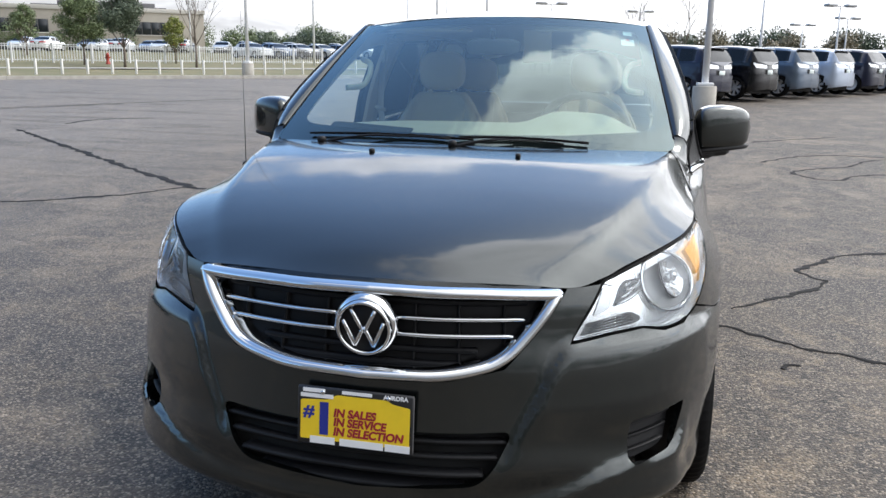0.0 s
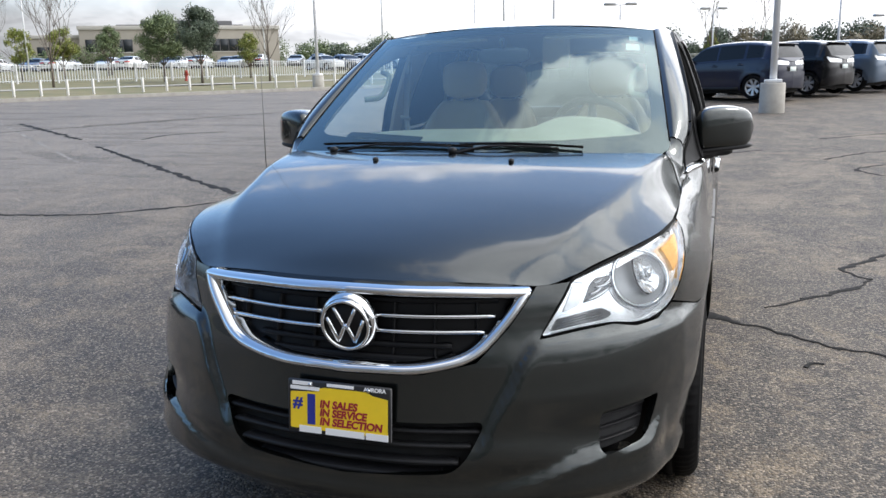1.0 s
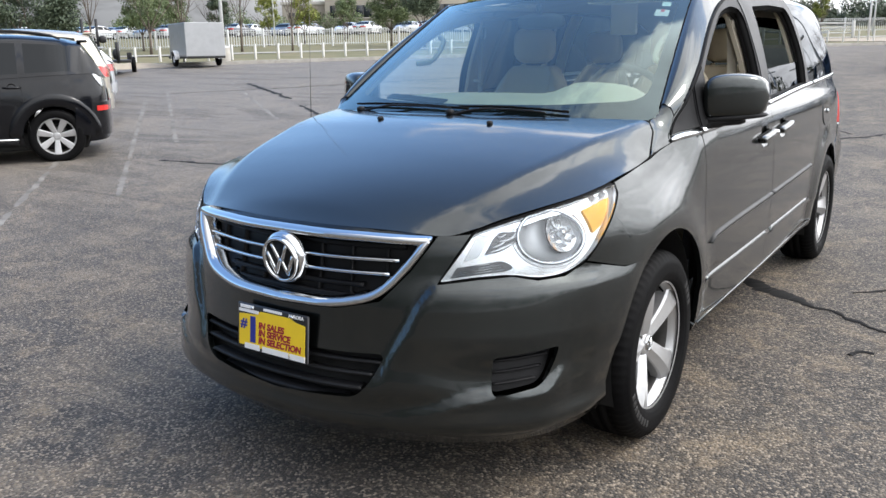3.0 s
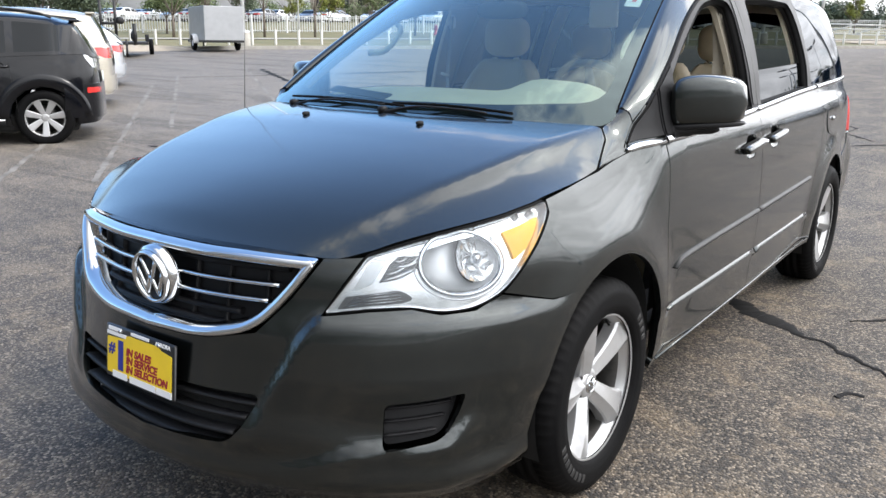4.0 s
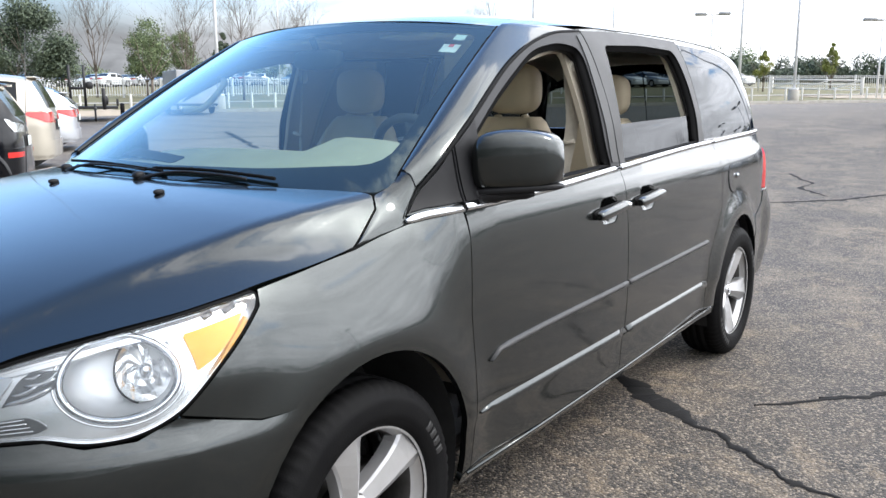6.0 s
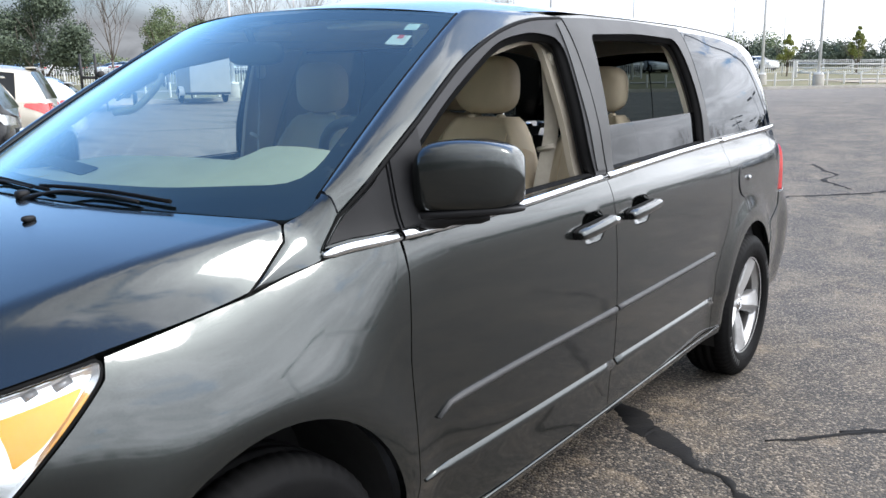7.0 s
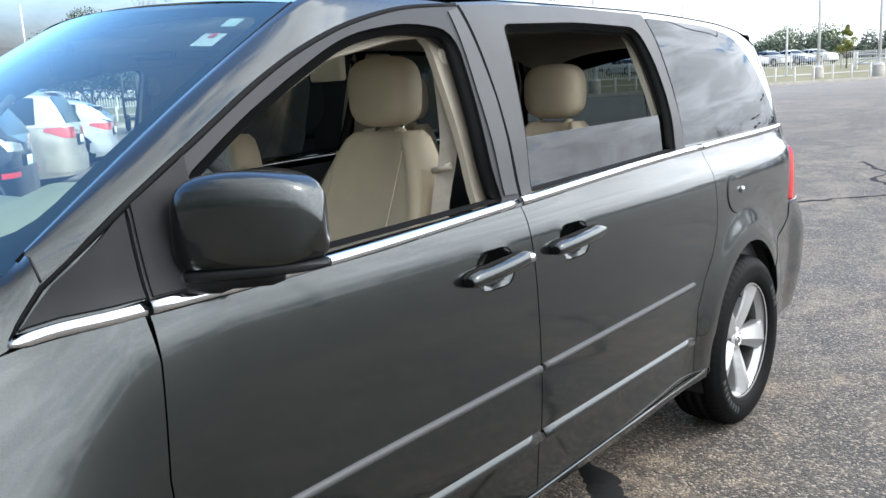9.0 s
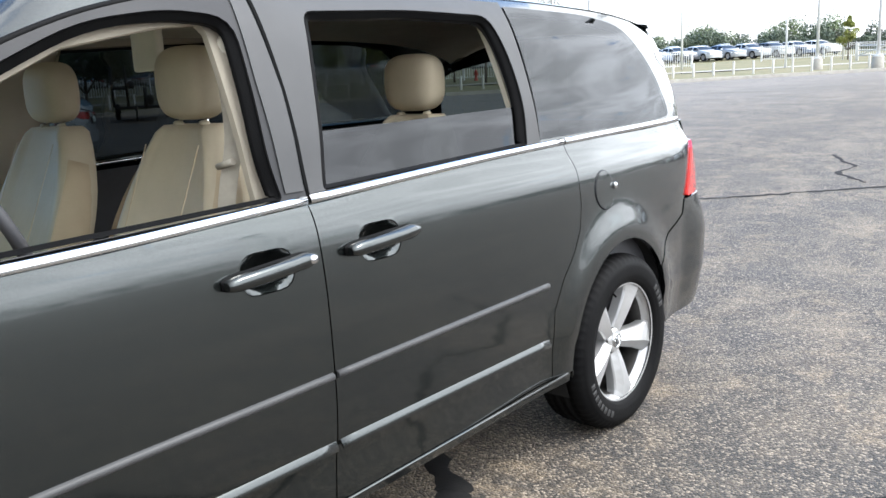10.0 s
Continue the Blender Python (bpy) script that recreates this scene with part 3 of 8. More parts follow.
def sweep(path, normals, half, height, ends=True, bow=5, closed=False):
    """A rounded strip along a path: half its width to either side, height proud along the normals."""
    bm = bmesh.new()
    n, rows = len(path), []
    path = [Vector(p) for p in path]
    for k, p in enumerate(path):
        a = path[k - 1] if closed or k > 0 else p
        b = path[(k + 1) % n] if closed or k < n - 1 else p
        t = (b - a).normalized()
        up = Vector(normals[k]).normalized()
        across = t.cross(up).normalized()
        w = half[k] if isinstance(half, (list, tuple)) else half
        row = []
        for s in range(bow):
            ang = math.pi * s / (bow - 1)
            row.append(bm.verts.new(p + across * (-math.cos(ang) * w) + up * (height * math.sin(ang) ** 0.6 if 0 < s < bow - 1 else 0)))
        rows.append(row)
    for k in range(n if closed else n - 1):
        a, b = rows[k], rows[(k + 1) % n]
        for s in range(bow - 1):
            bm.faces.new((a[s], a[s + 1], b[s + 1], b[s])).smooth = True
    if ends and not closed:
        bm.faces.new(rows[0][::-1])
        bm.faces.new(rows[-1])
    bmesh.ops.recalc_face_normals(bm, faces=bm.faces)
    return bm


def tube(path, radii, sides=8, caps=True, bm=None, closed=False):
    """A round bar along a path, its radius given point by point."""
    bm = bm or bmesh.new()
    rows = []
    path = [Vector(p) for p in path]
    n = len(path)
    guide = Vector((0.31, 0.17, 0.93))
    for k, p in enumerate(path):
        a = path[k - 1] if closed or k > 0 else p
        b = path[(k + 1) % n] if closed or k < n - 1 else p
        t = (b - a).normalized()
        u = t.cross(guide)
        if u.length < 0.05:
            u = t.cross(Vector((1, 0, 0)))
        u.normalize()
        v = t.cross(u)
        r = radii[k] if isinstance(radii, (list, tuple)) else radii
        rows.append([bm.verts.new(p + (u * math.cos(2 * math.pi * s / sides) + v * math.sin(2 * math.pi * s / sides)) * r) for s in range(sides)])
    for k in range(n if closed else n - 1):
        a, b = rows[k], rows[(k + 1) % n]
        for s in range(sides):
            bm.faces.new((a[s], a[(s + 1) % sides], b[(s + 1) % sides], b[s])).smooth = True
    if caps and not closed:
        bm.faces.new(rows[0][::-1])
        bm.faces.new(rows[-1])
    return bm


def lathe(profile, sides=64, wobble=None, bm=None):
    """Turns (radius, x) pairs round the x axis."""
    bm = bm or bmesh.new()
    rows = []
    for s in range(sides):
        a = 2 * math.pi * s / sides
        row = []
        for k, (r, x) in enumerate(profile):
            rr = r - (wobble(s, k) if wobble else 0)
            row.append(bm.verts.new((x, rr * math.cos(a), rr * math.sin(a))))
        rows.append(row)
    for s in range(sides):
        a, b = rows[s], rows[(s + 1) % sides]
        for k in range(len(profile) - 1):
            bm.faces.new((a[k], a[k + 1], b[k + 1], b[k])).smooth = True
    bmesh.ops.recalc_face_normals(bm, faces=bm.faces)
    return bm


def box(lo, hi, bevel=0.0, segments=2, bm=None, m=None):
    """A bevelled block between two corners."""
    own = bmesh.new()
    bmesh.ops.create_cube(own, size=1.0)
    lo, hi = Vector(lo), Vector(hi)
    for v in own.verts:
        v.co = Vector([lo[k] + (v.co[k] + 0.5) * (hi[k] - lo[k]) for k in range(3)])
    if bevel:
        bmesh.ops.bevel(own, geom=list(own.edges), offset=bevel, segments=segments, affect="EDGES", profile=0.5)
        for f in own.faces:
            f.smooth = True
    if m is not None:
        own.transform(m)
    if bm is None:
        return own
    join(bm, own)
    return bm


def join(bm, other):
    me = bpy.data.meshes.new("scratch")
    other.to_mesh(me)
    other.free()
    bm.from_mesh(me)
    bpy.data.meshes.remove(me)
    return bm


def mirrored(bm):
    for v in bm.verts:
        v.co.x = -v.co.x
    bmesh.ops.reverse_faces(bm, faces=bm.faces)
    return bm


def blob(centre, size, power=3.0, rings=14, sides=20):
    """A soft box: a super-ellipsoid."""
    bm = bmesh.new()
    e = 2.0 / power

    def s(v):
        return math.copysign(abs(v) ** e, v)

    rows = []
    for i in range(1, rings):
        a = -math.pi / 2 + math.pi * i / rings
        rows.append([bm.verts.new((centre[0] + size[0] / 2 * s(math.cos(a)) * s(math.cos(b)), centre[1] + size[1] / 2 * s(math.cos(a)) * s(math.sin(b)), centre[2] + size[2] / 2 * s(math.sin(a)))) for b in [2 * math.pi * j / sides for j in range(sides)]])
    lo = bm.verts.new((centre[0], centre[1], centre[2] - size[2] / 2))
    hi = bm.verts.new((centre[0], centre[1], centre[2] + size[2] / 2))
    for i in range(len(rows) - 1):
        for j in range(sides):
            bm.faces.new((rows[i][j], rows[i][(j + 1) % sides], rows[i + 1][(j + 1) % sides], rows[i + 1][j])).smooth = True
    for j in range(sides):
        bm.faces.new((lo, rows[0][(j + 1) % sides], rows[0][j])).smooth = True
        bm.faces.new((hi, rows[-1][j], rows[-1][(j + 1) % sides])).smooth = True
    return bm


def loft(rows, closed=False, flip=False):
    """Quads between rows of places."""
    bm = bmesh.new()
    made = [[bm.verts.new(p) for p in row] for row in rows]
    for a, b in zip(made, made[1:]):
        for k in range(len(a) if closed else len(a) - 1):
            j = (k + 1) % len(a)
            q = (a[k], a[j], b[j], b[k])
            bm.faces.new(q[::-1] if flip else q).smooth = True
    return bm

# ---- the lay of the land ----
def softly(v, w):
    return v if v / w > 40 else w * math.log1p(math.exp(v / w))


KERB_AT, KERB_WAY, KERB_OUT = Vector((-20.0, 32.5)), Vector((0.64, 0.768)).normalized(), Vector((-0.768, 0.64)).normalized()


def lot(x, y):
    """Height of the lot: level round the van, rising gently towards the street."""
    s = -0.35 * (x + 1) + 0.94 * (y - 2)
    return 0.034 * softly(s - 2.5, 1.0) - 0.018 * softly(s - 25, 3.0)


def beyond(x, y):
    return (Vector((x, y)) - KERB_AT).dot(KERB_OUT)


def verge(x, y):
    """Height of the grass behind the kerb."""
    o = beyond(x, y)
    return lot(x, y) + 0.12 + 0.022 * max(0.0, min(o, 60) - 6) 


def along(a, o):
    """A place a metres along the kerb and o metres behind it."""
    p = KERB_AT + KERB_WAY * a + KERB_OUT * o
    return p.x, p.y


def build_ground():
    # one sheet, finer near the van
    xs = sorted({round(v, 3) for v in [*np.arange(-60, 60.1, 2.0), *np.linspace(-400, -60, 12), *np.linspace(60, 400, 12)]})
    ys = sorted({round(v, 3) for v in [*np.arange(-40, 90.1, 2.0), *np.linspace(-300, -40, 10), *np.linspace(90, 600, 16)]})
    rows = [[(x, y, lot(x, y)) for x in xs] for y in ys]
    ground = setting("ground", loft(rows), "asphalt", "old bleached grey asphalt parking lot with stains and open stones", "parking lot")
    ground["kind"] = "structure"
    # the verge
    offs = [0.14, 1, 2, 4, 6, 8, 10.9]
    far = [12.3, 14, 18, 24, 32, 45, 60, 90, 140, 220, 330]
    spans = [-95 + 5.0 * k for k in range(35)]
    for o_list in (offs, far):
        rows = []
        for o in o_list:
            rows.append([(*along(a, o), verge(*along(a, o)) + 0.03 * math.sin(a * 1.7 + o) * (o > 1)) for a in spans])
        setting("grass_verge", loft(rows, flip=True), "grass", "patchy dry mown grass strip along the kerb", "grass")
    rows = []
    for o in (10.85, 12.35):
        rows.append([(*along(a, o), verge(*along(a, o)) + 0.035) for a in spans])
    setting("path", loft(rows, flip=True), "concrete", "pale concrete footpath crossing the grass", "path")
    # kerb stones: a real step
    pts = []
    bm = bmesh.new()
    for k in range(80):
        a0, a1 = -94 + 2.05 * k, -94 + 2.05 * k + 2.035
        if 26 < a0 < 38:
            continue
        corner = []
        for a, o, h in ((a0, 0, -0.05), (a0, 0.015, 0.145), (a0, 0.15, 0.15), (a0, 0.15, -0.05), (a1, 0, -0.05), (a1, 0.015, 0.145), (a1, 0.15, 0.15), (a1, 0.15, -0.05)):
            x, y = along(a, o)
            corner.append(bm.verts.new((x, y, lot(x, y) + h)))
        for f in ((0, 1, 5, 4), (1, 2, 6, 5), (2, 3, 7, 6), (0, 3, 2, 1), (4, 5, 6, 7)):
            bm.faces.new([corner[i] for i in f])
    bmesh.ops.recalc_face_normals(bm, faces=bm.faces)
    setting("kerb", bm, "concrete", "low pale concrete kerb at the edge of the asphalt", "kerb")


build_ground()


def crack(name, points, width, seed, label="black tar sealed crack wandering across the asphalt"):
    """A line of sealing tar that lies on the asphalt, ragged and uneven in width."""
    rnd = random.Random(seed)
    line = smooth([(p[0], p[1], 0) for p in points], 22)
    path, half = [], []
    for p in line:
        far = Vector((p.x, p.y, seed * 3.7))
        x, y = p.x + noise.noise(far * 9) * width * 0.7, p.y + noise.noise(far * 9 + Vector((5, 5, 5))) * width * 0.7
        path.append((x, y, lot(x, y) + 0.001))
        half.append(width * max(0.12, 0.46 + 0.55 * noise.noise(far * 5) + 0.3 * noise.noise(far * 23) + rnd.uniform(-0.08, 0.08)))
    half[0] = half[-1] = width * 0.12
    bm = sweep(path, [(0, 0, 1)] * len(path), half, 0.005, bow=4)
    return setting(name, bm, "tar", label, "asphalt crack")


CRACKS = [
    ([(-10.5, 9.97), (-8.79, 8.72), (-7.39, 7.71), (-5.86, 6.58), (-4.3, 5.53)], 0.11),
    ([(-7.2, 3.9), (-5.74, 4.16), (-5.2, 4.55), (-4.69, 5.05), (-4.3, 5.53), (-2.6, 5.0), (-1.2, 3.6)], 0.08),
    ([(-10.41, 11.16), (-10.4, 12.11), (-9.55, 12.94)], 0.08),
    ([(-1.2, 3.6), (0.1, 2.62), (0.61, 2.31), (0.86, 2.13), (1.13, 1.93), (1.34, 1.78), (1.53, 1.64), (1.75, 1.53), (2.1, 1.38)], 0.082),
    ([(1.28, 2.29), (1.45, 2.47), (1.60, 2.64), (1.9, 2.95)], 0.030),
    ([(1.42, 1.22), (1.46, 1.29), (1.52, 1.31)], 0.035),
    ([(-2.2, 7.4), (-1.03, 8.3), (-0.45, 8.85), (-0.08, 9.22), (0.36, 9.7), (0.7, 10.3), (1.6, 11.3)], 0.075),
    ([(2.0, 3.18), (1.86, 3.48), (2.06, 3.8), (2.34, 4.16), (3.2, 4.6)], 0.05),
    ([(1.5, 2.55), (1.77, 2.81), (2.0, 3.18)], 0.05),
    ([(2.39, 10.2), (3.05, 11.11), (3.71, 11.5), (4.44, 11.49)], 0.06),
    ([(4.38, 11.26), (3.98, 10.85), (3.59, 10.15), (3.06, 9.73), (2.71, 9.32), (2.78, 8.98), (2.95, 8.74), (3.23, 8.74), (3.46, 9.17), (3.94, 9.49)], 0.055),
    ([(2.58, 13.02), (3.36, 13.71), (4.32, 14.6)], 0.09),
    ([(-16.66, 14.17), (-13.84, 12.33), (-11.83, 11.0)], 0.16),
    ([(-14.26, 13.81), (-13.12, 15.39), (-10.68, 19.17)], 0.10),
    ([(-0.85, 12.0), (-0.52, 11.35), (-0.30, 11.0), (-0.36, 10.5), (-0.12, 10.12), (0.1, 9.85)], 0.05),
    ([(-16.0, 11.0), (-14.0, 13.6), (-12.4, 16.0)], 0.09),
]
for number, (points, width) in enumerate(CRACKS):
    crack("crack", points, width, number)


def worn_line(a, b, width, seed):
    """A parking line worn down to scraps of pale paint."""
    rnd = random.Random(seed)
    bm = bmesh.new()
    a, b = Vector(a), Vector(b)
    way = (b - a).normalized()
    side = Vector((-way.y, way.x))
    d = 0.0
    while d < (b - a).length:
        run = rnd.uniform(0.7, 2.4)
        n = 14
        left, right = [], []
        for k in range(n + 1):
            p = a + way * (d + run * k / n)
            for row, s in ((left, 1), (right, -1)):
                q = p + side * s * width * (0.5 if 0 < k < n else 0.1) * rnd.uniform(0.35, 1.0)
                row.append(bm.verts.new((q.x, q.y, lot(q.x, q.y) + 0.004)))
        for k in range(n):
            bm.faces.new((left[k], right[k], right[k + 1], left[k + 1]))
        d += run + rnd.uniform(0.02, 0.25)
    bmesh.ops.recalc_face_normals(bm, faces=bm.faces)
    return setting("parking_line", bm, "worn_paint", "faint worn parking line on the old asphalt", "parking line")


worn_line((-16.6, 11.3), (-8.5, 5.2), 0.10, 1)
worn_line((-15.2, 9.6), (-5.6, 2.2), 0.10, 2)
worn_line((-17.6, 14.4), (-9.6, 8.3), 0.09, 3)
worn_line((-13.8, 7.4), (-5.0, 0.6), 0.09, 4)

# ---- the grey minivan: y runs back from the front axle, x to the driver's side ----
class Shell:
    """The van's lower skin and sides: a plan curve from the nose round to the tail, moved in or out with height."""

    def __init__(self, plan, side, front, arches, roll=None):
        self.line = smooth([(x, y, 0) for x, y in plan], 24)
        self.at = [0.0]
        for a, b in zip(self.line, self.line[1:]):
            self.at.append(self.at[-1] + (b - a).length)
        self.at = np.array(self.at)
        self.xs = np.array([p.x for p in self.line])
        self.ys = np.array([p.y for p in self.line])
        tx, ty = np.gradient(self.xs, self.at), np.gradient(self.ys, self.at)
        size = np.hypot(tx, ty)
        self.nx, self.ny = ty / size, -tx / size
        self.nx[0], self.ny[0] = 0.0, -1.0
        self.side, self.front, self.arches, self.roll = table(side), table(front), arches, roll
        self.end = float(self.at[-1])

    def u(self, y):
        """Length along the plan curve at y, on the flank."""
        return float(np.interp(y, self.ys, self.at))

    def near(self, x, y):
        return float(self.at[int(np.argmin(np.hypot(self.xs - x, self.ys - y)))])

    def __call__(self, u, z, off=0.0):
        sx, u = (-1, -u) if u < 0 else (1, u)
        x, y = np.interp(u, self.at, self.xs), np.interp(u, self.at, self.ys)
        nx, ny = np.interp(u, self.at, self.nx), np.interp(u, self.at, self.ny)
        w = min(1.0, max(0.0, (-ny - 0.15) / 0.7))
        w = w * w * (3 - 2 * w)
        d = w * self.front(z) + (1 - w) * self.side(z) + off
        if self.roll:
            d -= self.roll(y, z) * (1 - w)
        for cy, cz, r, bulge in self.arches:
            q = math.hypot(y - cy, z - cz)
            if nx > 0.5:
                k = min(1.0, max(0.0, (z - cz) / 0.3 + 0.6))
                d += bulge * math.exp(-((q - r) / (0.10 if q > r else 0.16)) ** 2) * (0.6 + 0.4 * k * k * (3 - 2 * k))
        return Vector((sx * (x + nx * d), y + ny * d, z))


def van_roll(y, z):
    amount = table_roll(min(max(y, -0.6), 0.6))
    k = min(1.25, max(0.0, (z - 0.80) / 0.22))
    return amount * k * k


table_roll = table([(-0.6, 0.06), (-0.27, 0.088), (-0.1, 0.086), (0.045, 0.075), (0.15, 0.062), (0.25, 0.045), (0.42, 0.008), (0.6, 0.0)])
van_skin = Shell(
    [(0, -0.945), (0.2, -0.932), (0.4, -0.877), (0.55, -0.805), (0.68, -0.715), (0.79, -0.605), (0.872, -0.47), (0.917, -0.33), (0.938, -0.18), (0.947, 0.0), (0.950, 0.5), (0.950, 1.5), (0.940, 2.6), (0.925, 3.1), (0.895, 3.6), (0.855, 3.86), (0.79, 4.01), (0.66, 4.085), (0.35, 4.125), (0, 4.135)],
    [(0.12, -0.085), (0.25, -0.05), (0.31, -0.022), (0.45, -0.013), (0.485, -0.006), (0.56, -0.002), (0.66, 0.0), (0.78, -0.0017), (0.88, -0.0058), (0.97, -0.0115), (1.03, -0.018), (1.07, -0.027), (1.09, -0.034), (1.12, -0.050), (1.30, -0.095), (1.45, -0.145), (1.58, -0.20), (1.66, -0.25), (1.72, -0.31)],
    [(0.16, -0.03), (0.23, 0.035), (0.30, 0.068), (0.38, 0.078), (0.48, 0.052), (0.58, 0.034), (0.66, 0.022), (0.75, 0.0), (0.82, -0.012), (0.88, -0.035), (0.96, -0.10), (1.1, -0.3)],
    [(0.02, 0.39, 0.40, 0.020), (3.06, 0.385, 0.40, 0.029)], van_roll)
U, NEAR = van_skin.u, van_skin.near
belt_z = table([(0.15, 1.05), (0.25, 1.070), (0.33, 1.083), (0.45, 1.090), (0.83, 1.098), (1.55, 1.128), (2.5, 1.168), (3.4, 1.186), (3.85, 1.192)])
roof_edge = table([(0.95, 1.632), (1.2, 1.652), (1.6, 1.672), (2.6, 1.682), (3.3, 1.665), (3.7, 1.625), (3.95, 1.56)])


def flank(y, z, off=0.0):
    return van_skin(U(y), z, off)


def flank_normal(y, z):
    a = flank(y + 0.01, z) - flank(y - 0.01, z)
    b = flank(y, z + 0.01) - flank(y, z - 0.01)
    return a.cross(b).normalized()


def skin_normal(u, z):
    a = van_skin(u + 0.01, z) - van_skin(u - 0.01, z)
    b = van_skin(u, z + 0.01) - van_skin(u, z - 0.01)
    return a.cross(b).normalized()


van = thing("minivan", "dark grey metallic minivan with lowered front windows on the asphalt", "minivan")
SIDES = (1, -1)


def both(name, make, material, parent=None, label=""):
    """A part for the driver's side and its mirror image."""
    made = []
    for s in SIDES:
        bm = make()
        if s < 0:
            mirrored(bm)
        made.append(part(name, bm, material, (parent[s] if isinstance(parent, dict) else parent) or van, label))
    return {1: made[0], -1: made[1]}


def arc(cy, cz, r, a0, a1, n=18):
    return [(cy + r * math.cos(radians(a0 + (a1 - a0) * k / n)), cz + r * math.sin(radians(a0 + (a1 - a0) * k / n))) for k in range(n + 1)]


def flank_part(name, outline, material, parent, step=0.03, holes=(), gap=0.0, lip=0.012, off=0.0, label=""):
    return both(name, lambda: patch(outline, lambda a, b: flank(a, b, off), step, holes, gap, lip), material, parent, label)


def skin_part(name, outline, material, parent, step=0.025, holes=(), gap=0.0, lip=0.012, off=0.0, label=""):
    return both(name, lambda: patch(outline, lambda a, b: van_skin(a, b, off), step, holes, gap, lip), material, parent, label)


# bonnet
bonnet_mid = table([(-0.92, 0.868), (-0.88, 0.889), (-0.8, 0.938), (-0.66, 0.995), (-0.47, 1.052), (-0.27, 1.102), (-0.1, 1.138), (0.1, 1.165), (0.3, 1.185)])
bonnet_rim_x = table([(-0.9, 0.46), (-0.79, 0.519), (-0.726, 0.605), (-0.68, 0.648), (-0.57, 0.736), (-0.45, 0.806), (-0.345, 0.840), (-0.27, 0.850), (-0.1, 0.857), (0.06, 0.852), (0.3, 0.842)])
bonnet_rim_z = table([(-0.9, 0.835), (-0.79, 0.866), (-0.726, 0.885), (-0.68, 0.904), (-0.57, 0.936), (-0.45, 0.960), (-0.345, 0.979), (-0.27, 0.991), (-0.1, 1.008), (0.06, 1.027), (0.2, 1.075), (0.3, 1.11)])
bonnet_fold = table([(-0.9, 0.42), (-0.79, 0.475), (-0.66, 0.538), (-0.57, 0.580), (-0.46, 0.625), (-0.35, 0.667), (-0.22, 0.710), (-0.08, 0.750), (0.08, 0.779), (0.21, 0.792), (0.3, 0.798)])
bonnet_drop = table([(-0.9, 0.022), (-0.8, 0.060), (-0.66, 0.046), (-0.4, 0.032), (0.3, 0.030)])


def bonnet_at(x, y):
    """A gently crowned middle, a soft crease from the grille's corner to the pillar, and a falling shoulder."""
    fold = bonnet_fold(y)
    mid, rim = bonnet_mid(y), bonnet_rim_x(y)
    drop = bonnet_drop(y)
    wide = max(0.03, rim - fold)
    steep = max(0.15, (mid - drop - bonnet_rim_z(y)) / wide)
    d = softly(abs(x) - fold, 0.007)
    fall = steep * (0.72 * d + 0.28 * wide * (1 - math.exp(-4 * d / wide)))
    return Vector((x, y, mid - drop * (abs(x) / fold) ** 2 * (1 if abs(x) < fold else (fold / abs(x)) ** 2) - fall))


half = [(0, -0.893), (0.16, -0.885), (0.33, -0.855), (0.515, -0.792), (0.60, -0.729), (0.646, -0.680), (0.735, -0.570), (0.806, -0.450), (0.840, -0.345), (0.850, -0.270), (0.857, -0.10), (0.851, 0.055), (0.812, 0.185), (0.788, 0.204), (0.74, 0.192), (0.55, 0.125), (0.3, 0.06), (0, 0.04)]
half = [(p.x, p.y) for part_of in (half[:12], half[12:14], half[14:]) for p in smooth([(a, b, 0) for a, b in part_of], 4)]
bonnet_line = half + [(-x, y) for x, y in half[-2:0:-1]]
hood = part("hood", patch(bonnet_line, bonnet_at, 0.018, (), 0.002, 0.018), "paint", van)
for x in (-0.272, 0.262):
    p = bonnet_at(x, -0.078)
    bm = blob((p.x, p.y, p.z + 0.005), (0.020, 0.034, 0.016), 2.4, 8, 12)
    part("washer_nozzle", bm, "dark_plastic", hood, "small black washer nozzle")

# front bumper with its openings
grille_line = [(0, 0.876), (0.30, 0.874), (NEAR(0.518, -0.81) - 0.003, 0.867, 0.02), (NEAR(0.45, -0.86), 0.762, 0.1), (NEAR(0.36, -0.89), 0.672, 0.10), (0.22, 0.636, 0.12), (0, 0.630)]


def two_sided(line):
    return list(line) + [(-q[0], *q[1:]) for q in reversed(line) if abs(q[0]) > 1e-6]


lower_line = [(0, 0.498), (0.28, 0.500), (0.390, 0.504, 0.03), (0.338, 0.41, 0.05), (0.295, 0.366, 0.05), (0, 0.346)]
lamp_line = [(0.553, 0.731, 0.01), (0.666, 0.745, 0.02), (0.775, 0.751, 0.05), (0.85, 0.735, 0.06), (0.945, 0.739, 0.08), (1.03, 0.773, 0.08), (1.115, 0.855, 0.06), (1.19, 0.920, 0.05), (1.232, 0.955, 0.03), (1.243, 0.979, 0.012), (1.155, 0.970, 0.2), (1.03, 0.951, 0.2), (0.89, 0.928, 0.2), (0.77, 0.903, 0.2), (0.662, 0.875, 0.012)]
fog_line = [(0.708, 0.500, 0.015), (0.905, 0.520, 0.012), (0.885, 0.46, 0.03), (0.848, 0.405, 0.03), (0.702, 0.386, 0.02)]
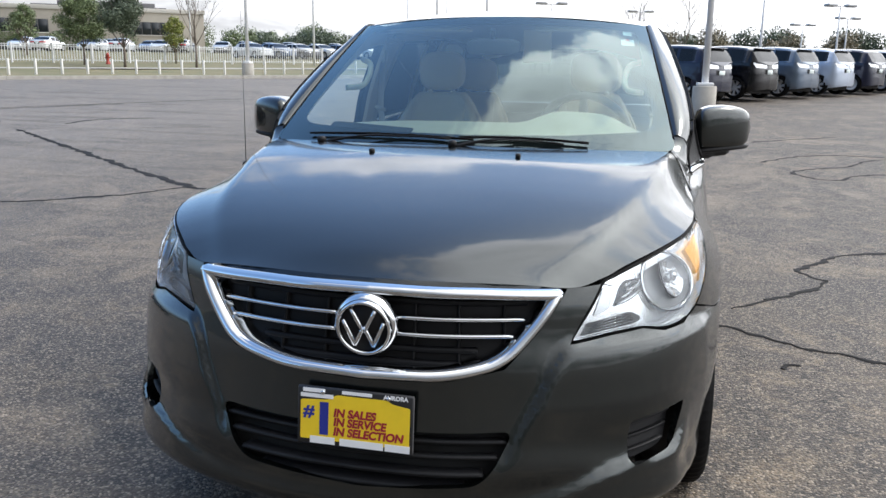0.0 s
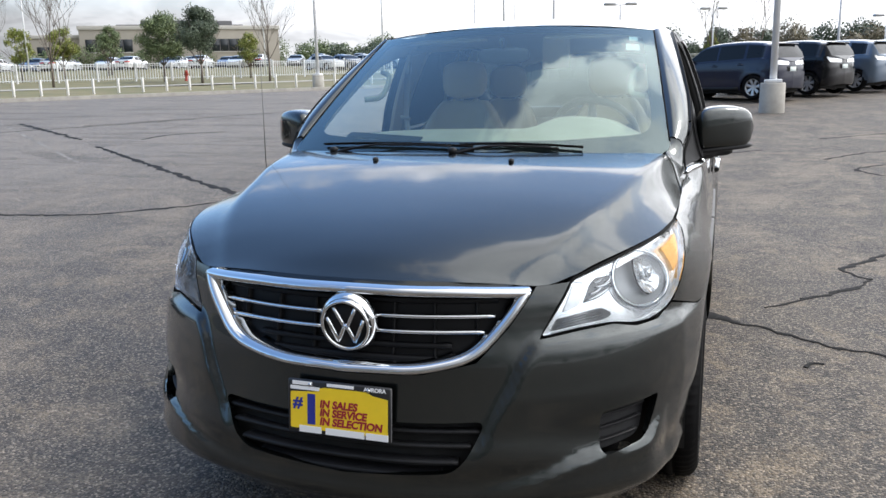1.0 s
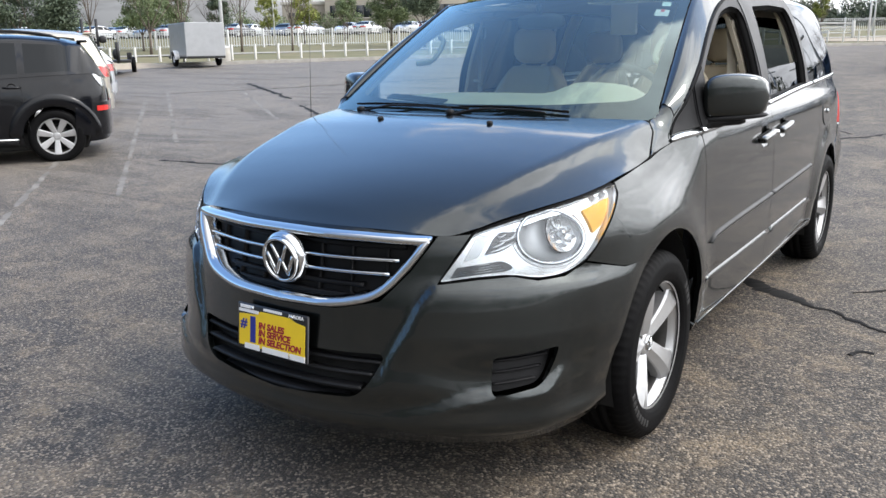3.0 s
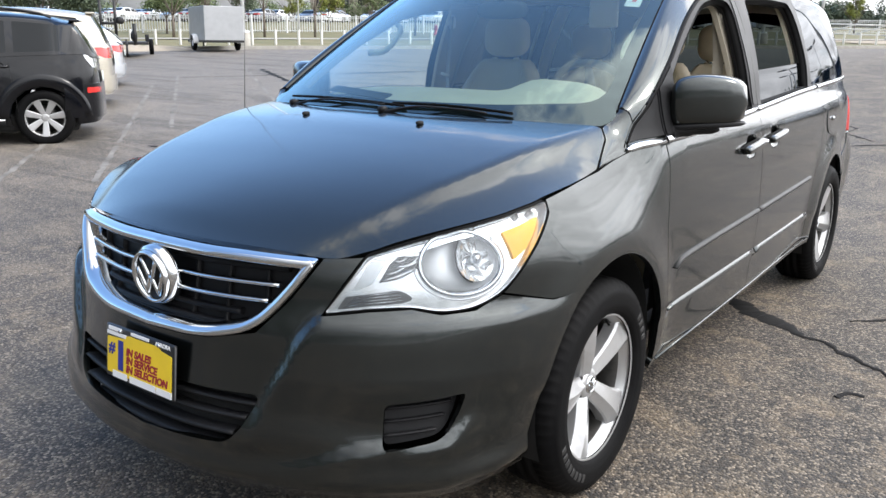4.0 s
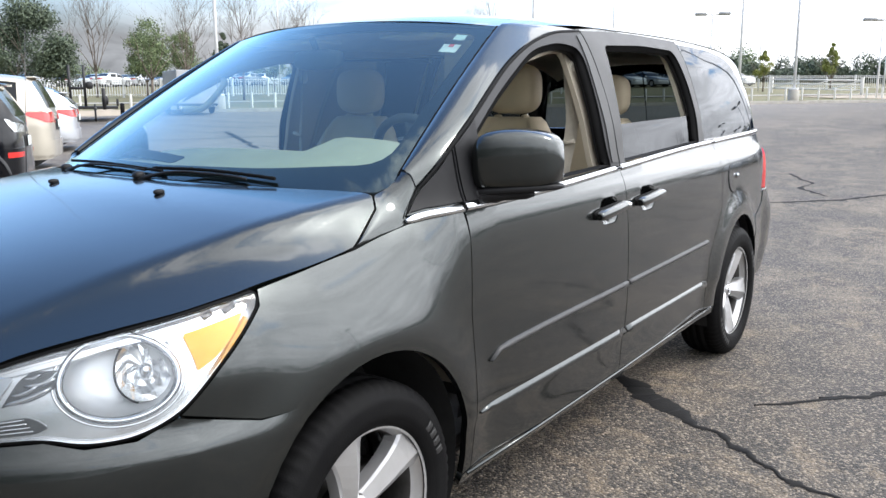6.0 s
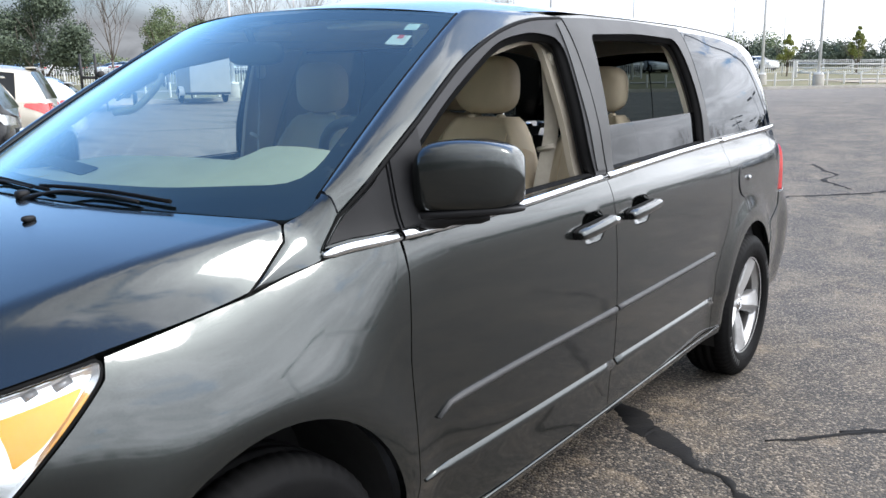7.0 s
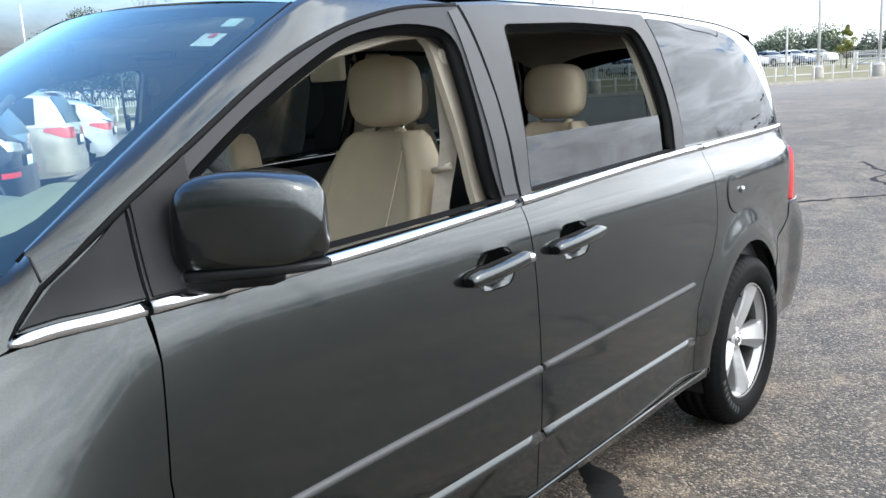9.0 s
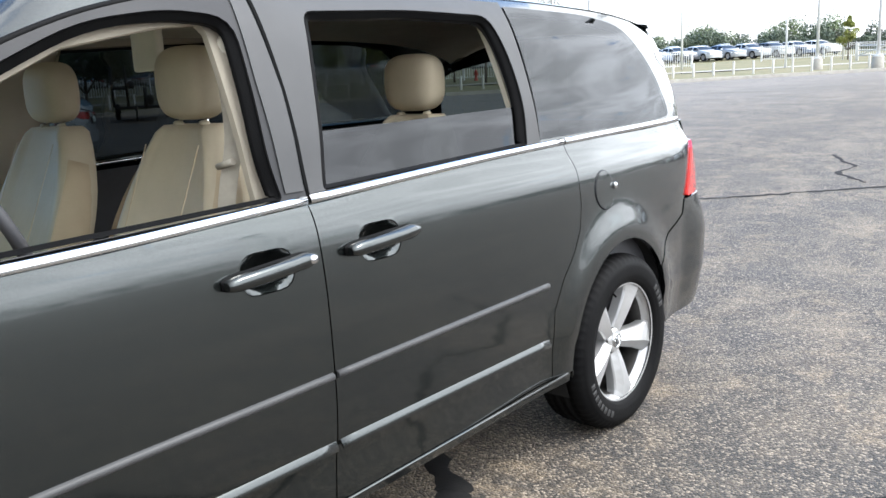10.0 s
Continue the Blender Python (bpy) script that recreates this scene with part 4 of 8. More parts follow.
bumper_top = [(0, 0.630), (0.22, 0.636), (NEAR(0.36, -0.89), 0.668), (NEAR(0.45, -0.86), 0.760), (0.546, 0.868), (0.60, 0.870), (0.652, 0.873), (0.60, 0.806), (0.545, 0.724), (0.666, 0.738), (0.775, 0.744), (0.85, 0.728), (0.945, 0.732), (1.026, 0.764), (U(-0.33), 0.724)]
bumper_low = [(U(a - 0.05 * max(0.0, min(1.0, (0.50 - b) / 0.2))), b) for a, b in arc(0.02, 0.395, 0.385, 120, 205, 10)] + [(U(-0.47), 0.225), (NEAR(0.80, -0.60), 0.205), (0.55, 0.20), (0, 0.205)]
bumper_half = bumper_top + bumper_low
bumper_line = two_sided(bumper_half)


lip_top = table([(0.0, 0.326), (0.36, 0.336), (0.51, 0.358), (0.60, 0.383), (0.66, 0.398), (0.70, 0.405), (0.80, 0.403), (0.86, 0.412), (0.90, 0.45), (0.93, 0.47)])
centre_edge = table([(0.20, 0.29), (0.30, 0.32), (0.395, 0.362), (0.488, 0.400), (0.59, 0.454), (0.66, 0.488), (0.708, 0.525), (0.76, 0.57), (0.9, 0.66)])


def bumper_at(u, z):
    p = van_skin(u, z)
    n = skin_normal(u, z)
    a = abs(u)
    lip = 0.022 * math.exp(-((z - 0.285) / 0.035) ** 2) * min(1, max(0, (1.25 - a) * 4))
    pocket = -0.016 * math.exp(-((z - 0.43) / 0.06) ** 2) * math.exp(-((a - 0.70) / 0.13) ** 2)
    edge = min(1.0, max(0.0, (centre_edge(z) - a) / 0.030 + 0.5))
    edge = edge * edge * (3 - 2 * edge)
    k = min(1.0, max(0.0, (0.745 - z) / 0.05))
    ledge = 0.022 * k * k * (3 - 2 * k) * (1 - edge) * min(1, max(0, (z - 0.36) / 0.2)) * min(1, max(0, (1.30 - a) / 0.25))
    # a sharp-topped lower lip that sweeps up round the fog lamp's corner
    under = min(1.0, max(0.0, (lip_top(a) - z) / 0.016))
    under *= min(1.0, max(0.0, (z - 0.235) / 0.09)) * min(1.0, max(0.0, (NEAR(0.83, -0.55) - a) / 0.10)) * min(1.0, max(0.0, (a - 0.36) / 0.2))
    return p + n * (lip + pocket + ledge + 0.017 * under)


bumper = part("front_bumper", patch(bumper_line, bumper_at, 0.013, (rounded(two_sided(lower_line), 0.03), rounded(fog_line, 0.02), rounded([(-q[0], *q[1:]) for q in fog_line], 0.02)), 0.0015, 0.02), "paint", van)
part("chin_spoiler", patch(two_sided([(0, 0.235), (0.6, 0.235), (NEAR(0.74, -0.66), 0.235), (NEAR(0.72, -0.68), 0.185), (0.6, 0.165), (0, 0.16)]), lambda u, z: van_skin(u, z, -0.045), 0.04), "dark_plastic", bumper, "black chin spoiler")

# lower opening with its slats
low_grille = part("lower_grille", patch(rounded(two_sided([(0, 0.53), (0.50, 0.53), (0.50, 0.32), (0, 0.32)]), 0.02), lambda u, z: van_skin(u, z, -0.055), 0.04), "liner", bumper, "black lower air intake")
for z, w in ((0.464, 0.375), (0.426, 0.350), (0.388, 0.315), (0.352, 0.27)):
    us = [-w + 2 * w * k / 40 for k in range(41)]
    part("slat", sweep([van_skin(u, z, -0.045) for u in us], [skin_normal(u, z) for u in us], 0.0095, 0.038), "dark_plastic", low_grille)
both("fog_cover", lambda: patch(rounded(fog_line, 0.02), lambda u, z: van_skin(u, z, -0.032), 0.03), "dark_plastic", bumper, "black louvred fog lamp blank")
for k in range(3):
    z = 0.413 + 0.034 * k
    a, b = 0.705, 0.835 + 0.022 * k
    both("louvre", lambda: sweep([van_skin(a + (b - a) * j / 12, z + 0.010 * j / 12, -0.03) for j in range(13)], [skin_normal(a + (b - a) * j / 12, z) for j in range(13)], 0.005, 0.014), "dark_plastic", bumper)

# grille: chrome surround, dark field, ribs and bars
grille = part("grille", patch(rounded(two_sided(grille_line), 0.02), lambda u, z: van_skin(u, z, -0.05), 0.03, (), 0, 0.0), "grille_black", van, "black grille with chrome surround and bars")
outer = dense(rounded(two_sided(grille_line), 0.02, 5), 0.02)
inner = shrink(outer, 0.030)
rows = []
for k, off in ((0.0, 0.0), (0.10, 0.016), (0.35, 0.021), (0.75, 0.016), (1.0, -0.004), (1.0, -0.05)):
    rows.append([van_skin(*a.lerp(b, k), off) for a, b in zip(outer, inner)])
part("chrome_surround", loft(rows, closed=True), "chrome", grille, "polished chrome grille surround")
for z, x1 in ((0.787, 0.412), (0.742, 0.382)):
    for s in SIDES:
        us = [s * (0.085 + (NEAR(x1, -0.87) - 0.085) * k / 16) for k in range(17)]
        if s < 0:
            us.reverse()
        part("chrome_bar", sweep([van_skin(u, z, -0.035) for u in us], [skin_normal(u, z) for u in us], 0.0075, 0.030), "chrome", grille, "slim chrome grille bar")
for z in (0.825, 0.70, 0.665):
    w = 0.44 if z > 0.76 else 0.38 if z > 0.7 else 0.30
    us = [-w + 2 * w * k / 30 for k in range(31)]
    part("rib", sweep([van_skin(u, z, -0.05) for u in us], [skin_normal(u, z) for u in us], 0.010, 0.022), "grille_black", grille)
for k in (-3, -2, -1, 1, 2, 3):
    u = k * 0.125
    lo_z = 0.648 if abs(u) < 0.3 else 0.70
    part("upright", sweep([van_skin(u, lo_z + (0.85 - lo_z) * j / 6, -0.05) for j in range(7)], [skin_normal(u, lo_z + (0.85 - lo_z) * j / 6) for j in range(7)], 0.005, 0.014), "grille_black", grille)

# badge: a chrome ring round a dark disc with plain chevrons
badge_m = Matrix.Translation(Vector((0, -0.955, 0.765))) @ Matrix.Rotation(radians(90), 4, "Z").inverted() @ Matrix.Rotation(radians(6), 4, "Y")


def badge(radius, m, parent):
    disc = lathe([(0.0001, 0.004), (radius * 0.86, 0.002), (radius * 0.9, -0.012)], 40)
    disc.transform(m)
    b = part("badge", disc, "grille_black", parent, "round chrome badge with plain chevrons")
    ring = lathe([(radius * 0.84, -0.004), (radius * 0.86, 0.010), (radius * 0.93, 0.016), (radius * 0.99, 0.010), (radius, -0.012)], 40)
    ring.transform(m)
    part("badge_ring", ring, "chrome", b)
    r = radius * 0.84
    for pts in (((-0.52, 0.80), (-0.03, -0.18)), ((0.52, 0.80), (0.03, -0.18)), ((-0.88, 0.30), (-0.40, -0.78)), ((0.88, 0.30), (0.40, -0.78)), ((-0.40, -0.78), (0.0, 0.06)), ((0.40, -0.78), (0.0, 0.06))):
        line = [Vector((0.004, -pts[0][0] * r, pts[0][1] * r)).lerp(Vector((0.004, -pts[1][0] * r, pts[1][1] * r)), k / 3) for k in range(4)]
        bm = sweep(line, [(1, 0, 0)] * 4, radius * 0.075, 0.006)
        bm.transform(m)
        part("chevron", bm, "chrome", b)
    return b


badge(0.077, badge_m, grille)
collar = lathe([(0.078, 0.0), (0.086, -0.006), (0.088, -0.03)], 40)
collar.transform(badge_m)
part("badge_collar", collar, "chrome", grille)

# headlamps
bowl_u, bowl_z = 0.918, 0.848


def oval(cu, cz, a, b, n=44, start=0.0, sweep_by=2 * math.pi):
    return [(cu + a * math.cos(start + sweep_by * k / n), cz + b * math.sin(start + sweep_by * k / n)) for k in range(n if sweep_by > 6.2 else n + 1)]


def lamp_depth(u, z):
    return -0.014 - 0.10 * max(0.0, z - 0.76)


def lamp_at(extra=0.0):
    return lambda u, z: van_skin(u, z, lamp_depth(u, z) + extra)


def lamp_sweep(line, extra, half, height, closed=False):
    return lambda: sweep([lamp_at(extra)(u, z) for u, z in line], [skin_normal(u, z) for u, z in line], half, height, closed=closed)


lamps = both("headlight", lambda: patch(rounded(lamp_line, 0.02), lamp_at(), 0.022, (oval(bowl_u, bowl_z, 0.116, 0.075),), 0, 0.0), "lamp_trim", van, "clear headlight unit with silver reflector and amber corner")
skin_part("headlight_lens", rounded(lamp_line, 0.02), "clear", lamps, 0.022, (), 0.002, 0.004, 0.002, "clear glossy lens")
lamp_outer = dense(rounded(lamp_line, 0.02), 0.02)


def lamp_wall():
    return loft([[van_skin(q[0], q[1], off) for q in lamp_outer] for off in (-0.001, -0.045)], closed=True)


def lamp_rubber():
    rows = [(0.0, -0.004), (-0.005, 0.0005), (-0.005, -0.02)]
    return loft([[van_skin(q[0], q[1], off) for q in shrink(lamp_outer, gap)] for gap, off in rows], closed=True)


both("lamp_bezel", lamp_wall, "lamp_trim", lamps)
both("lamp_gasket", lamp_rubber, "rubber", lamps, "black gap round the lamp")


def lamp_bowl():
    """A deep oval bowl, wider than tall."""
    rows = []
    for k, deep in ((1.0, 0.004), (0.97, -0.010), (0.86, -0.026), (0.66, -0.040), (0.40, -0.047), (0.15, -0.050), (0.01, -0.050)):
        rows.append([lamp_at(deep)(u, z) for u, z in oval(bowl_u, bowl_z, 0.112 * k, 0.072 * k)])
    return loft(rows, closed=True, flip=True)


both("main_reflector", lamp_bowl, "lamp_bowl", lamps, "smooth silver reflector bowl")
both("lamp_ring", lamp_sweep(oval(bowl_u, bowl_z, 0.118, 0.077), 0.002, 0.0075, 0.010, True), "chrome", lamps, "chrome ring round the main beam")
both("outer_ring", lamp_sweep(oval(bowl_u, bowl_z, 0.133, 0.090, 40, 2.6, 4.4), -0.001, 0.0035, 0.004), "lamp_trim", lamps)


def side_dish():
    """The faceted beam reflector set into the bowl's outer half."""
    rnd = random.Random(3)
    rows = []
    for k, deep in ((1.0, -0.014), (0.8, -0.022), (0.6, -0.032), (0.35, -0.038), (0.02, -0.040)):
        rows.append([lamp_at(deep + (rnd.uniform(-0.004, 0.004) if 0.1 < k < 1 else 0))(u, z) for u, z in oval(0.968, 0.856, 0.058 * k, 0.060 * k, 22)])
    bm = loft(rows, closed=True, flip=True)
    for f in bm.faces:
        f.smooth = False
    return bm


both("beam_reflector", side_dish, "lamp_facet", lamps, "faceted bright beam reflector")
both("beam_edge", lamp_sweep(oval(0.968, 0.856, 0.060, 0.062, 20, math.pi * 0.58, math.pi * 0.84), -0.014, 0.0022, 0.003), "cabin_dark", lamps, "dark edge of the beam reflector")
both("bulb_shield", lambda: blob(lamp_at(-0.020)(0.972, 0.852), (0.030, 0.030, 0.034), 2.3, 10, 14), "chrome", lamps, "bright bulb cap")
facet_line = [(0.690, 0.806, 0.006), (0.792, 0.838, 0.01), (0.802, 0.872, 0.01), (0.745, 0.870, 0.01), (0.722, 0.856, 0.01)]
both("inner_reflector", lambda: patch(rounded(facet_line, 0.01), lamp_at(0.004), 0.02, (), 0, 0.004), "lamp_smoke", lamps, "bright and dark facets of the inner reflector")
for k, (a0, a1, b0, b1, wide) in enumerate(((0.700, 0.813, 0.788, 0.842, 0.006), (0.712, 0.829, 0.760, 0.846, 0.004), (0.735, 0.846, 0.795, 0.858, 0.0045), (0.732, 0.859, 0.765, 0.866, 0.003), (0.770, 0.853, 0.797, 0.869, 0.003))):
    line = [(a0 + (b0 - a0) * j / 6, a1 + (b1 - a1) * j / 6 - 0.004 * math.sin(math.pi * j / 6)) for j in range(7)]
    both("facet", lamp_sweep(line, 0.005, [wide * (0.4 + 0.6 * math.sin(math.pi * (0.1 + 0.8 * j / 6))) for j in range(7)], 0.005), "lamp_facet", lamps)
plain_line = [(0.622, 0.786, 0.01), (0.672, 0.803, 0.006), (0.712, 0.862, 0.01), (0.664, 0.858, 0.01)]
both("side_panel", lambda: patch(rounded(plain_line, 0.008), lamp_at(0.005), 0.02, (), 0, 0.004), "frost", lamps, "satin inner panel")
marker_line = [(1.056, 0.918, 0.006), (1.208, 0.943, 0.010), (1.168, 0.903, 0.02), (1.122, 0.868, 0.012), (1.076, 0.846, 0.006), (1.072, 0.872, 0.02)]
both("amber_marker", lambda: patch(rounded(marker_line, 0.012), lamp_at(0.008), 0.02, (), 0, 0.01), "amber", lamps, "amber turn signal reflector")
base_line = [(0.583, 0.739, 0.004), (0.604, 0.771, 0.004), (0.748, 0.790, 0.02), (0.784, 0.768, 0.02), (0.757, 0.757, 0.02), (0.67, 0.750, 0.02)]
both("lamp_vent", lambda: patch(rounded(base_line, 0.006), lamp_at(0.004), 0.02, (), 0, 0.006), "lamp_smoke", lamps, "smoked ribbed panel")
for k in range(4):
    both("vent_rib", lamp_sweep([(0.600 + 0.008 * k, 0.7475 + 0.007 * k), (0.68, 0.7575 + 0.007 * k), (0.755 - 0.006 * k, 0.764 + 0.007 * k)], 0.005, 0.0016, 0.003), "lamp_facet", lamps)
bar_line = [(0.668, 0.868, 0.004), (0.77, 0.895, 0.03), (0.89, 0.920, 0.03), (1.03, 0.943, 0.03), (1.155, 0.962, 0.03), (1.225, 0.968, 0.006), (1.200, 0.946, 0.01), (1.05, 0.924, 0.03), (0.90, 0.905, 0.03), (0.79, 0.880, 0.03), (0.70, 0.862, 0.006)]
both("lamp_brow", lambda: patch(rounded(bar_line, 0.006), lamp_at(0.008), 0.02, (), 0, 0.012), "lamp_trim", lamps, "bright brow strip")
for a, b in ((1.108, 1.132), (1.160, 1.192)):
    both("brow_mark", lamp_sweep([(a, 0.942 + 0.10 * (a - 1.1)), (b, 0.948 + 0.10 * (b - 1.1))], 0.009, 0.007, 0.002), "lamp_smoke", lamps)

# wings
def plan_y(u):
    """The plan curve's y at a length along it."""
    return float(np.interp(u, van_skin.at, van_skin.ys))


wing_line = [(-0.33, 0.724), (plan_y(1.03), 0.767), (plan_y(1.122), 0.852), (plan_y(1.196), 0.916), (plan_y(1.240), 0.953), (plan_y(1.251), 0.985), (-0.1, 1.006), (0.055, 1.024), (0.15, 1.043), (0.25, 1.0615), (0.30, 1.071), (0.45, 1.080), (0.458, 1.0), (0.440, 0.80), (0.450, 0.48), (0.442, 0.325), (0.40, 0.315)] + arc(0.02, 0.395, 0.385, -10, 122, 20)
fenders = flank_part("fender", wing_line, "paint", van, 0.015, (), 0.0015, 0.02)

# doors
def cup_line(y0, y1, z0, z1):
    mid_y, mid_z = (y0 + y1) / 2, (z0 + z1) / 2
    return rounded([(mid_y - 0.076, mid_z - 0.050), (mid_y + 0.076, mid_z - 0.050), (mid_y + 0.076, mid_z + 0.047), (mid_y - 0.076, mid_z + 0.047)], 0.047)


FRONT_GRIP, SLIDE_GRIP = (1.245, 1.505, 0.972, 0.992), (1.620, 1.880, 0.985, 1.002)
front_door = flank_part("front_door", [(0.458, 1.0), (0.457, 1.078), (1.0, 1.092), (1.538, 1.117), (1.545, 0.9), (1.545, 0.6), (1.535, 0.315), (0.9, 0.305), (0.442, 0.322), (0.450, 0.48), (0.440, 0.80)], "paint", van, 0.024, (cup_line(*FRONT_GRIP),), 0.0022, 0.02)
slide_door = flank_part("sliding_door", [(1.538, 1.117), (2.2, 1.147), (2.745, 1.166), (2.772, 1.07), (2.775, 0.95), (2.755, 0.86), (2.70, 0.78), (2.625, 0.70), (2.565, 0.60), (2.553, 0.48), (2.560, 0.345), (2.0, 0.325), (1.535, 0.315), (1.545, 0.6), (1.545, 0.9)], "paint", van, 0.024, (cup_line(*SLIDE_GRIP),), 0.0022, 0.02)
sill_line = [(0.40, 0.313), (0.455, 0.322), (0.9, 0.303), (1.535, 0.313), (2.0, 0.323), (2.56, 0.343), (2.66, 0.352), (2.66, 0.312), (2.55, 0.302), (2.0, 0.283), (1.5, 0.272), (0.9, 0.263), (0.45, 0.270), (0.40, 0.278)]
sills = flank_part("sill", sill_line, "paint", van, 0.04, (), 0.0015, 0.02)
sill_top = [(0.42, 0.311), (0.9, 0.299), (1.535, 0.309), (2.0, 0.319), (2.64, 0.345)]
both("sill_edge", lambda: sweep([flank(y, z, 0.002) for y, z in sill_top], [flank_normal(y, z) + Vector((0, 0, 0.9)) for y, z in sill_top], 0.0055, 0.005), "paint", sills)
quarter_line = [(2.745, 1.166), (3.4, 1.172), (3.86, 1.18), (plan_y(5.47), 1.10), (plan_y(5.43), 1.055), (plan_y(5.342), 0.957), (plan_y(5.266), 0.850), (plan_y(5.251), 0.836), (plan_y(5.224), 0.776), (plan_y(5.14), 0.745), (plan_y(5.041), 0.718), (plan_y(4.985), 0.680)] + [q for q in arc(3.06, 0.385, 0.385, 34, 190, 24)] + [(2.68, 0.345), (2.560, 0.345), (2.553, 0.48), (2.565, 0.60), (2.625, 0.70), (2.70, 0.78), (2.755, 0.86), (2.775, 0.95), (2.772, 1.07)]
quarter = flank_part("rear_quarter", quarter_line, "paint", van, 0.02, (), 0.0015, 0.02)
rear_low = [(U(3.385), 0.602), (4.985, 0.678), (5.041, 0.715), (5.14, 0.742), (5.226, 0.774), (5.254, 0.838), (U(4.0), 0.842), (van_skin.end, 0.84), (van_skin.end, 0.30), (U(3.9), 0.312), (U(3.50), 0.318), (U(3.445), 0.385), (U(3.427), 0.50)]


def rear_bumper_at(u, z):
    """The bumper swells out towards the tail, with a ledge above and a tuck below."""
    k = min(1.0, max(0.0, (u - 5.20) / 0.28))
    swell = table_rear(z) * k * k * (3 - 2 * k)
    return van_skin(u, z, 0.003 + swell)


table_rear = table([(0.28, 0.012), (0.34, 0.030), (0.45, 0.044), (0.56, 0.046), (0.67, 0.048), (0.75, 0.036), (0.84, 0.012)])
both("rear_bumper", lambda: patch(rear_low, rear_bumper_at, 0.025, (), 0.0015, 0.02), "paint", van)
tail_line = [(5.440, 1.055), (5.52, 1.085), (5.68, 1.085), (5.68, 0.846), (5.272, 0.848), (5.348, 0.957)]
skin_part("tail_light", rounded(tail_line, 0.015), "red_lens", van, 0.03, (), 0.001, 0.03, 0.012, "red tail light")
gate_line = [(U(3.93), 1.18), (U(3.93), 1.135), (U(4.03), 1.15), (U(4.06), 1.02), (U(4.03), 0.82), (U(4.0), 0.80), (U(4.0), 0.62), (van_skin.end, 0.64), (van_skin.end, 1.18)]
skin_part("liftgate", gate_line, "paint", van, 0.05)

# belt trim, mouldings and creases
for a, b, owner in ((0.252, 0.452, None), (0.462, 1.536, front_door), (1.546, 2.742, slide_door), (2.752, 3.83, quarter)):
    ys = [a + (b - a) * k / 20 for k in range(21)]
    width = [min(0.0115, 0.005 + 0.25 * (y - a)) for y in ys] if a < 0.4 else 0.0115
    both("belt_trim", lambda: sweep([flank(y, belt_z(y), 0.005) for y in ys], [flank_normal(y, belt_z(y)) for y in ys], width, 0.006), "chrome", owner, "bright chrome belt trim")
mould_z = table([(0.5, 0.640), (0.56, 0.648), (1.54, 0.675), (2.55, 0.697)])
for a, b, owner in ((0.535, 1.537, front_door), (1.551, 2.53, slide_door)):
    ys = [a + (b - a) * k / 20 for k in range(21)]
    tip = [0.003 if a < 1 and k == 0 else 0.007 if a < 1 and k == 1 else 0.0105 for k in range(21)]
    both("moulding", lambda: sweep([flank(y, mould_z(y) - (0.02 if y < 0.56 else 0), 0.0) for y in ys], [flank_normal(y, mould_z(y)) for y in ys], tip, 0.011), "satin", owner, "grey rubbing strip")
for a, b, owner in ((0.475, 1.535, front_door), (1.55, 2.53, slide_door)):
    ys = [a + (b - a) * k / 16 for k in range(17)]
    both("door_crease", lambda: sweep([flank(y, 0.483 + 0.012 * (y - 0.5) / 2, -0.001) for y in ys], [flank_normal(y, 0.5) + Vector((0, 0, 0.7)) for y in ys], [0.004 if (k == 0 and a < 1) else 0.012 if (k == 1 and a < 1) else 0.021 for k in range(17)], 0.006), "paint", owner)


def handle(y0, y1, z0, z1, owner):
    mid_y, mid_z = (y0 + y1) / 2, (z0 + z1) / 2
    cup = cup_line(y0, y1, z0, z1)

    def dish(y, z):
        e = ((y - mid_y) / 0.078) ** 2 + ((z - mid_z) / 0.052) ** 2
        return flank(y, z, -0.002 - 0.020 * max(0.0, 1 - e))
    both("handle_cup", lambda: patch(cup, dish, 0.009, (), 0, 0.0), "paint", owner, "shaded finger recess")
    steps = [k / 16 for k in range(17)]
    ys, zs = [y0 + (y1 - y0) * k for k in steps], [z0 + (z1 - z0) * k for k in steps]
    normals = [flank_normal(y, z) for y, z in zip(ys, zs)]
    rise = [0.003 + 0.016 * math.sin(math.pi * (0.10 + 0.80 * k)) ** 0.5 for k in steps]
    wide = [0.011, 0.016, 0.0185] + [0.019] * 8 + [0.0185, 0.0185, 0.019, 0.0195, 0.017, 0.011]
    both("handle_gasket", lambda: sweep([flank(y, z, 0.0) for y, z in zip(ys, zs)], normals, [w + 0.001 for w in wide], 0.005, bow=4), "rubber", owner)
    both("door_handle", lambda: sweep([flank(y, z, r) for y, z, r in zip(ys, zs, rise)], normals, wide, 0.021, bow=9), "paint", owner, "grey pull handle")


handle(*FRONT_GRIP, front_door)
handle(*SLIDE_GRIP, slide_door)
lock = lathe([(0.0001, 0.004), (0.010, 0.003), (0.012, -0.004)], 16)
lock.transform(Matrix.Translation(flank(1.488, 0.992, 0.036)))
part("door_lock", lock, "chrome", front_door[1], "chrome lock cylinder")
fuel = quarter[1]
ring = [(2.95 + 0.068 * math.cos(2 * math.pi * k / 32), 0.976 + 0.072 * math.sin(2 * math.pi * k / 32)) for k in range(32)]
part("fuel_flap", patch(ring, lambda y, z: flank(y, z, 0.004), 0.02, (), 0, 0.005), "paint", fuel, "round fuel flap")
groove = [flank(a, b, 0.001) for a, b in ring]
part("fuel_groove", sweep(groove, [flank_normal(a, b) for a, b in ring], 0.004, 0.002, closed=True), "frit", fuel)
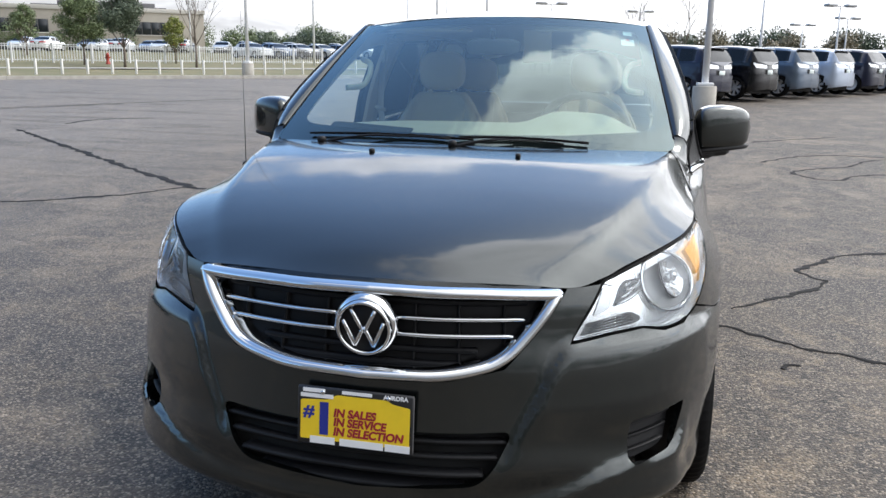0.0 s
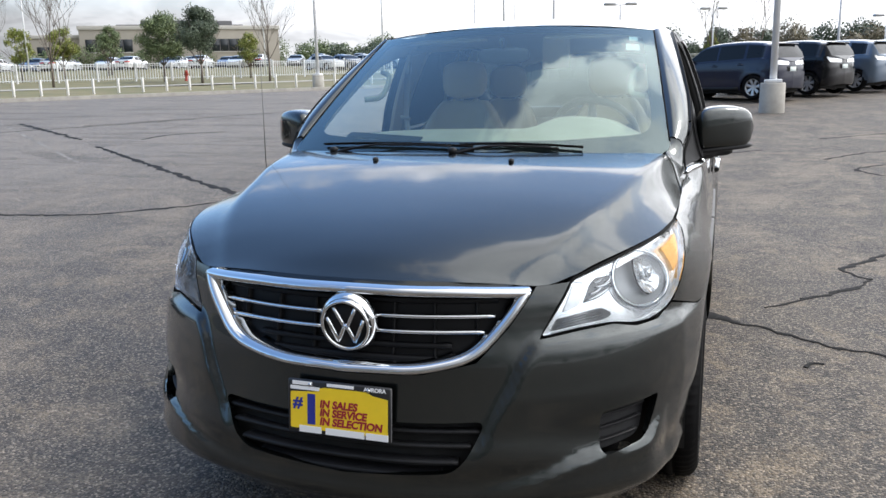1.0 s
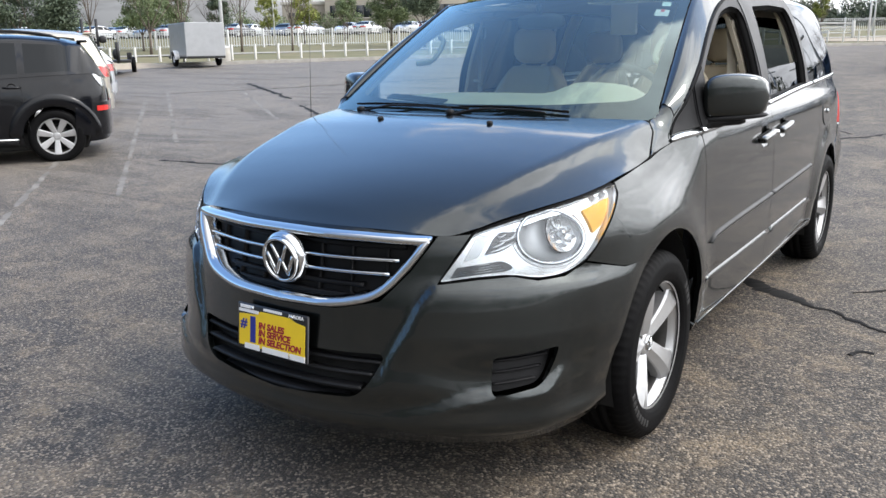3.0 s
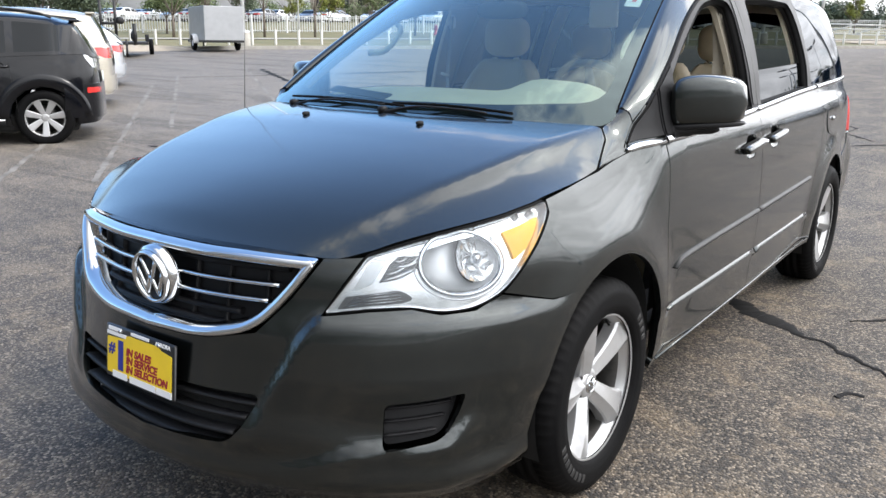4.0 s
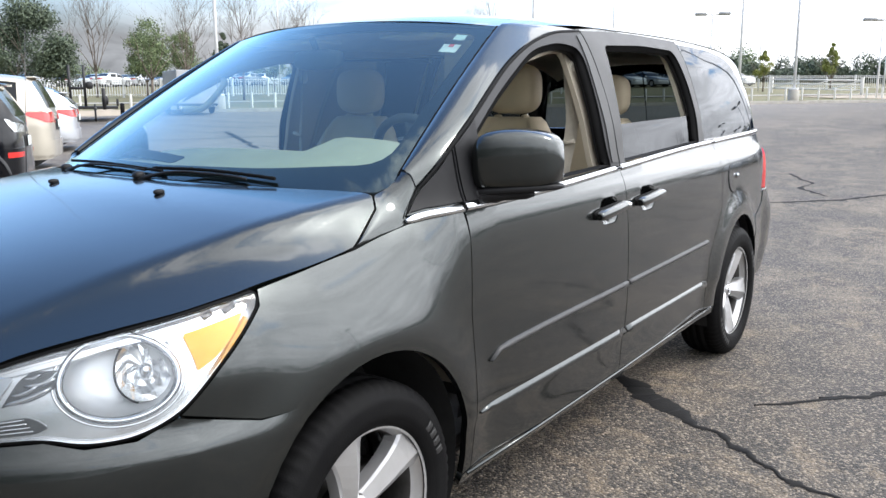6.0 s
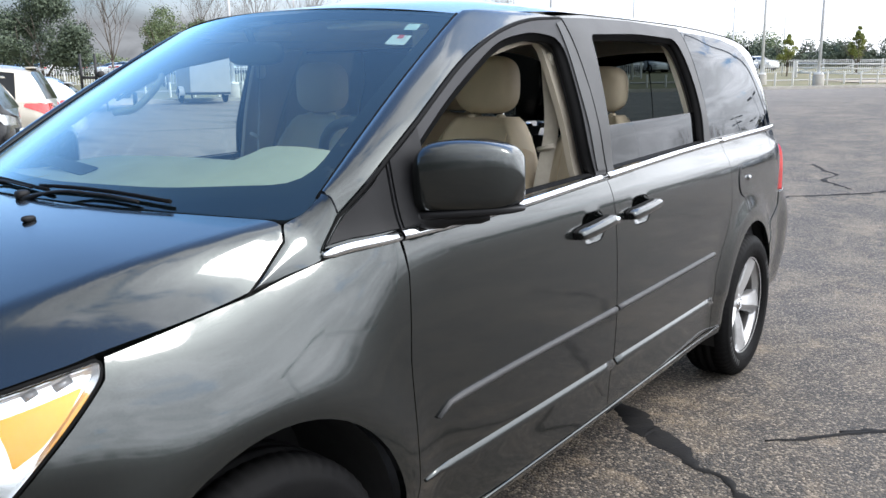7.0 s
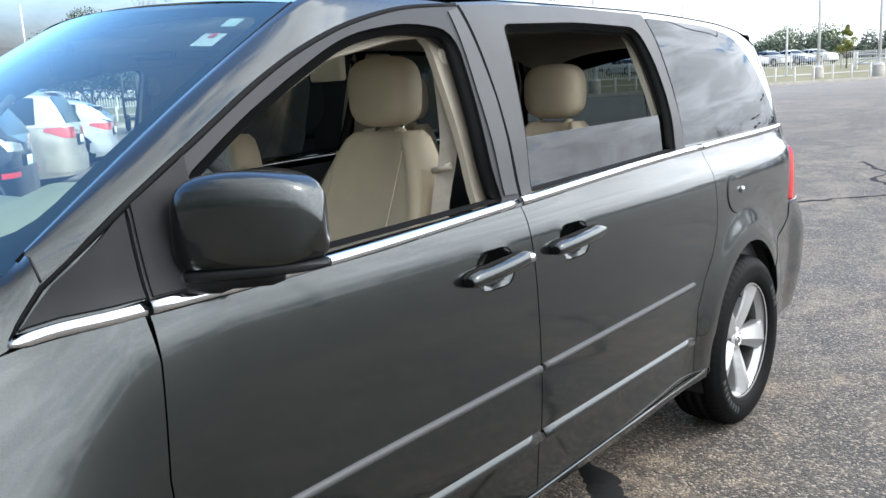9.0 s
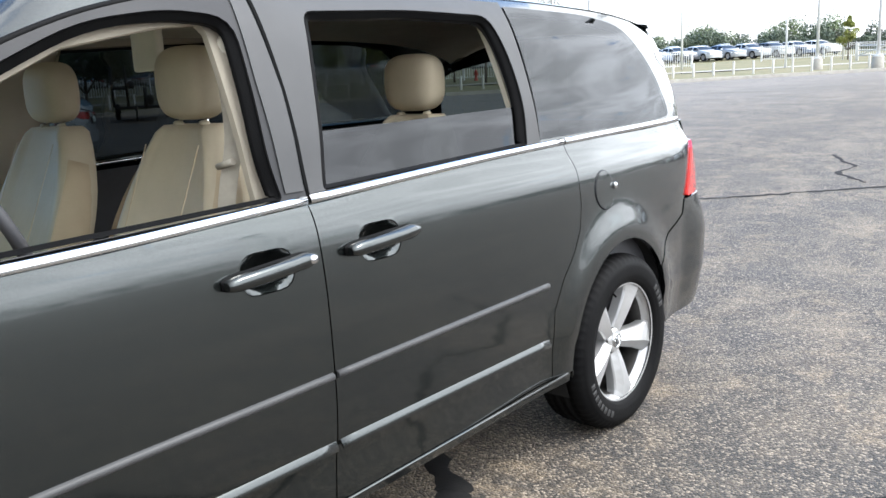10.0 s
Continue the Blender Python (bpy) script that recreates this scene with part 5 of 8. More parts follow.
part("fuel_latch", blob(flank(3.022, 0.985, 0.008), (0.02, 0.02, 0.026), 2.5, 8, 10), "chrome", fuel)

# greenhouse: one frame of steel with three openings each side
e2 = [(0.315, 1.152), (0.463, 1.262), (0.66, 1.383), (0.846, 1.487), (1.0, 1.553), (1.143, 1.598), (1.32, 1.634), (1.534, 1.652)]
e2 = [(p.x, p.y) for p in smooth([(a, b, 0) for a, b in e2], 4)]
front_open = [(0.585, 1.109, 0.01), (1.462, 1.138, 0.012), (1.445, 1.25, 0.1), (1.455, 1.42, 0.1), (1.462, 1.575, 0.06), (1.30, 1.590, 0.10), (1.08, 1.556, 0.12), (0.90, 1.473, 0.10), (0.73, 1.385, 0.1), (0.585, 1.292, 0.02)]
slide_open = [(1.600, 1.146, 0.012), (2.515, 1.181, 0.012), (2.545, 1.32, 0.1), (2.545, 1.48, 0.1), (2.512, 1.612, 0.05), (2.12, 1.617, 0.1), (1.702, 1.598, 0.03), (1.655, 1.42, 0.1)]
quarter_glass = [(2.605, 1.192, 0.012), (3.56, 1.203, 0.03), (3.72, 1.215, 0.04), (3.66, 1.42, 0.10), (3.50, 1.60, 0.10), (3.20, 1.642, 0.1), (2.645, 1.652, 0.012), (2.63, 1.40, 0.1)]
top_line = [(1.534, 1.655), (1.8, 1.675), (2.6, 1.685), (3.3, 1.668), (3.62, 1.635), (3.82, 1.575), (3.93, 1.40), (3.97, 1.2)]
house_line = [(0.262, 1.082), (0.315, 1.15)] + e2[1:] + top_line + [(3.97, 1.196), (3.4, 1.194), (2.5, 1.178), (1.55, 1.138), (0.83, 1.108), (0.45, 1.1)]
door_frame_front = e2[2:] + [(1.535, 1.60), (1.548, 1.40), (1.54, 1.135), (0.83, 1.109), (0.462, 1.1), (0.463, 1.255)]
flank_part("side_frame", house_line, "paint", van, 0.03, (rounded(shrink([Vector(q[:2]) for q in front_open], -0.02), 0.03), rounded(shrink([Vector(q[:2]) for q in slide_open], -0.02), 0.03), rounded(shrink([Vector(q[:2]) for q in quarter_glass], 0.02), 0.03)), 0, 0.025, -0.006)
flank_part("door_frame", door_frame_front, "frame_grey", front_door, 0.025, (rounded(front_open, 0.03),), 0.003, 0.05, 0.006, "satin grey window frame")
slide_frame_line = [(1.545, 1.652), (1.552, 1.40), (1.548, 1.137), (2.1, 1.161), (2.60, 1.182), (2.615, 1.40), (2.630, 1.668), (2.1, 1.672), (1.8, 1.664)]
flank_part("slide_frame", slide_frame_line, "satin", slide_door, 0.025, (rounded(slide_open, 0.03),), 0.003, 0.05, 0.006, "satin grey window frame")
plate_line = [(1.474, 1.150), (1.532, 1.150), (1.541, 1.40), (1.528, 1.640), (1.480, 1.628), (1.470, 1.42)]
flank_part("pillar_plate", plate_line, "satin", front_door, 0.025, (), 0.001, 0.008, 0.0105, "satin grey centre post plate")
for opening, owner in ((front_open, front_door), (slide_open, slide_door)):
    loop = dense(rounded(opening, 0.03), 0.03)
    inner_loop = [Vector((q.x, min(q.y, p[1] + 0.006))) for p, q in zip(loop, shrink(loop, 0.020))]
    rows_of = [(loop, 0.004), (loop, -0.004), (inner_loop, -0.008), (inner_loop, -0.026)]
    both("window_seal", lambda: loft([[flank(q[0], q[1], off) for q in l] for l, off in rows_of], closed=True), "rubber", owner, "black rubber window seal")
sail_line = [(0.266, 1.088), (0.33, 1.098), (0.462, 1.104), (0.463, 1.258), (0.41, 1.212), (0.328, 1.152)]
flank_part("corner_trim", sail_line, "dark_plastic", van, 0.02, (), 0.003, 0.01, 0.004, "black plastic corner trim")
sail_two = [(0.468, 1.106), (0.585, 1.108), (0.588, 1.335), (0.468, 1.262)]
flank_part("mirror_patch", sail_two, "dark_plastic", front_door, 0.02, (), 0.002, 0.01, 0.012, "black mirror patch")

# panes
flank_part("quarter_window", rounded(quarter_glass, 0.03), "tinted", van, 0.04, (), 0, 0.004, 0.002, "dark privacy glass")
edge_loop = dense(rounded(quarter_glass, 0.03), 0.03)
flank_part("quarter_border", rounded(quarter_glass, 0.03), "frit", van, 0.04, (shrink(edge_loop, 0.022),), 0, 0.004, -0.003)
lowered = [(1.59, 1.140), (2.53, 1.170), (2.548, 1.308), (2.30, 1.302), (1.632, 1.288)]
part("sliding_window", patch(lowered, lambda a, b: flank(a, b, -0.02), 0.04, (), 0, 0.004), "tinted_dark", slide_door[1], "half lowered tinted window")
part("sliding_window", mirrored(patch(shrink([Vector(q[:2]) for q in slide_open], -0.01), lambda a, b: flank(a, b, -0.02), 0.05, (), 0, 0.004)), "tinted_dark", slide_door[-1], "closed tinted window")

# windscreen, with A pillars and roof
def screen(s, t):
    """s across from -1 to 1, t up from 0 to 1."""
    bottom = Vector((0.803 * s, 0.062 + 0.185 * s * s, 1.158 - 0.016 * s * s))
    top = Vector((0.662 * s, 0.885 + 0.135 * s * s, 1.668 - 0.034 * s * s))
    p = bottom.lerp(top, t)
    return p + Vector((0, -0.35, 0.9)) * 0.055 * t * (1 - t)


pane = [(-1, 0.06), (-0.99, 0.022), (-0.96, 0), (0.96, 0), (0.99, 0.022), (1, 0.06), (1, 1), (-1, 1)]
ws = part("windshield", patch([(-1, 0.06), (-0.99, 0.022), (-0.96, 0), (-0.5, 0), (0, 0), (0.5, 0), (0.96, 0), (0.99, 0.022), (1, 0.06), (1, 0.5), (1, 1), (0, 1), (-1, 1), (-1, 0.5)], screen, 0.05, (), 0, 0.004), "windshield", van, "sloping windshield of green-tinted glass")
hole = rounded([(-0.925, 0.14, 0.10), (-0.5, 0.090, 0.1), (0, 0.078), (0.5, 0.090, 0.1), (0.925, 0.14, 0.10), (0.925, 0.945, 0.06), (0, 0.955), (-0.925, 0.945, 0.06)], 0.05)
part("glass_border", patch(pane, lambda a, b: screen(a, b) + Vector((0, 0.012, -0.010)), 0.05, (hole,), 0, 0.0), "frit", ws, "black printed border")
for name, z0, z1, mat in (("sticker", 0.885, 0.925, "paper"), ("sticker", 0.79, 0.85, "ink_white"), ("sticker", 0.825, 0.848, "paper_red")):
    w = 0.055 if mat != "paper_red" else 0.022
    a0 = 0.895 - (0.06 if mat != "paper_red" else 0.05)
    if mat == "ink_white":
        a0 -= 0.02
        w = 0.08
    part(name, patch([(a0, z0), (a0 + w, z0), (a0 + w, z1), (a0, z1)], lambda a, b: screen(a, b) + Vector((0, 0.004, -0.003 if mat == "paper_red" else -0.005)), 0.03, (), 0, 0.0), mat, ws, "small paper inspection sticker")


def pillar():
    rows = []
    n = 40
    for k in range(n + 1):
        t = k / n
        a = screen(1, 0.10 + 0.90 * min(1.0, t / 0.92))
        y = table_e2(t)
        b = flank(y[0], y[1], -0.004)
        out = Vector((0.6, -0.35, 0.7)).normalized()
        rows.append([a, a.lerp(b, 0.06) + out * 0.013, a.lerp(b, 0.22) + out * 0.019, a.lerp(b, 0.5) + out * 0.017, a.lerp(b, 0.78) + out * 0.010, b])
    return loft(rows)


e2_at = [0.88 * k / (len(e2) - 7) if k < len(e2) - 6 else 0.88 + 0.12 * (k - len(e2) + 7) / 6 for k in range(len(e2))]
e2_y, e2_z = table([(k, q[0]) for k, q in zip(e2_at, e2)]), table([(k, q[1]) for k, q in zip(e2_at, e2)])


def table_e2(t):
    return e2_y(t), e2_z(t)


both("a_pillar", pillar, "paint", van)


def fender_top():
    """The corner of the wing between bonnet, windscreen and door."""
    e = Vector((0.0035, 0.002, 0.0))
    a = [bonnet_at(0.851 - 0.039 * k / 8, 0.055 + 0.130 * k / 8) + e for k in range(9)]
    a += [bonnet_at(0.800, 0.195) + e, bonnet_at(0.788, 0.204) + e]
    a += smooth([screen(0.97, 0.0), screen(0.99, 0.025), screen(1, 0.06), screen(1, 0.10)], 4)[1:]
    edge = smooth([flank(0.058, 1.0275), flank(0.15, 1.0455), flank(0.248, 1.0635), flank(0.266, 1.094), flank(0.318, 1.155)], 12)
    n = 28

    def even(line):
        far = [0.0]
        for p, q in zip(line, line[1:]):
            far.append(far[-1] + (q - p).length)
        return [Vector([float(np.interp(far[-1] * k / n, far, [p[i] for p in line])) for i in range(3)]) for k in range(n + 1)]
    a, b = even(a), even(edge)
    rows = []
    out = Vector((0.6, -0.35, 0.7)).normalized()
    for i, (p, q) in enumerate(zip(a, b)):
        full = 0.004 + 0.013 * (i / n) ** 2
        rows.append([p.lerp(q, k / 10) + out * full * math.sin(math.pi * k / 10) for k in range(11)])
    bm = loft(rows)
    free = [v for v in bm.verts if not any(len(e.link_faces) < 2 for e in v.link_edges)]
    for _ in range(30):
        bmesh.ops.smooth_vert(bm, verts=free, factor=0.5, use_axis_x=True, use_axis_y=True, use_axis_z=True)
    return bm


both("fender_corner", fender_top, "paint", fenders)
groove_line = [(0.256, 1.080), (0.270, 1.098), (0.294, 1.124)] + [(y, z - 0.004) for y, z in e2]
both("pillar_groove", lambda: sweep([flank(y, z, 0.006) for y, z in groove_line], [flank_normal(y, z) for y, z in groove_line], [min(0.006, 0.002 + 0.0006 * k) for k in range(len(groove_line))], 0.003), "rubber", van, "black groove between pillar and door")
for s in SIDES:
    line = [screen(1, 0.10), screen(1, 0.10).lerp(flank(0.318, 1.155), 0.5) + Vector((0.012, -0.006, 0.013)), flank(0.318, 1.155)]
    line = smooth([(s * q.x, q.y, q.z) for q in line], 4)
    part("pillar_joint", sweep(line, [Vector((0.6 * s, -0.4, 0.7))] * len(line), 0.0022, 0.0025), "frit", fenders[s])
for s in SIDES:
    line = [screen(s, 0.08 + 0.92 * k / 20) for k in range(21)]
    part("pillar_seal", sweep(line, [Vector((0.4 * s, -0.4, 0.8))] * 21, 0.004, 0.003), "rubber", van)


def roof_rows():
    rows = []
    for k in range(37):
        y = 0.885 + (3.99 - 0.885) * (k / 36)
        ye = max(y + 0.135 * max(0, 1 - k / 8), 1.02)
        edge = flank(ye, roof_edge(ye), -0.002)
        if k < 9:
            edge = screen(1, 1).lerp(flank(1.6, roof_edge(1.6), -0.002), (k / 8) ** 0.8) if k < 8 else flank(1.6, roof_edge(1.6), -0.002)
            edge.y = ye if k else screen(1, 1).y
        crown = table_crown(y)
        row = []
        for j in range(-14, 15):
            s = j / 14
            h = edge.z + (crown - edge.z) * (1 - abs(s) ** 2.6)
            row.append((edge.x * s, y + (edge.y - y) * s * s, h))
        rows.append(row)
    return rows


table_crown = table([(0.88, 1.668), (1.1, 1.70), (1.5, 1.735), (2.4, 1.752), (3.2, 1.738), (3.7, 1.70), (4.0, 1.63)])
part("roof", loft(roof_rows()), "paint", van)
rear_glass = [(U(3.9), 1.18), (van_skin.end, 1.18), (van_skin.end, 1.60), (U(3.9), 1.50)]
skin_part("rear_window", rear_glass, "tinted", van, 0.06, (), 0, 0.0, -0.02)
skin_part("tail_top", [(U(3.80), 1.46), (U(3.9), 1.42), (van_skin.end, 1.57), (van_skin.end, 1.68), (U(3.85), 1.60)], "paint", van, 0.06, (), 0, 0.0, -0.004)

# dark inner shell, floor and wheel wells
flank_part("inner_shell", [(-0.3, 0.98), (0.2, 1.05), (1.5, 1.09), (2.7, 1.13), (3.9, 1.14), (3.9, 0.3), (3.52, 0.3)] + arc(3.06, 0.385, 0.43, 0, 180, 12) + [(2.6, 0.25), (0.5, 0.22)] + arc(0.02, 0.39, 0.43, 0, 180, 12) + [(-0.42, 0.5), (-0.42, 0.7)], "liner", van, 0.07, (), 0, 0, -0.045)
# a plain unseen box for the underside, added to block light from below
part("underbody", box((-0.70, -0.70, 0.19), (0.70, 3.75, 0.25), 0.03), "liner", van)
for yy in (0.02, 3.06):
    def well():
        rows = []
        for x in (0.91, 0.60):
            rows.append([(x, a, b) for a, b in arc(yy, 0.39, 0.395, -25, 205, 24)])
        bm = loft(rows)
        c = [bm.verts.new((0.60, a, b)) for a, b in arc(yy, 0.39, 0.395, -25, 205, 24)]
        bm.faces.new(c)
        return bm
    both("wheel_well", well, "liner", van, "black wheel arch liner")
part("engine_cover", box((-0.50, -0.66, 0.26), (0.50, 0.18, 0.80), 0.06), "liner", van)
part("cowl", patch(two_sided([(0, 1.0), (0.6, 1.0), (1.0, 1.0), (1.0, 0.0), (0.6, 0), (0, 0)]), lambda s, t: Vector((0.785 * s, 0.020 + 0.175 * s * s + 0.10 * t + 0.03 * t * s * s, 1.136 - 0.016 * s * s + 0.008 * t)), 0.06, (), 0, 0.01), "dark_plastic", van, "black cowl panel under the wipers")

# wipers, aerial, mirrors


def on_screen(s, t, off=0.012):
    return screen(s, t) + Vector((0, -0.5, 0.82)) * off


for s0, t0, s1, t1 in ((-0.68, -0.03, -0.02, 0.022), (0.0, -0.03, 0.50, 0.012)):
    arm = [on_screen(s0 + (s1 - s0) * k / 14, t0 + (t1 - t0) * k / 14 + 0.03 * math.sin(math.pi * k / 14), 0.012 + 0.010 * math.sin(math.pi * min(1, k / 8))) for k in range(15)]
    w = part("wiper", tube(arm, [0.008, 0.007, 0.006] + [0.0042] * 12, 8), "dark_plastic", van, "black windshield wiper")
    c0, c1 = s0 - 0.10 if s0 < -0.1 else s0 + 0.02, s1 + 0.11
    blade = [on_screen(c0 + (c1 - c0) * k / 18, 0.032 + 0.012 * math.sin(math.pi * k / 18) - 0.012 * k / 18, 0.010) for k in range(19)]
    part("blade", sweep(blade, [Vector((0, -0.5, 0.85))] * 19, 0.0045, 0.008), "rubber", w)
    part("pivot_cap", blob(on_screen(s0, t0 + 0.015, 0.02), (0.034, 0.038, 0.026), 2.5, 10, 14), "dark_plastic", w)
p = Vector((-0.892, 0.155, 1.035))
aerial = part("aerial", tube([p, p + Vector((-0.012, 0.025, 0.25)), p + Vector((-0.035, 0.07, 0.62))], [0.0020, 0.0014, 0.0009], 6), "disc", van, "thin black whip aerial")
part("aerial_foot", blob((p.x, p.y, p.z + 0.008), (0.03, 0.03, 0.03), 2.2, 8, 12), "dark_plastic", aerial)


def mirror_shell(low=0.0, tall=1.0, slim=0.0):
    """A boxy shell whose front face sweeps back towards its outer end."""
    rows = []
    n, m = 18, 36
    for k in range(n + 1):
        t = k / n
        x = 0.872 + 0.232 * t
        r = max(0.0, 1 - abs(2 * t - 1) ** 7) ** 0.42
        r = max(0.06, r)
        front, back = 0.506 + 0.045 * t + 0.095 * t * t + slim, 0.712 + 0.004 * t
        top, bottom = 1.281 + 0.030 * math.sin(math.pi * (0.10 + 0.78 * t)) - 0.012 * t, 1.122 + 0.020 * t
        bottom += low
        top = bottom + (top - bottom) * tall
        mid_y, mid_z, wide, high = (front + back) / 2, (top + bottom) / 2, (back - front) / 2, (top - bottom) / 2
        row = []
        for j in range(m):
            a = 2 * math.pi * j / m
            c, d = math.cos(a), math.sin(a)
            power = 0.55 if c < 0 else 0.35
            row.append((x, mid_y + wide * math.copysign(abs(c) ** power, c) * r, mid_z + high * math.copysign(abs(d) ** (0.55 if d > 0 else 0.32), d) * r))
        rows.append(row)
    bm = loft(rows, closed=True)
    bm.verts.ensure_lookup_table()
    bm.faces.new([bm.verts[k] for k in range(m)][::-1])
    bm.faces.new([bm.verts[m * n + k] for k in range(m)])
    bmesh.ops.recalc_face_normals(bm, faces=bm.faces)
    return bm


mirrors = both("side_mirror", mirror_shell, "paint", van, "dark grey door mirror on a black foot")
both("mirror_base", lambda: mirror_shell(-0.011, 0.13, 0.010), "dark_plastic", mirrors, "black lower edge of the mirror")
both("mirror_foot", lambda: tube(smooth([(0.850, 0.565, 1.112), (0.875, 0.535, 1.116), (0.90, 0.55, 1.114), (0.95, 0.60, 1.112), (1.02, 0.66, 1.116)], 4), [0.026] * 8 + [0.022] * 4 + [0.015] * 4 + [0.008], 12), "dark_plastic", mirrors, "black mirror foot")
both("mirror_foot", lambda: blob((0.878, 0.520, 1.122), (0.050, 0.085, 0.056), 2.6, 12, 18), "dark_plastic", mirrors)
both("mirror_glass", lambda: box((0.918, 0.712, 1.158), (1.060, 0.7175, 1.266), 0.003, 1), "mirror", mirrors, "mirror glass facing back")

# wheels
def tyre_profile():
    return [(0.232, -0.10), (0.246, -0.112), (0.27, -0.116), (0.305, -0.113), (0.330, -0.103), (0.343, -0.088), (0.348, -0.070), (0.349, -0.052), (0.341, -0.050), (0.341, -0.042), (0.349, -0.040), (0.350, -0.012), (0.342, -0.010), (0.342, 0.0), (0.350, 0.002), (0.350, 0.030), (0.342, 0.032), (0.342, 0.040), (0.349, 0.042), (0.348, 0.068), (0.343, 0.088), (0.331, 0.103), (0.317, 0.110), (0.314, 0.1135), (0.300, 0.1155), (0.275, 0.117), (0.258, 0.115), (0.254, 0.112), (0.248, 0.112), (0.238, 0.100), (0.230, 0.090)]


def sipes(s, k):
    shoulder = k in (4, 5, 6, 7, 18, 19, 20, 21)
    return 0.0045 if shoulder and s % 3 == 0 else 0.0


def spoke_rows(angle):
    """A wedge that widens to the rim, with a crisp ridge between two flat facets."""
    rows = []
    for k in range(6):
        t = k / 5
        r = 0.040 + 0.193 * t
        w = 0.031 + 0.026 * t + 0.018 * max(0.0, t - 0.75) / 0.25
        x = 0.058 + 0.030 * t + 0.006 * math.sin(math.pi * t)
        row = []
        for q, dx in ((-1, -0.055), (-1, -0.020), (-0.90, -0.014), (-0.16 - 0.14 * t, 0.004), (0.88, -0.009), (1, -0.017), (1, -0.055)):
            row.append((x + dx, r * math.cos(angle) - q * w * math.sin(angle), r * math.sin(angle) + q * w * math.cos(angle)))
        rows.append(row)
    return rows


def build_wheel(owner, m, turn, detail=True, spokes=5, badge_on=True, squash=True):
    """A wheel whose outer face looks along +x."""
    def placed(bm):
        bm.transform(m)
        return bm
    tyre_bm = lathe(tyre_profile(), 195 if detail else 48, sipes if detail else None)
    w = part("wheel", placed(tyre_bm), "rubber", owner, "tyre on a five-spoke silver alloy wheel" if spokes == 5 else "tyre on a seven-spoke silver alloy wheel")
    # dark steel here carries the shade behind the spokes; the lip is alloy
    part("rim_barrel", placed(lathe([(0.236, -0.09), (0.228, -0.07), (0.216, -0.05), (0.212, 0.03), (0.218, 0.056)], 56)), "disc", w, "inner rim barrel with its shade put into a dark colour")
    part("rim", placed(lathe([(0.218, 0.056), (0.220, 0.062), (0.226, 0.074), (0.236, 0.084), (0.241, 0.092), (0.237, 0.098), (0.230, 0.095)], 56)), "alloy", w, "silver alloy rim")
    for k in range(spokes):
        a = turn + 2 * math.pi * k / spokes
        rows = spoke_rows(a)
        if spokes == 7:
            rows = []
            for j in range(5):
                t = j / 4
                r, ww, x = 0.04 + 0.190 * t, 0.026 + 0.021 * t, 0.055 + 0.024 * t
                rows.append([(x + dx, r * math.cos(a) - q * ww * math.sin(a), r * math.sin(a) + q * ww * math.cos(a)) for q, dx in ((-1, -0.03), (-1, -0.004), (-0.7, 0), (0.7, 0), (1, -0.004), (1, -0.03))])
        bm = loft(rows)
        bmesh.ops.recalc_face_normals(bm, faces=bm.faces)
        for f in bm.faces:
            f.smooth = False
        part("spoke", placed(bm), "alloy", w)
    part("hub", placed(lathe([(0.0001, 0.0605), (0.036, 0.0605), (0.046, 0.058), (0.054, 0.048), (0.058, 0.030), (0.060, 0.0)], 40)), "alloy", w)
    part("brake_disc", placed(lathe([(0.05, -0.035), (0.150, -0.035), (0.150, -0.05)], 40)), "disc", w)
    part("wheel_back", placed(lathe([(0.0001, -0.075), (0.20, -0.075)], 32)), "liner", w)
    if detail:
        for k in range(5):
            a = turn + math.pi / 5 + 2 * math.pi * k / 5
            bm = lathe([(0.0001, 0.047), (0.0075, 0.047), (0.0085, 0.046), (0.0085, 0.03)], 8)
            bm.transform(Matrix.Translation((0.006, 0.047 * math.cos(a), 0.047 * math.sin(a))))
            part("lug_nut", placed(bm), "disc", w)
        cap = lathe([(0.0001, 0.0655), (0.024, 0.0645), (0.029, 0.0605)], 28)
        part("centre_cap", placed(cap), "plate_black", w, "black and chrome centre cap")
        part("cap_ring", placed(lathe([(0.0235, 0.0645), (0.026, 0.068), (0.0295, 0.0610)], 28)), "chrome", w)
        for p0, p1 in (((-0.012, 0.018), (0.0, -0.006)), ((0.012, 0.018), (0.0, -0.006)), ((-0.02, 0.008), (-0.009, -0.018)), ((0.02, 0.008), (0.009, -0.018))):
            line = [Vector((0.0655, p0[0], p0[1])).lerp(Vector((0.0655, p1[0], p1[1])), k / 2) for k in range(3)]
            part("cap_mark", placed(sweep(line, [(1, 0, 0)] * 3, 0.0025, 0.002)), "chrome", w)
        for start, count in ((0.35, 4), (3.5, 8)):
            for k in range(count):
                a = start + k * 0.105
                row = []
                pts = [Vector((0.1168, 0.286 * math.cos(a + d), 0.286 * math.sin(a + d))) for d in (-0.034, -0.011, 0.011, 0.034)]
                part("sidewall_mark", placed(sweep(pts, [(1, 0, 0)] * 4, 0.013, 0.0022, bow=4)), "rubber_letters", w)
        a = turn + 0.7
        part("valve", placed(tube([(0.07, 0.212 * math.cos(a), 0.212 * math.sin(a)), (0.088, 0.196 * math.cos(a), 0.196 * math.sin(a))], [0.0045, 0.004], 8)), "rubber", w)
        part("caliper", placed(box((-0.06, 0.09, -0.06), (-0.005, 0.165, 0.08), 0.012)), "disc", w)
    return w


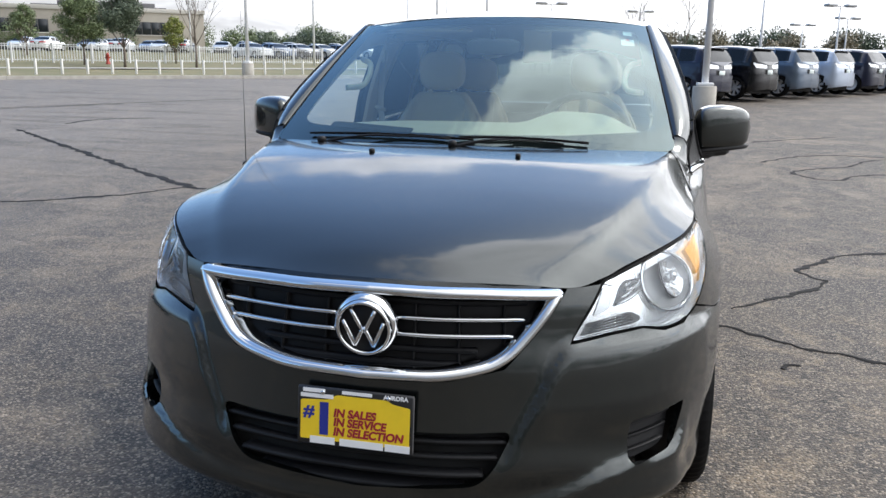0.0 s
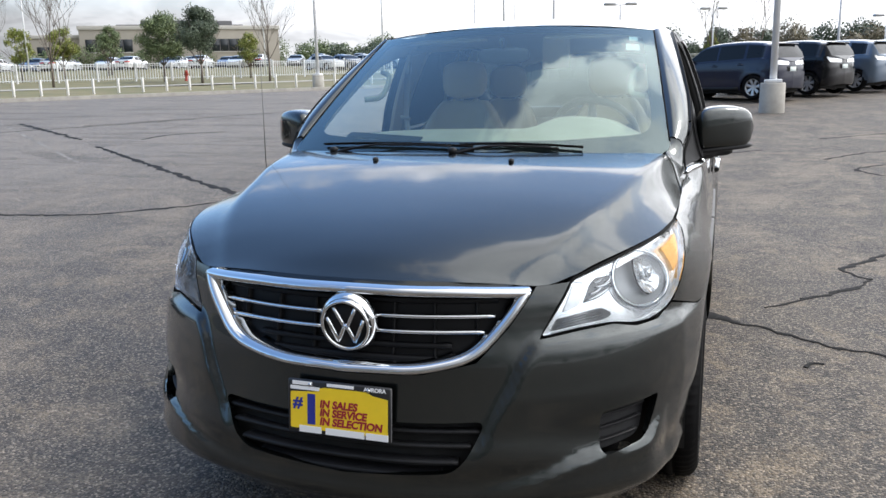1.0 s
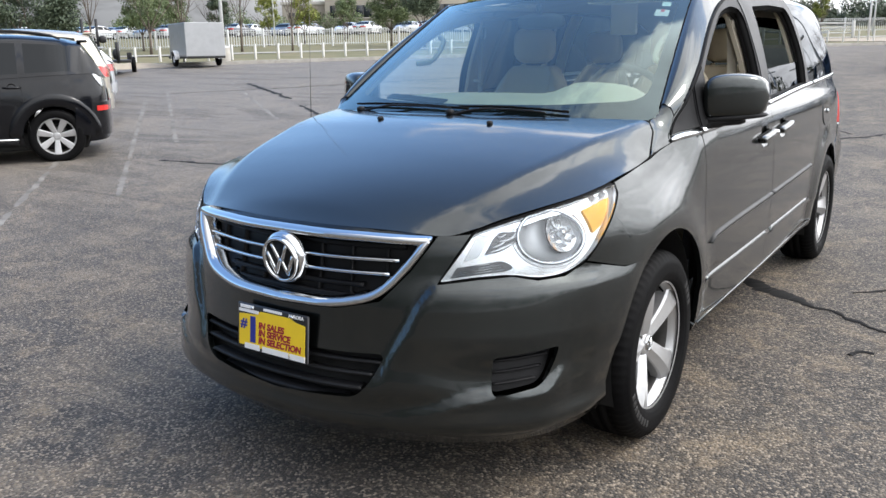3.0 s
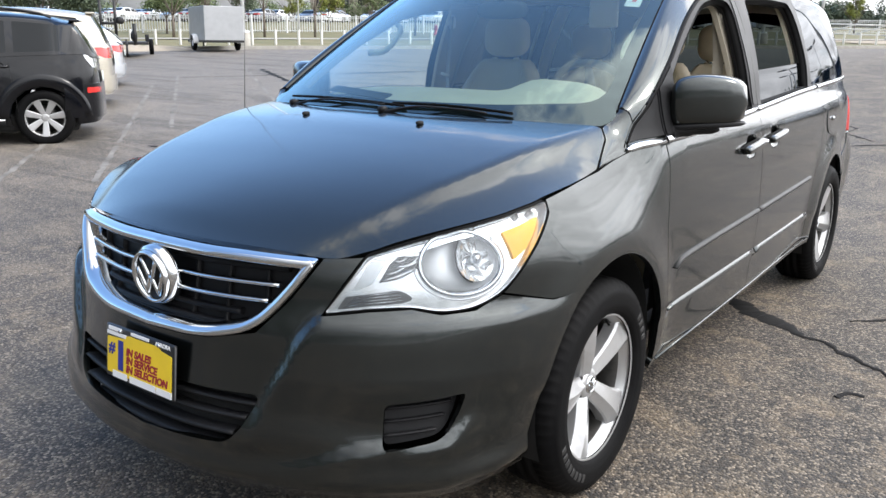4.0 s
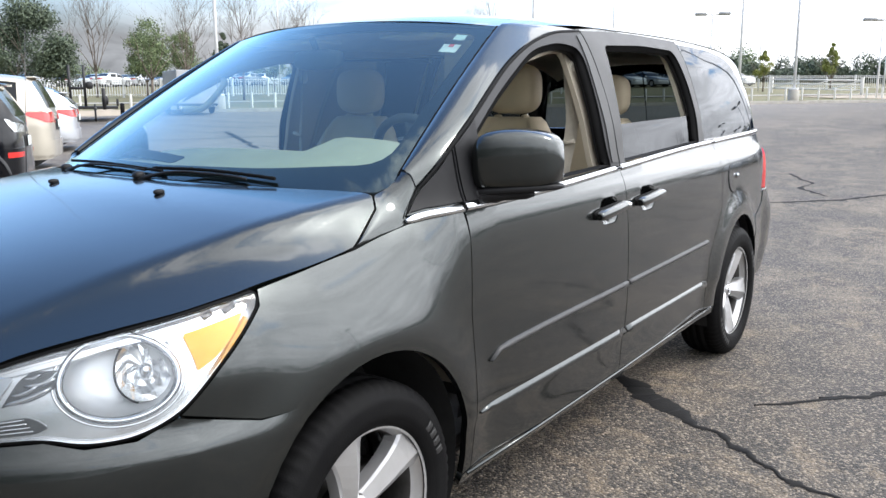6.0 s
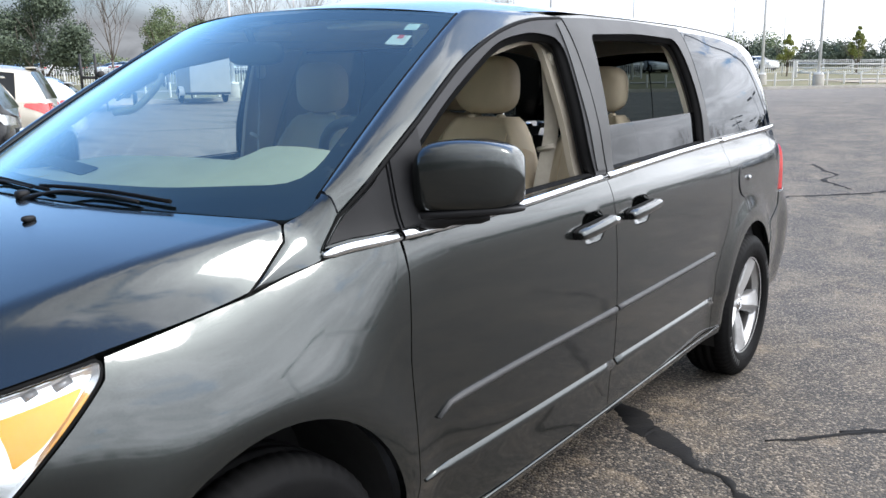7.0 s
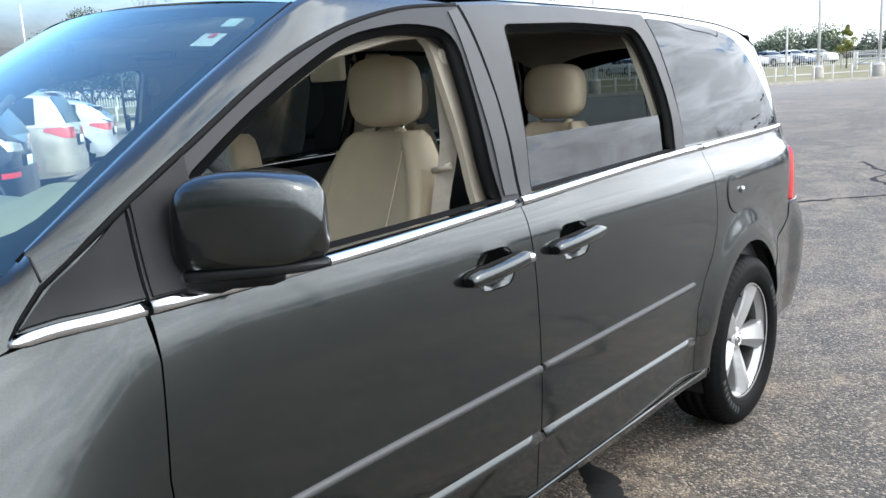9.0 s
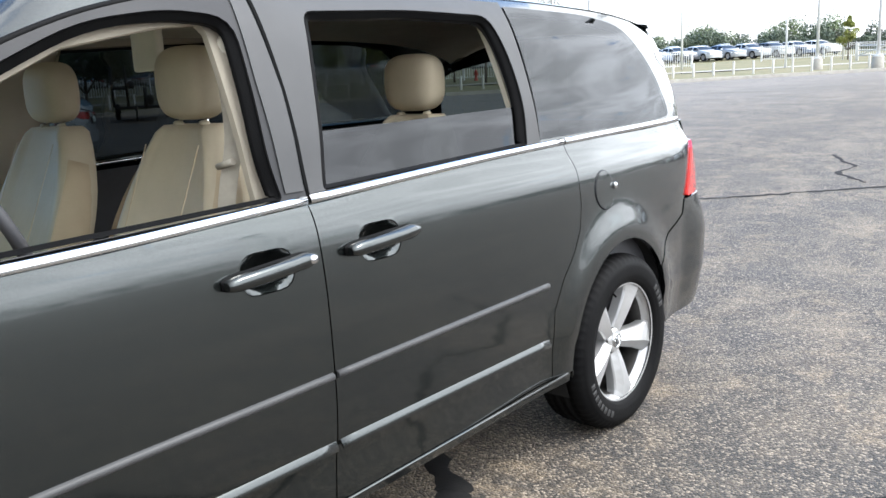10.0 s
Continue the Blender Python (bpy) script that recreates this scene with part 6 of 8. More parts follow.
for s in SIDES:
    for y, turn, grow_by in ((0.0, 0.57, 1.008), (3.072, 1.10, 1.018)):
        m = Matrix.Translation((s * 0.837, y, 0.347)) @ Matrix.Diagonal((1, grow_by, grow_by, 1)) @ (Matrix.Rotation(math.pi, 4, "Z") if s < 0 else Matrix.Identity(4))
        build_wheel(van, m, turn, s > 0)

# the dealer's plate
def text_part(words, size, place, material, owner, shear=0.0, bold=0.0, width=1.0):
    cu = bpy.data.curves.new("lettering", "FONT")
    cu.body, cu.size, cu.extrude, cu.shear, cu.offset = words, size, 0.0006, shear, bold
    cu.align_x = "LEFT"
    tmp = bpy.data.objects.new("lettering", cu)
    me = bpy.data.meshes.new_from_object(tmp)
    bpy.data.objects.remove(tmp)
    bpy.data.curves.remove(cu)
    me.transform(place @ Matrix.Diagonal((width, 1, 1, 1)))
    me.materials.append(M[material])
    ob = new("lettering", me)
    ob.parent = owner
    return ob


plate_m = Matrix.Translation((-0.006, -1.014, 0.528)) @ Matrix.Rotation(radians(84), 4, "X")
bm = box((-0.158, -0.079, -0.012), (0.158, 0.079, 0.0), 0.006)
bm.transform(plate_m)
plate = part("dealer_plate", bm, "plate_black", bumper, "yellow dealer plate in a black frame")
bm = patch(rounded([(-0.148, -0.064, 0.004), (0.148, -0.064, 0.004), (0.148, 0.045, 0.004), (0.10, 0.052, 0.01), (0.085, 0.061, 0.01), (-0.055, 0.061, 0.01), (-0.075, 0.047, 0.01), (-0.148, 0.042, 0.004)], 0.004), lambda a, b: Vector((a, b, 0.002)), 0.05, (), 0, 0.002)
bm.transform(plate_m)
part("plate_sheet", bm, "plate_yellow", plate, "yellow printed sheet")
L = lambda x, y: plate_m @ Matrix.Translation((x, y, 0.0028))
text_part("#", 0.046, L(-0.141, -0.003), "ink_blue", plate, 0.1, 0.0014)
text_part("1", 0.112, L(-0.114, -0.043), "ink_blue", plate, 0.0, 0.0062, 1.0)
text_part("IN SALES", 0.0300, L(-0.061, 0.004), "ink_red", plate, 0.15, 0.0012, 1.00)
text_part("IN SERVICE", 0.0300, L(-0.061, -0.021), "ink_red", plate, 0.15, 0.0012, 0.98)
text_part("IN SELECTION", 0.0300, L(-0.061, -0.047), "ink_red", plate, 0.15, 0.0012, 1.00)
text_part("AURORA", 0.0155, L(0.076, 0.064), "ink_white", plate, 0.0, 0.0005, 1.05)
for x0, x1, y0, y1 in ((-0.142, -0.085, 0.064, 0.074), (-0.148, -0.062, 0.050, 0.060), (-0.038, 0.044, 0.066, 0.074), (-0.122, -0.056, -0.074, -0.055), (-0.042, 0.078, -0.074, -0.055), (0.083, 0.150, -0.074, -0.055)):
    bm = box((x0, y0, 0.0), (x1, y1, 0.0034))
    bm.transform(plate_m)
    part("lettering_bar", bm, "ink_white", plate, "white bar of print")
for x in (-0.09, 0.09):
    bm = blob((x, 0.066, 0.003), (0.012, 0.012, 0.008), 2.2, 8, 10)
    bm.transform(plate_m)
    part("screw", bm, "chrome", plate)

# ---- the cabin ----
def seat_half(t, wide):
    """Half the back's width: fullest above the waist, drawn in to round shoulders."""
    k = max(0.0, (t - 0.60) / 0.40)
    return wide / 2 * (0.90 + 0.12 * math.sin(math.pi * min(1, t * 1.2))) * (1 - 0.40 * k ** 2.4)


def seat(x, y, z, owner, wide=0.50, back_high=0.66, armrest=False, name="front_seat"):
    """Cushion, bolstered back, headrest on two posts."""
    def at(bm):
        bm.transform(Matrix.Translation((x, y, z)))
        return bm
    rows = []
    for k in range(15):
        t = k / 14
        h = back_high * t
        w = seat_half(t, wide)
        lean = 0.24 * t + 0.02 * math.sin(math.pi * t)
        deep = 0.075 * (1 - 0.35 * t)
        row = []
        for j in range(25):
            s = -1 + 2 * j / 24
            side = math.exp(-((abs(s) - 0.86) / 0.16) ** 2)
            row.append((s * w, lean - deep - 0.040 * side * (1 - 0.5 * t) + 0.014 * math.cos(s * 3.1) * (abs(s) < 0.6) + 0.05 * max(0, abs(s) - 0.93) * 14 * 0.1, h))
        for j in range(25):
            s = 1 - 2 * j / 24
            row.append((s * w * 0.98, lean + deep * (1 - 0.25 * s * s), h))
        rows.append(row)
    top = [(px * 0.86, py * 0.7 + 0.072, pz + 0.020) for px, py, pz in rows[-1]]
    rows.append(top)
    bm = loft(rows, closed=True)
    bm.verts.ensure_lookup_table()
    n = len(rows[0])
    bm.faces.new([bm.verts[len(rows) * n - n + k] for k in range(n)])
    bmesh.ops.recalc_face_normals(bm, faces=bm.faces)
    s = part(name, at(bm), "leather", owner, "beige leather seat with tan side bolsters")
    part("cushion", at(blob((0, -0.27, -0.03), (wide, 0.54, 0.17), 4.0)), "leather", s)
    part("seat_base", at(box((-wide * 0.42, -0.45, -0.32), (wide * 0.42, 0.10, -0.10), 0.03)), "cabin_dark", s)
    for e in (-1, 1):
        steps = [0.02 + 0.082 * k for k in range(11)]
        line = [(e * (seat_half(t, wide) - 0.006), 0.24 * t - 0.005, 0.01 + back_high * t) for t in steps]
        part("side_bolster", at(sweep(line, [(e, 0, 0)] * 11, [0.030 + 0.034 * math.sin(math.pi * min(1, 0.18 + 0.9 * t)) for t in steps], 0.012)), "leather_side", s, "tan leather side panel")
        seam = [(e * wide * 0.27, -0.105 + 0.235 * t + 0.018, 0.06 + back_high * 0.86 * t) for t in [k / 10 for k in range(11)]]
        part("seam", at(sweep(seam, [(0, -1, 0.3)] * 11, 0.0025, 0.002)), "leather_side", s)
        part("headrest_post", at(tube([(e * 0.066, 0.215, back_high - 0.03), (e * 0.066, 0.232, back_high + 0.06)], 0.0065, 8)), "chrome", s)
        part("post_collar", at(blob((e * 0.066, 0.218, back_high + 0.020), (0.035, 0.03, 0.024), 2.5, 8, 10)), "leather", s)
    part("headrest", at(blob((0, 0.228, back_high + 0.135), (0.250, 0.125, 0.205), 3.2, 18, 28)), "leather", s, "padded beige headrest")
    return s


seat(0.41, 1.325, 0.635, van)
seat(-0.405, 1.295, 0.632, van, 0.53)
seat(0.40, 2.26, 0.61, van, 0.46, 0.66, name="second_row_seat")
seat(-0.40, 2.26, 0.61, van, 0.46, 0.66, name="second_row_seat")

# dashboard
rows = []
for k in range(33):
    x = -0.80 + 1.6 * k / 32
    hump = 0.058 * math.exp(-((x - 0.42) / 0.19) ** 4)
    bow = 0.17 * (x / 0.8) ** 2
    fall = 0.05 * (abs(x) / 0.8) ** 3
    rows.append([(x, 0.11 + bow, 1.118), (x, 0.26 + bow * 0.8, 1.160), (x, 0.46 + bow * 0.4, 1.198 + hump * 0.45 - fall), (x, 0.58 + bow * 0.2, 1.215 + hump - fall), (x, 0.67, 1.208 + hump - fall), (x, 0.705, 1.17 + hump * 0.6 - fall), (x, 0.69, 1.05), (x, 0.66, 0.72), (x, 0.60, 0.50)])
dash = part("dashboard", loft(rows), "cabin", van, "beige dashboard with an instrument hood")
part("instrument_panel", box((0.26, 0.69, 1.06), (0.56, 0.718, 1.20), 0.02), "cabin_dark", dash)
part("centre_stack", box((-0.15, 0.68, 0.62), (0.15, 0.735, 1.12), 0.03), "cabin_dark", dash, "charcoal centre stack")
part("top_vent", patch(rounded([(-0.62, 0.40), (-0.25, 0.34), (-0.25, 0.40), (-0.62, 0.46)], 0.01), lambda a, b: Vector((a, b, 1.150 + 0.30 * (b - 0.26))), 0.05, (), 0, 0.003), "cabin_dark", dash)
ring = []
tilt = Matrix.Translation((0.41, 0.93, 1.15)) @ Matrix.Rotation(radians(-62), 4, "X")
wheel_bm = tube([tilt @ Vector((0.20 * math.cos(2 * math.pi * k / 40), 0.20 * math.sin(2 * math.pi * k / 40), 0)) for k in range(40)], 0.0165, 10, closed=True)
steering = part("steering_wheel", wheel_bm, "cabin_dark", van, "charcoal steering wheel")
for a in (200, 340, 270):
    part("spoke", tube([tilt @ Vector((0.05 * math.cos(radians(a)), 0.05 * math.sin(radians(a)), -0.02)), tilt @ Vector((0.19 * math.cos(radians(a)), 0.19 * math.sin(radians(a)), 0))], [0.028, 0.015], 8), "cabin_dark", steering)
hubcap = blob((0, 0, -0.01), (0.17, 0.15, 0.06), 2.6, 12, 20)
hubcap.transform(tilt)
part("airbag_cover", hubcap, "cabin", steering)
part("steering_column", tube([(0.41, 0.70, 1.01), (0.41, 0.90, 1.12)], 0.045, 12), "cabin_dark", steering)

# linings
def liner_rows():
    rows = []
    for row in roof_rows()[1:]:
        rows.append([(x * 0.965, y + 0.02, z - 0.045) for x, y, z in row])
    return rows


part("headliner", loft(liner_rows(), flip=True), "cabin", van, "pale headliner")
flank_part("door_lining", [(0.47, 1.075), (1.5, 1.10), (1.5, 0.45), (0.47, 0.45)], "cabin_dark", van, 0.06, (), 0, 0.0, -0.075)
flank_part("rear_lining", [(1.58, 1.10), (2.7, 1.14), (3.9, 1.16), (3.9, 0.45), (1.58, 0.45)], "cabin_dark", van, 0.07, (), 0, 0.0, -0.075)
flank_part("arm_rest", [(0.70, 0.98), (1.45, 1.00), (1.45, 0.90), (0.70, 0.88)], "cabin", van, 0.05, (), 0, 0.04, -0.05)
post_line = [(1.430, 1.09), (1.60, 1.11), (1.66, 1.40), (1.70, 1.60), (1.385, 1.60), (1.42, 1.545), (1.422, 1.40)]
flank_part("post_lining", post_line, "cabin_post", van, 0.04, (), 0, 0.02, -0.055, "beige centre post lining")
flank_part("rear_post_lining", [(2.56, 1.14), (2.68, 1.14), (2.68, 1.62), (2.54, 1.62)], "cabin", van, 0.05, (), 0, 0.02, -0.055, "beige rear post lining")
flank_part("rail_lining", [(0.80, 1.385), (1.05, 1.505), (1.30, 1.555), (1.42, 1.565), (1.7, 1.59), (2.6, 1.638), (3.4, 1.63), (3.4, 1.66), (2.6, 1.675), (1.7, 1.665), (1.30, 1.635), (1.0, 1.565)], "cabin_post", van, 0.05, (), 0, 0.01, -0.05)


def pillar_lining():
    rows = []
    for k in range(16):
        t = 0.02 + 0.98 * k / 15
        a = screen(0.955, t) + Vector((0, 0.03, -0.02))
        y = table_e2(t)
        b = flank(y[0] + 0.03, y[1] - 0.03, -0.05)
        rows.append([a, a.lerp(b, 0.5) + Vector((-0.02, 0.02, -0.01)), b])
    return loft(rows)


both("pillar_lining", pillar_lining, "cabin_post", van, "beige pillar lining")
part("cabin_floor", box((-0.80, 0.3, 0.30), (0.80, 3.9, 0.34), 0.01), "cabin_dark", van)
part("bulkhead", box((-0.74, 3.80, 0.34), (0.74, 3.84, 1.10), 0.01), "cabin_dark", van)
for s in SIDES:
    line = smooth([(s * 0.715, 1.455, 1.53), (s * 0.735, 1.455, 1.30), (s * 0.72, 1.43, 1.14), (s * 0.67, 1.40, 0.80)], 5)
    belt = part("seat_belt", sweep(line, [(s * 0.5, -0.85, 0)] * len(line), 0.024, 0.003, bow=4), "belt", van, "grey seat belt on the centre post")
    part("belt_guide", blob((s * 0.72, 1.465, 1.50), (0.03, 0.05, 0.07), 3, 8, 10), "cabin", belt)
    buckle = [(s * 0.70, 1.425, 1.215), (s * 0.76, 1.430, 1.23)]
    part("belt_clip", tube(buckle, 0.009, 8), "belt", belt)
for s in SIDES:
    loop = smooth([(s * 0.665, 0.72, 1.345), (s * 0.60, 0.76, 1.355), (s * 0.585, 0.82, 1.405), (s * 0.60, 0.88, 1.455), (s * 0.65, 0.92, 1.475)], 5)
    part("grab_handle", tube(loop, 0.013, 8), "cabin", van, "beige grab handle")
mirror_in = part("rear_view_mirror", blob((0.0, 0.83, 1.535), (0.25, 0.05, 0.075), 3.2, 10, 20), "cabin_dark", van, "inside mirror")
part("mirror_stem", tube([(0, 0.83, 1.55), (0, 0.80, 1.61)], 0.012, 8), "cabin_dark", mirror_in)
part("overhead_screen", box((0.02, 1.60, 1.475), (0.17, 1.63, 1.645), 0.008), "cabin", van, "pale fold-down panel under the roof")
for x in (-0.36, 0.36):
    part("sun_visor", box((x - 0.20, 0.99, 1.612), (x + 0.20, 1.14, 1.628), 0.006), "cabin", van)

# the passenger's front corner stands a little wider than the driver's
for ob in van.children_recursive:
    chain = [ob.name] + ([ob.parent.name] if ob.parent else []) + ([ob.parent.parent.name] if ob.parent and ob.parent.parent else [])
    if ob.type != "MESH" or any(n.startswith("wheel") and not n.startswith("wheel_well") for n in chain):
        continue
    for v in ob.data.vertices:
        if v.co.x < -0.05 and v.co.y < -0.15:
            a = min(1.0, (-0.05 - v.co.x) / 0.45)
            b = min(1.0, (-0.15 - v.co.y) / 0.45)
            v.co.x -= 0.042 * a * a * (3 - 2 * a) * b * b * (3 - 2 * b)

# ---- other parked cars ----
KINDS = {
    "suv": dict(L=4.28, W=1.80, H=1.66, fo=0.93, wb=2.67, edge=[(0, 0.50), (0.10, 0.56), (0.27, 0.625), (0.60, 0.650), (0.97, 0.685), (1, 0.63)], top=[(0, 0.50), (0.05, 0.575), (0.27, 0.668), (0.30, 0.682), (0.44, 0.95), (0.52, 0.985), (0.70, 1.0), (0.88, 0.965), (0.935, 0.93), (0.985, 0.70), (1, 0.63)], wins=[(0.34, 0.545), (0.56, 0.755), (0.775, 0.90)], shield=(0.30, 0.44), back=(0.935, 0.985)),
    "minivan": dict(L=5.08, W=1.96, H=1.75, fo=0.97, wb=3.03, edge=[(0, 0.46), (0.10, 0.53), (0.22, 0.585), (0.60, 0.60), (0.97, 0.63), (1, 0.58)], top=[(0, 0.46), (0.05, 0.52), (0.20, 0.62), (0.22, 0.63), (0.40, 0.94), (0.50, 0.985), (0.70, 1.0), (0.90, 0.965), (0.945, 0.93), (0.985, 0.66), (1, 0.58)], wins=[(0.30, 0.48), (0.50, 0.70), (0.72, 0.90)], shield=(0.22, 0.40), back=(0.945, 0.985)),
    "hatchback": dict(L=4.20, W=1.76, H=1.52, fo=0.88, wb=2.60, edge=[(0, 0.46), (0.10, 0.55), (0.25, 0.62), (0.60, 0.64), (0.97, 0.68), (1, 0.62)], top=[(0, 0.46), (0.05, 0.54), (0.22, 0.66), (0.25, 0.675), (0.42, 0.95), (0.52, 1.0), (0.70, 0.99), (0.86, 0.94), (0.90, 0.90), (0.985, 0.70), (1, 0.62)], wins=[(0.33, 0.52), (0.54, 0.72), (0.74, 0.85)], shield=(0.25, 0.42), back=(0.90, 0.985)),
    "saloon": dict(L=4.75, W=1.80, H=1.45, fo=0.95, wb=2.75, edge=[(0, 0.46), (0.10, 0.56), (0.27, 0.64), (0.60, 0.66), (0.97, 0.68), (1, 0.60)], top=[(0, 0.46), (0.05, 0.55), (0.26, 0.68), (0.29, 0.695), (0.43, 0.95), (0.52, 1.0), (0.64, 0.985), (0.70, 0.95), (0.83, 0.74), (0.97, 0.71), (1, 0.60)], wins=[(0.34, 0.50), (0.52, 0.69)], shield=(0.29, 0.43), back=(0.70, 0.83)),
}


def parked_car(name, label, category, kind, paint, m, group="", detail=True, tail="red_lens", rails=False, cladding=False):
    c = KINDS[kind]
    L, W, H, fo, wb = c["L"], c["W"], c["H"], c["fo"], c["wb"]
    n, r, hw = -fo, L - fo, W / 2
    zr = 0.345
    skin = Shell(
        [(0, n), (0.35 * hw, n + 0.012), (0.66 * hw, n + 0.09), (0.86 * hw, n + 0.24), (0.96 * hw, n + 0.52), (hw, n + 0.95), (hw, (n + r) / 2), (0.985 * hw, r - 0.80), (0.95 * hw, r - 0.36), (0.86 * hw, r - 0.12), (0.6 * hw, r - 0.03), (0, r)],
        [(0.10 * H, -0.06), (0.17 * H, -0.012), (0.30 * H, 0.0), (0.47 * H, -0.002), (0.60 * H, -0.022), (0.70 * H, -0.055)],
        [(0.10 * H, -0.06), (0.20 * H, 0.0), (0.33 * H, 0.012), (0.44 * H, -0.015), (0.55 * H, -0.07)],
        [(0.0, zr, 0.40, 0.016), (wb, zr, 0.40, 0.016)])
    edge = table([(n + L * a, H * b) for a, b in c["edge"]])
    top = table([(n + L * a, H * b) for a, b in c["top"]])
    owner = thing(name, label, category, m, group)
    step = 0.05 if detail else 0.12
    us = [skin.end * k / 48 for k in range(49)]
    low = 0.155 * H

    def skin_y(u):
        return float(np.interp(u, skin.at, skin.ys))

    lower = [(u, edge(skin_y(u)) - 0.004) for u in us]
    under = [(skin.end, low + 0.06)]
    for cy in (wb, 0.0):
        under += [(skin.u(a), b) for a, b in [(cy + 0.40, low)] + arc(cy, zr, 0.395, -20, 200, 14 if detail else 8) + [(cy - 0.40, low)]]
    under += [(0, low + 0.05)]
    outline = lower + under
    holes = ()
    bm = patch(outline, skin, step, holes, 0, 0.0)
    join(bm, mirrored(patch(outline, skin, step, holes, 0, 0.0)))
    part("body", bm, paint, owner)
    # roof, bonnet and windows
    marks = {n + 0.002, r - 0.002}
    for a, b in c["wins"] + [c["shield"], c["back"]]:
        marks |= {n + L * a, n + L * b}
    marks |= {n + L * k / 30 for k in range(1, 30)}
    ys = sorted(marks)
    rows = []
    for y in ys:
        u = skin.u(y)
        w = skin(u, edge(y)).x
        e, t = edge(y), max(top(y), edge(y) + 0.004)
        k = min(1.0, (t - e) / 0.55)
        prof = [(w, e), (w - 0.018 * k, e + 0.05 * k), (w - 0.15 * k, t - 0.115 * k), (w - 0.185 * k, t - 0.065 * k), (w * 0.72 - 0.12 * k, t - 0.018 * k), (w * 0.38, t - 0.003), (0, t)]
        rows.append([(x, y, z) for x, z in prof] + [(-x, y, z) for x, z in prof[-2::-1]])
    groups = {"top": [], "shield": [], "back": []}
    for i in range(len(ys) - 1):
        mid = (ys[i] + ys[i + 1]) / 2
        f = (mid - n) / L
        for j in range(12):
            band = min(j, 11 - j)
            key = "top"
            if band == 1:
                for q, (a, b) in enumerate(c["wins"]):
                    if a < f < b:
                        key = ("win", q, j < 6)
            if band >= 3 and c["shield"][0] < f < c["shield"][1]:
                key = "shield"
            if band >= 3 and c["back"][0] < f < c["back"][1]:
                key = "back"
            groups.setdefault(key, []).append((i, j))
    for key, cells in groups.items():
        bm = bmesh.new()
        made = {}
        for i, j in cells:
            quad = []
            for a, b in ((i, j), (i, j + 1), (i + 1, j + 1), (i + 1, j)):
                if (a, b) not in made:
                    made[(a, b)] = bm.verts.new(rows[a][b])
                quad.append(made[(a, b)])
            bm.faces.new(quad).smooth = True
        bmesh.ops.recalc_face_normals(bm, faces=bm.faces)
        if key == "top":
            part("upper_body", bm, paint, owner)
        else:
            part({"shield": "windshield", "back": "rear_window"}.get(key, "side_window"), bm, "car_glass", owner, "dark glass")
    part("underbody", box((-hw * 0.85, n + 0.25, 0.17), (hw * 0.85, r - 0.3, 0.40), 0.04), "liner", owner)
    for s in SIDES:
        for y in (0.0, wb):
            mm = Matrix.Translation((s * (hw - 0.115), y, 0.349)) @ (Matrix.Rotation(math.pi, 4, "Z") if s < 0 else Matrix.Identity(4))
            if detail:
                build_wheel(owner, mm, 0.2 + y, False, 7 if kind == "suv" else 5)
            else:
                bm = lathe([(0.23, 0.09), (0.33, 0.10), (0.349, 0.05), (0.349, -0.05), (0.33, -0.10)], 24)
                bm.transform(mm)
                w = part("wheel", bm, "rubber", owner)
                bm = lathe([(0.0001, 0.07), (0.15, 0.06), (0.235, 0.09)], 20)
                bm.transform(mm)
                part("rim", bm, "alloy", w)
    for s in SIDES:
        zz = 0.555 * H
        line = [(skin.u(r - 0.36), zz - 0.02, 0.02), (skin.u(r - 0.02), zz - 0.03, 0.02), (skin.end * 0.955, zz - 0.02, 0.02), (skin.end * 0.955, zz + 0.075, 0.02), (skin.u(r - 0.30), zz + 0.085, 0.02)]
        if kind in ("minivan", "hatchback"):
            line = [(skin.u(r - 0.40), 0.590 * H, 0.02), (skin.u(r - 0.10), 0.520 * H, 0.03), (skin.end * 0.95, 0.515 * H, 0.02), (skin.end * 0.95, 0.620 * H, 0.02), (skin.u(r - 0.38), 0.622 * H, 0.02)]
        if kind == "suv":
            line = [(skin.u(r - 0.12), 0.640 * H, 0.02), (skin.u(r - 0.07), 0.585 * H, 0.02), (skin.end * 0.972, 0.575 * H, 0.02), (skin.end * 0.972, 0.66 * H, 0.02), (skin.u(r - 0.15), 0.683 * H, 0.015)]
        bm = patch(rounded(line, 0.02), lambda u, z: skin(u, z, 0.010), 0.06, (), 0, 0.02)
        part("tail_light", mirrored(bm) if s < 0 else bm, tail, owner, "tail light")
        zz = 0.42 * H
        line = [(skin.near(0.52 * hw, n + 0.05), zz), (skin.u(n + 0.55), zz + 0.10), (skin.u(n + 0.50), zz + 0.02), (skin.near(0.55 * hw, n + 0.05), zz - 0.07)]
        bm = patch(rounded(line, 0.02), lambda u, z: skin(u, z, 0.008), 0.06, (), 0, 0.02)
        part("headlight", mirrored(bm) if s < 0 else bm, "lamp_trim", owner, "clear headlight")
        bm = blob((s * (hw + 0.08), n + L * 0.345, edge(n + L * 0.345) + 0.07), (0.20, 0.11, 0.15), 3, 8, 14)
        part("side_mirror", bm, paint, owner)
    bm = patch([(skin.end * 0.955, 0.44 * H), (skin.end, 0.44 * H), (skin.end, 0.55 * H), (skin.end * 0.955, 0.55 * H)], lambda u, z: skin(u, z, 0.008), 0.1, (), 0, 0.01)
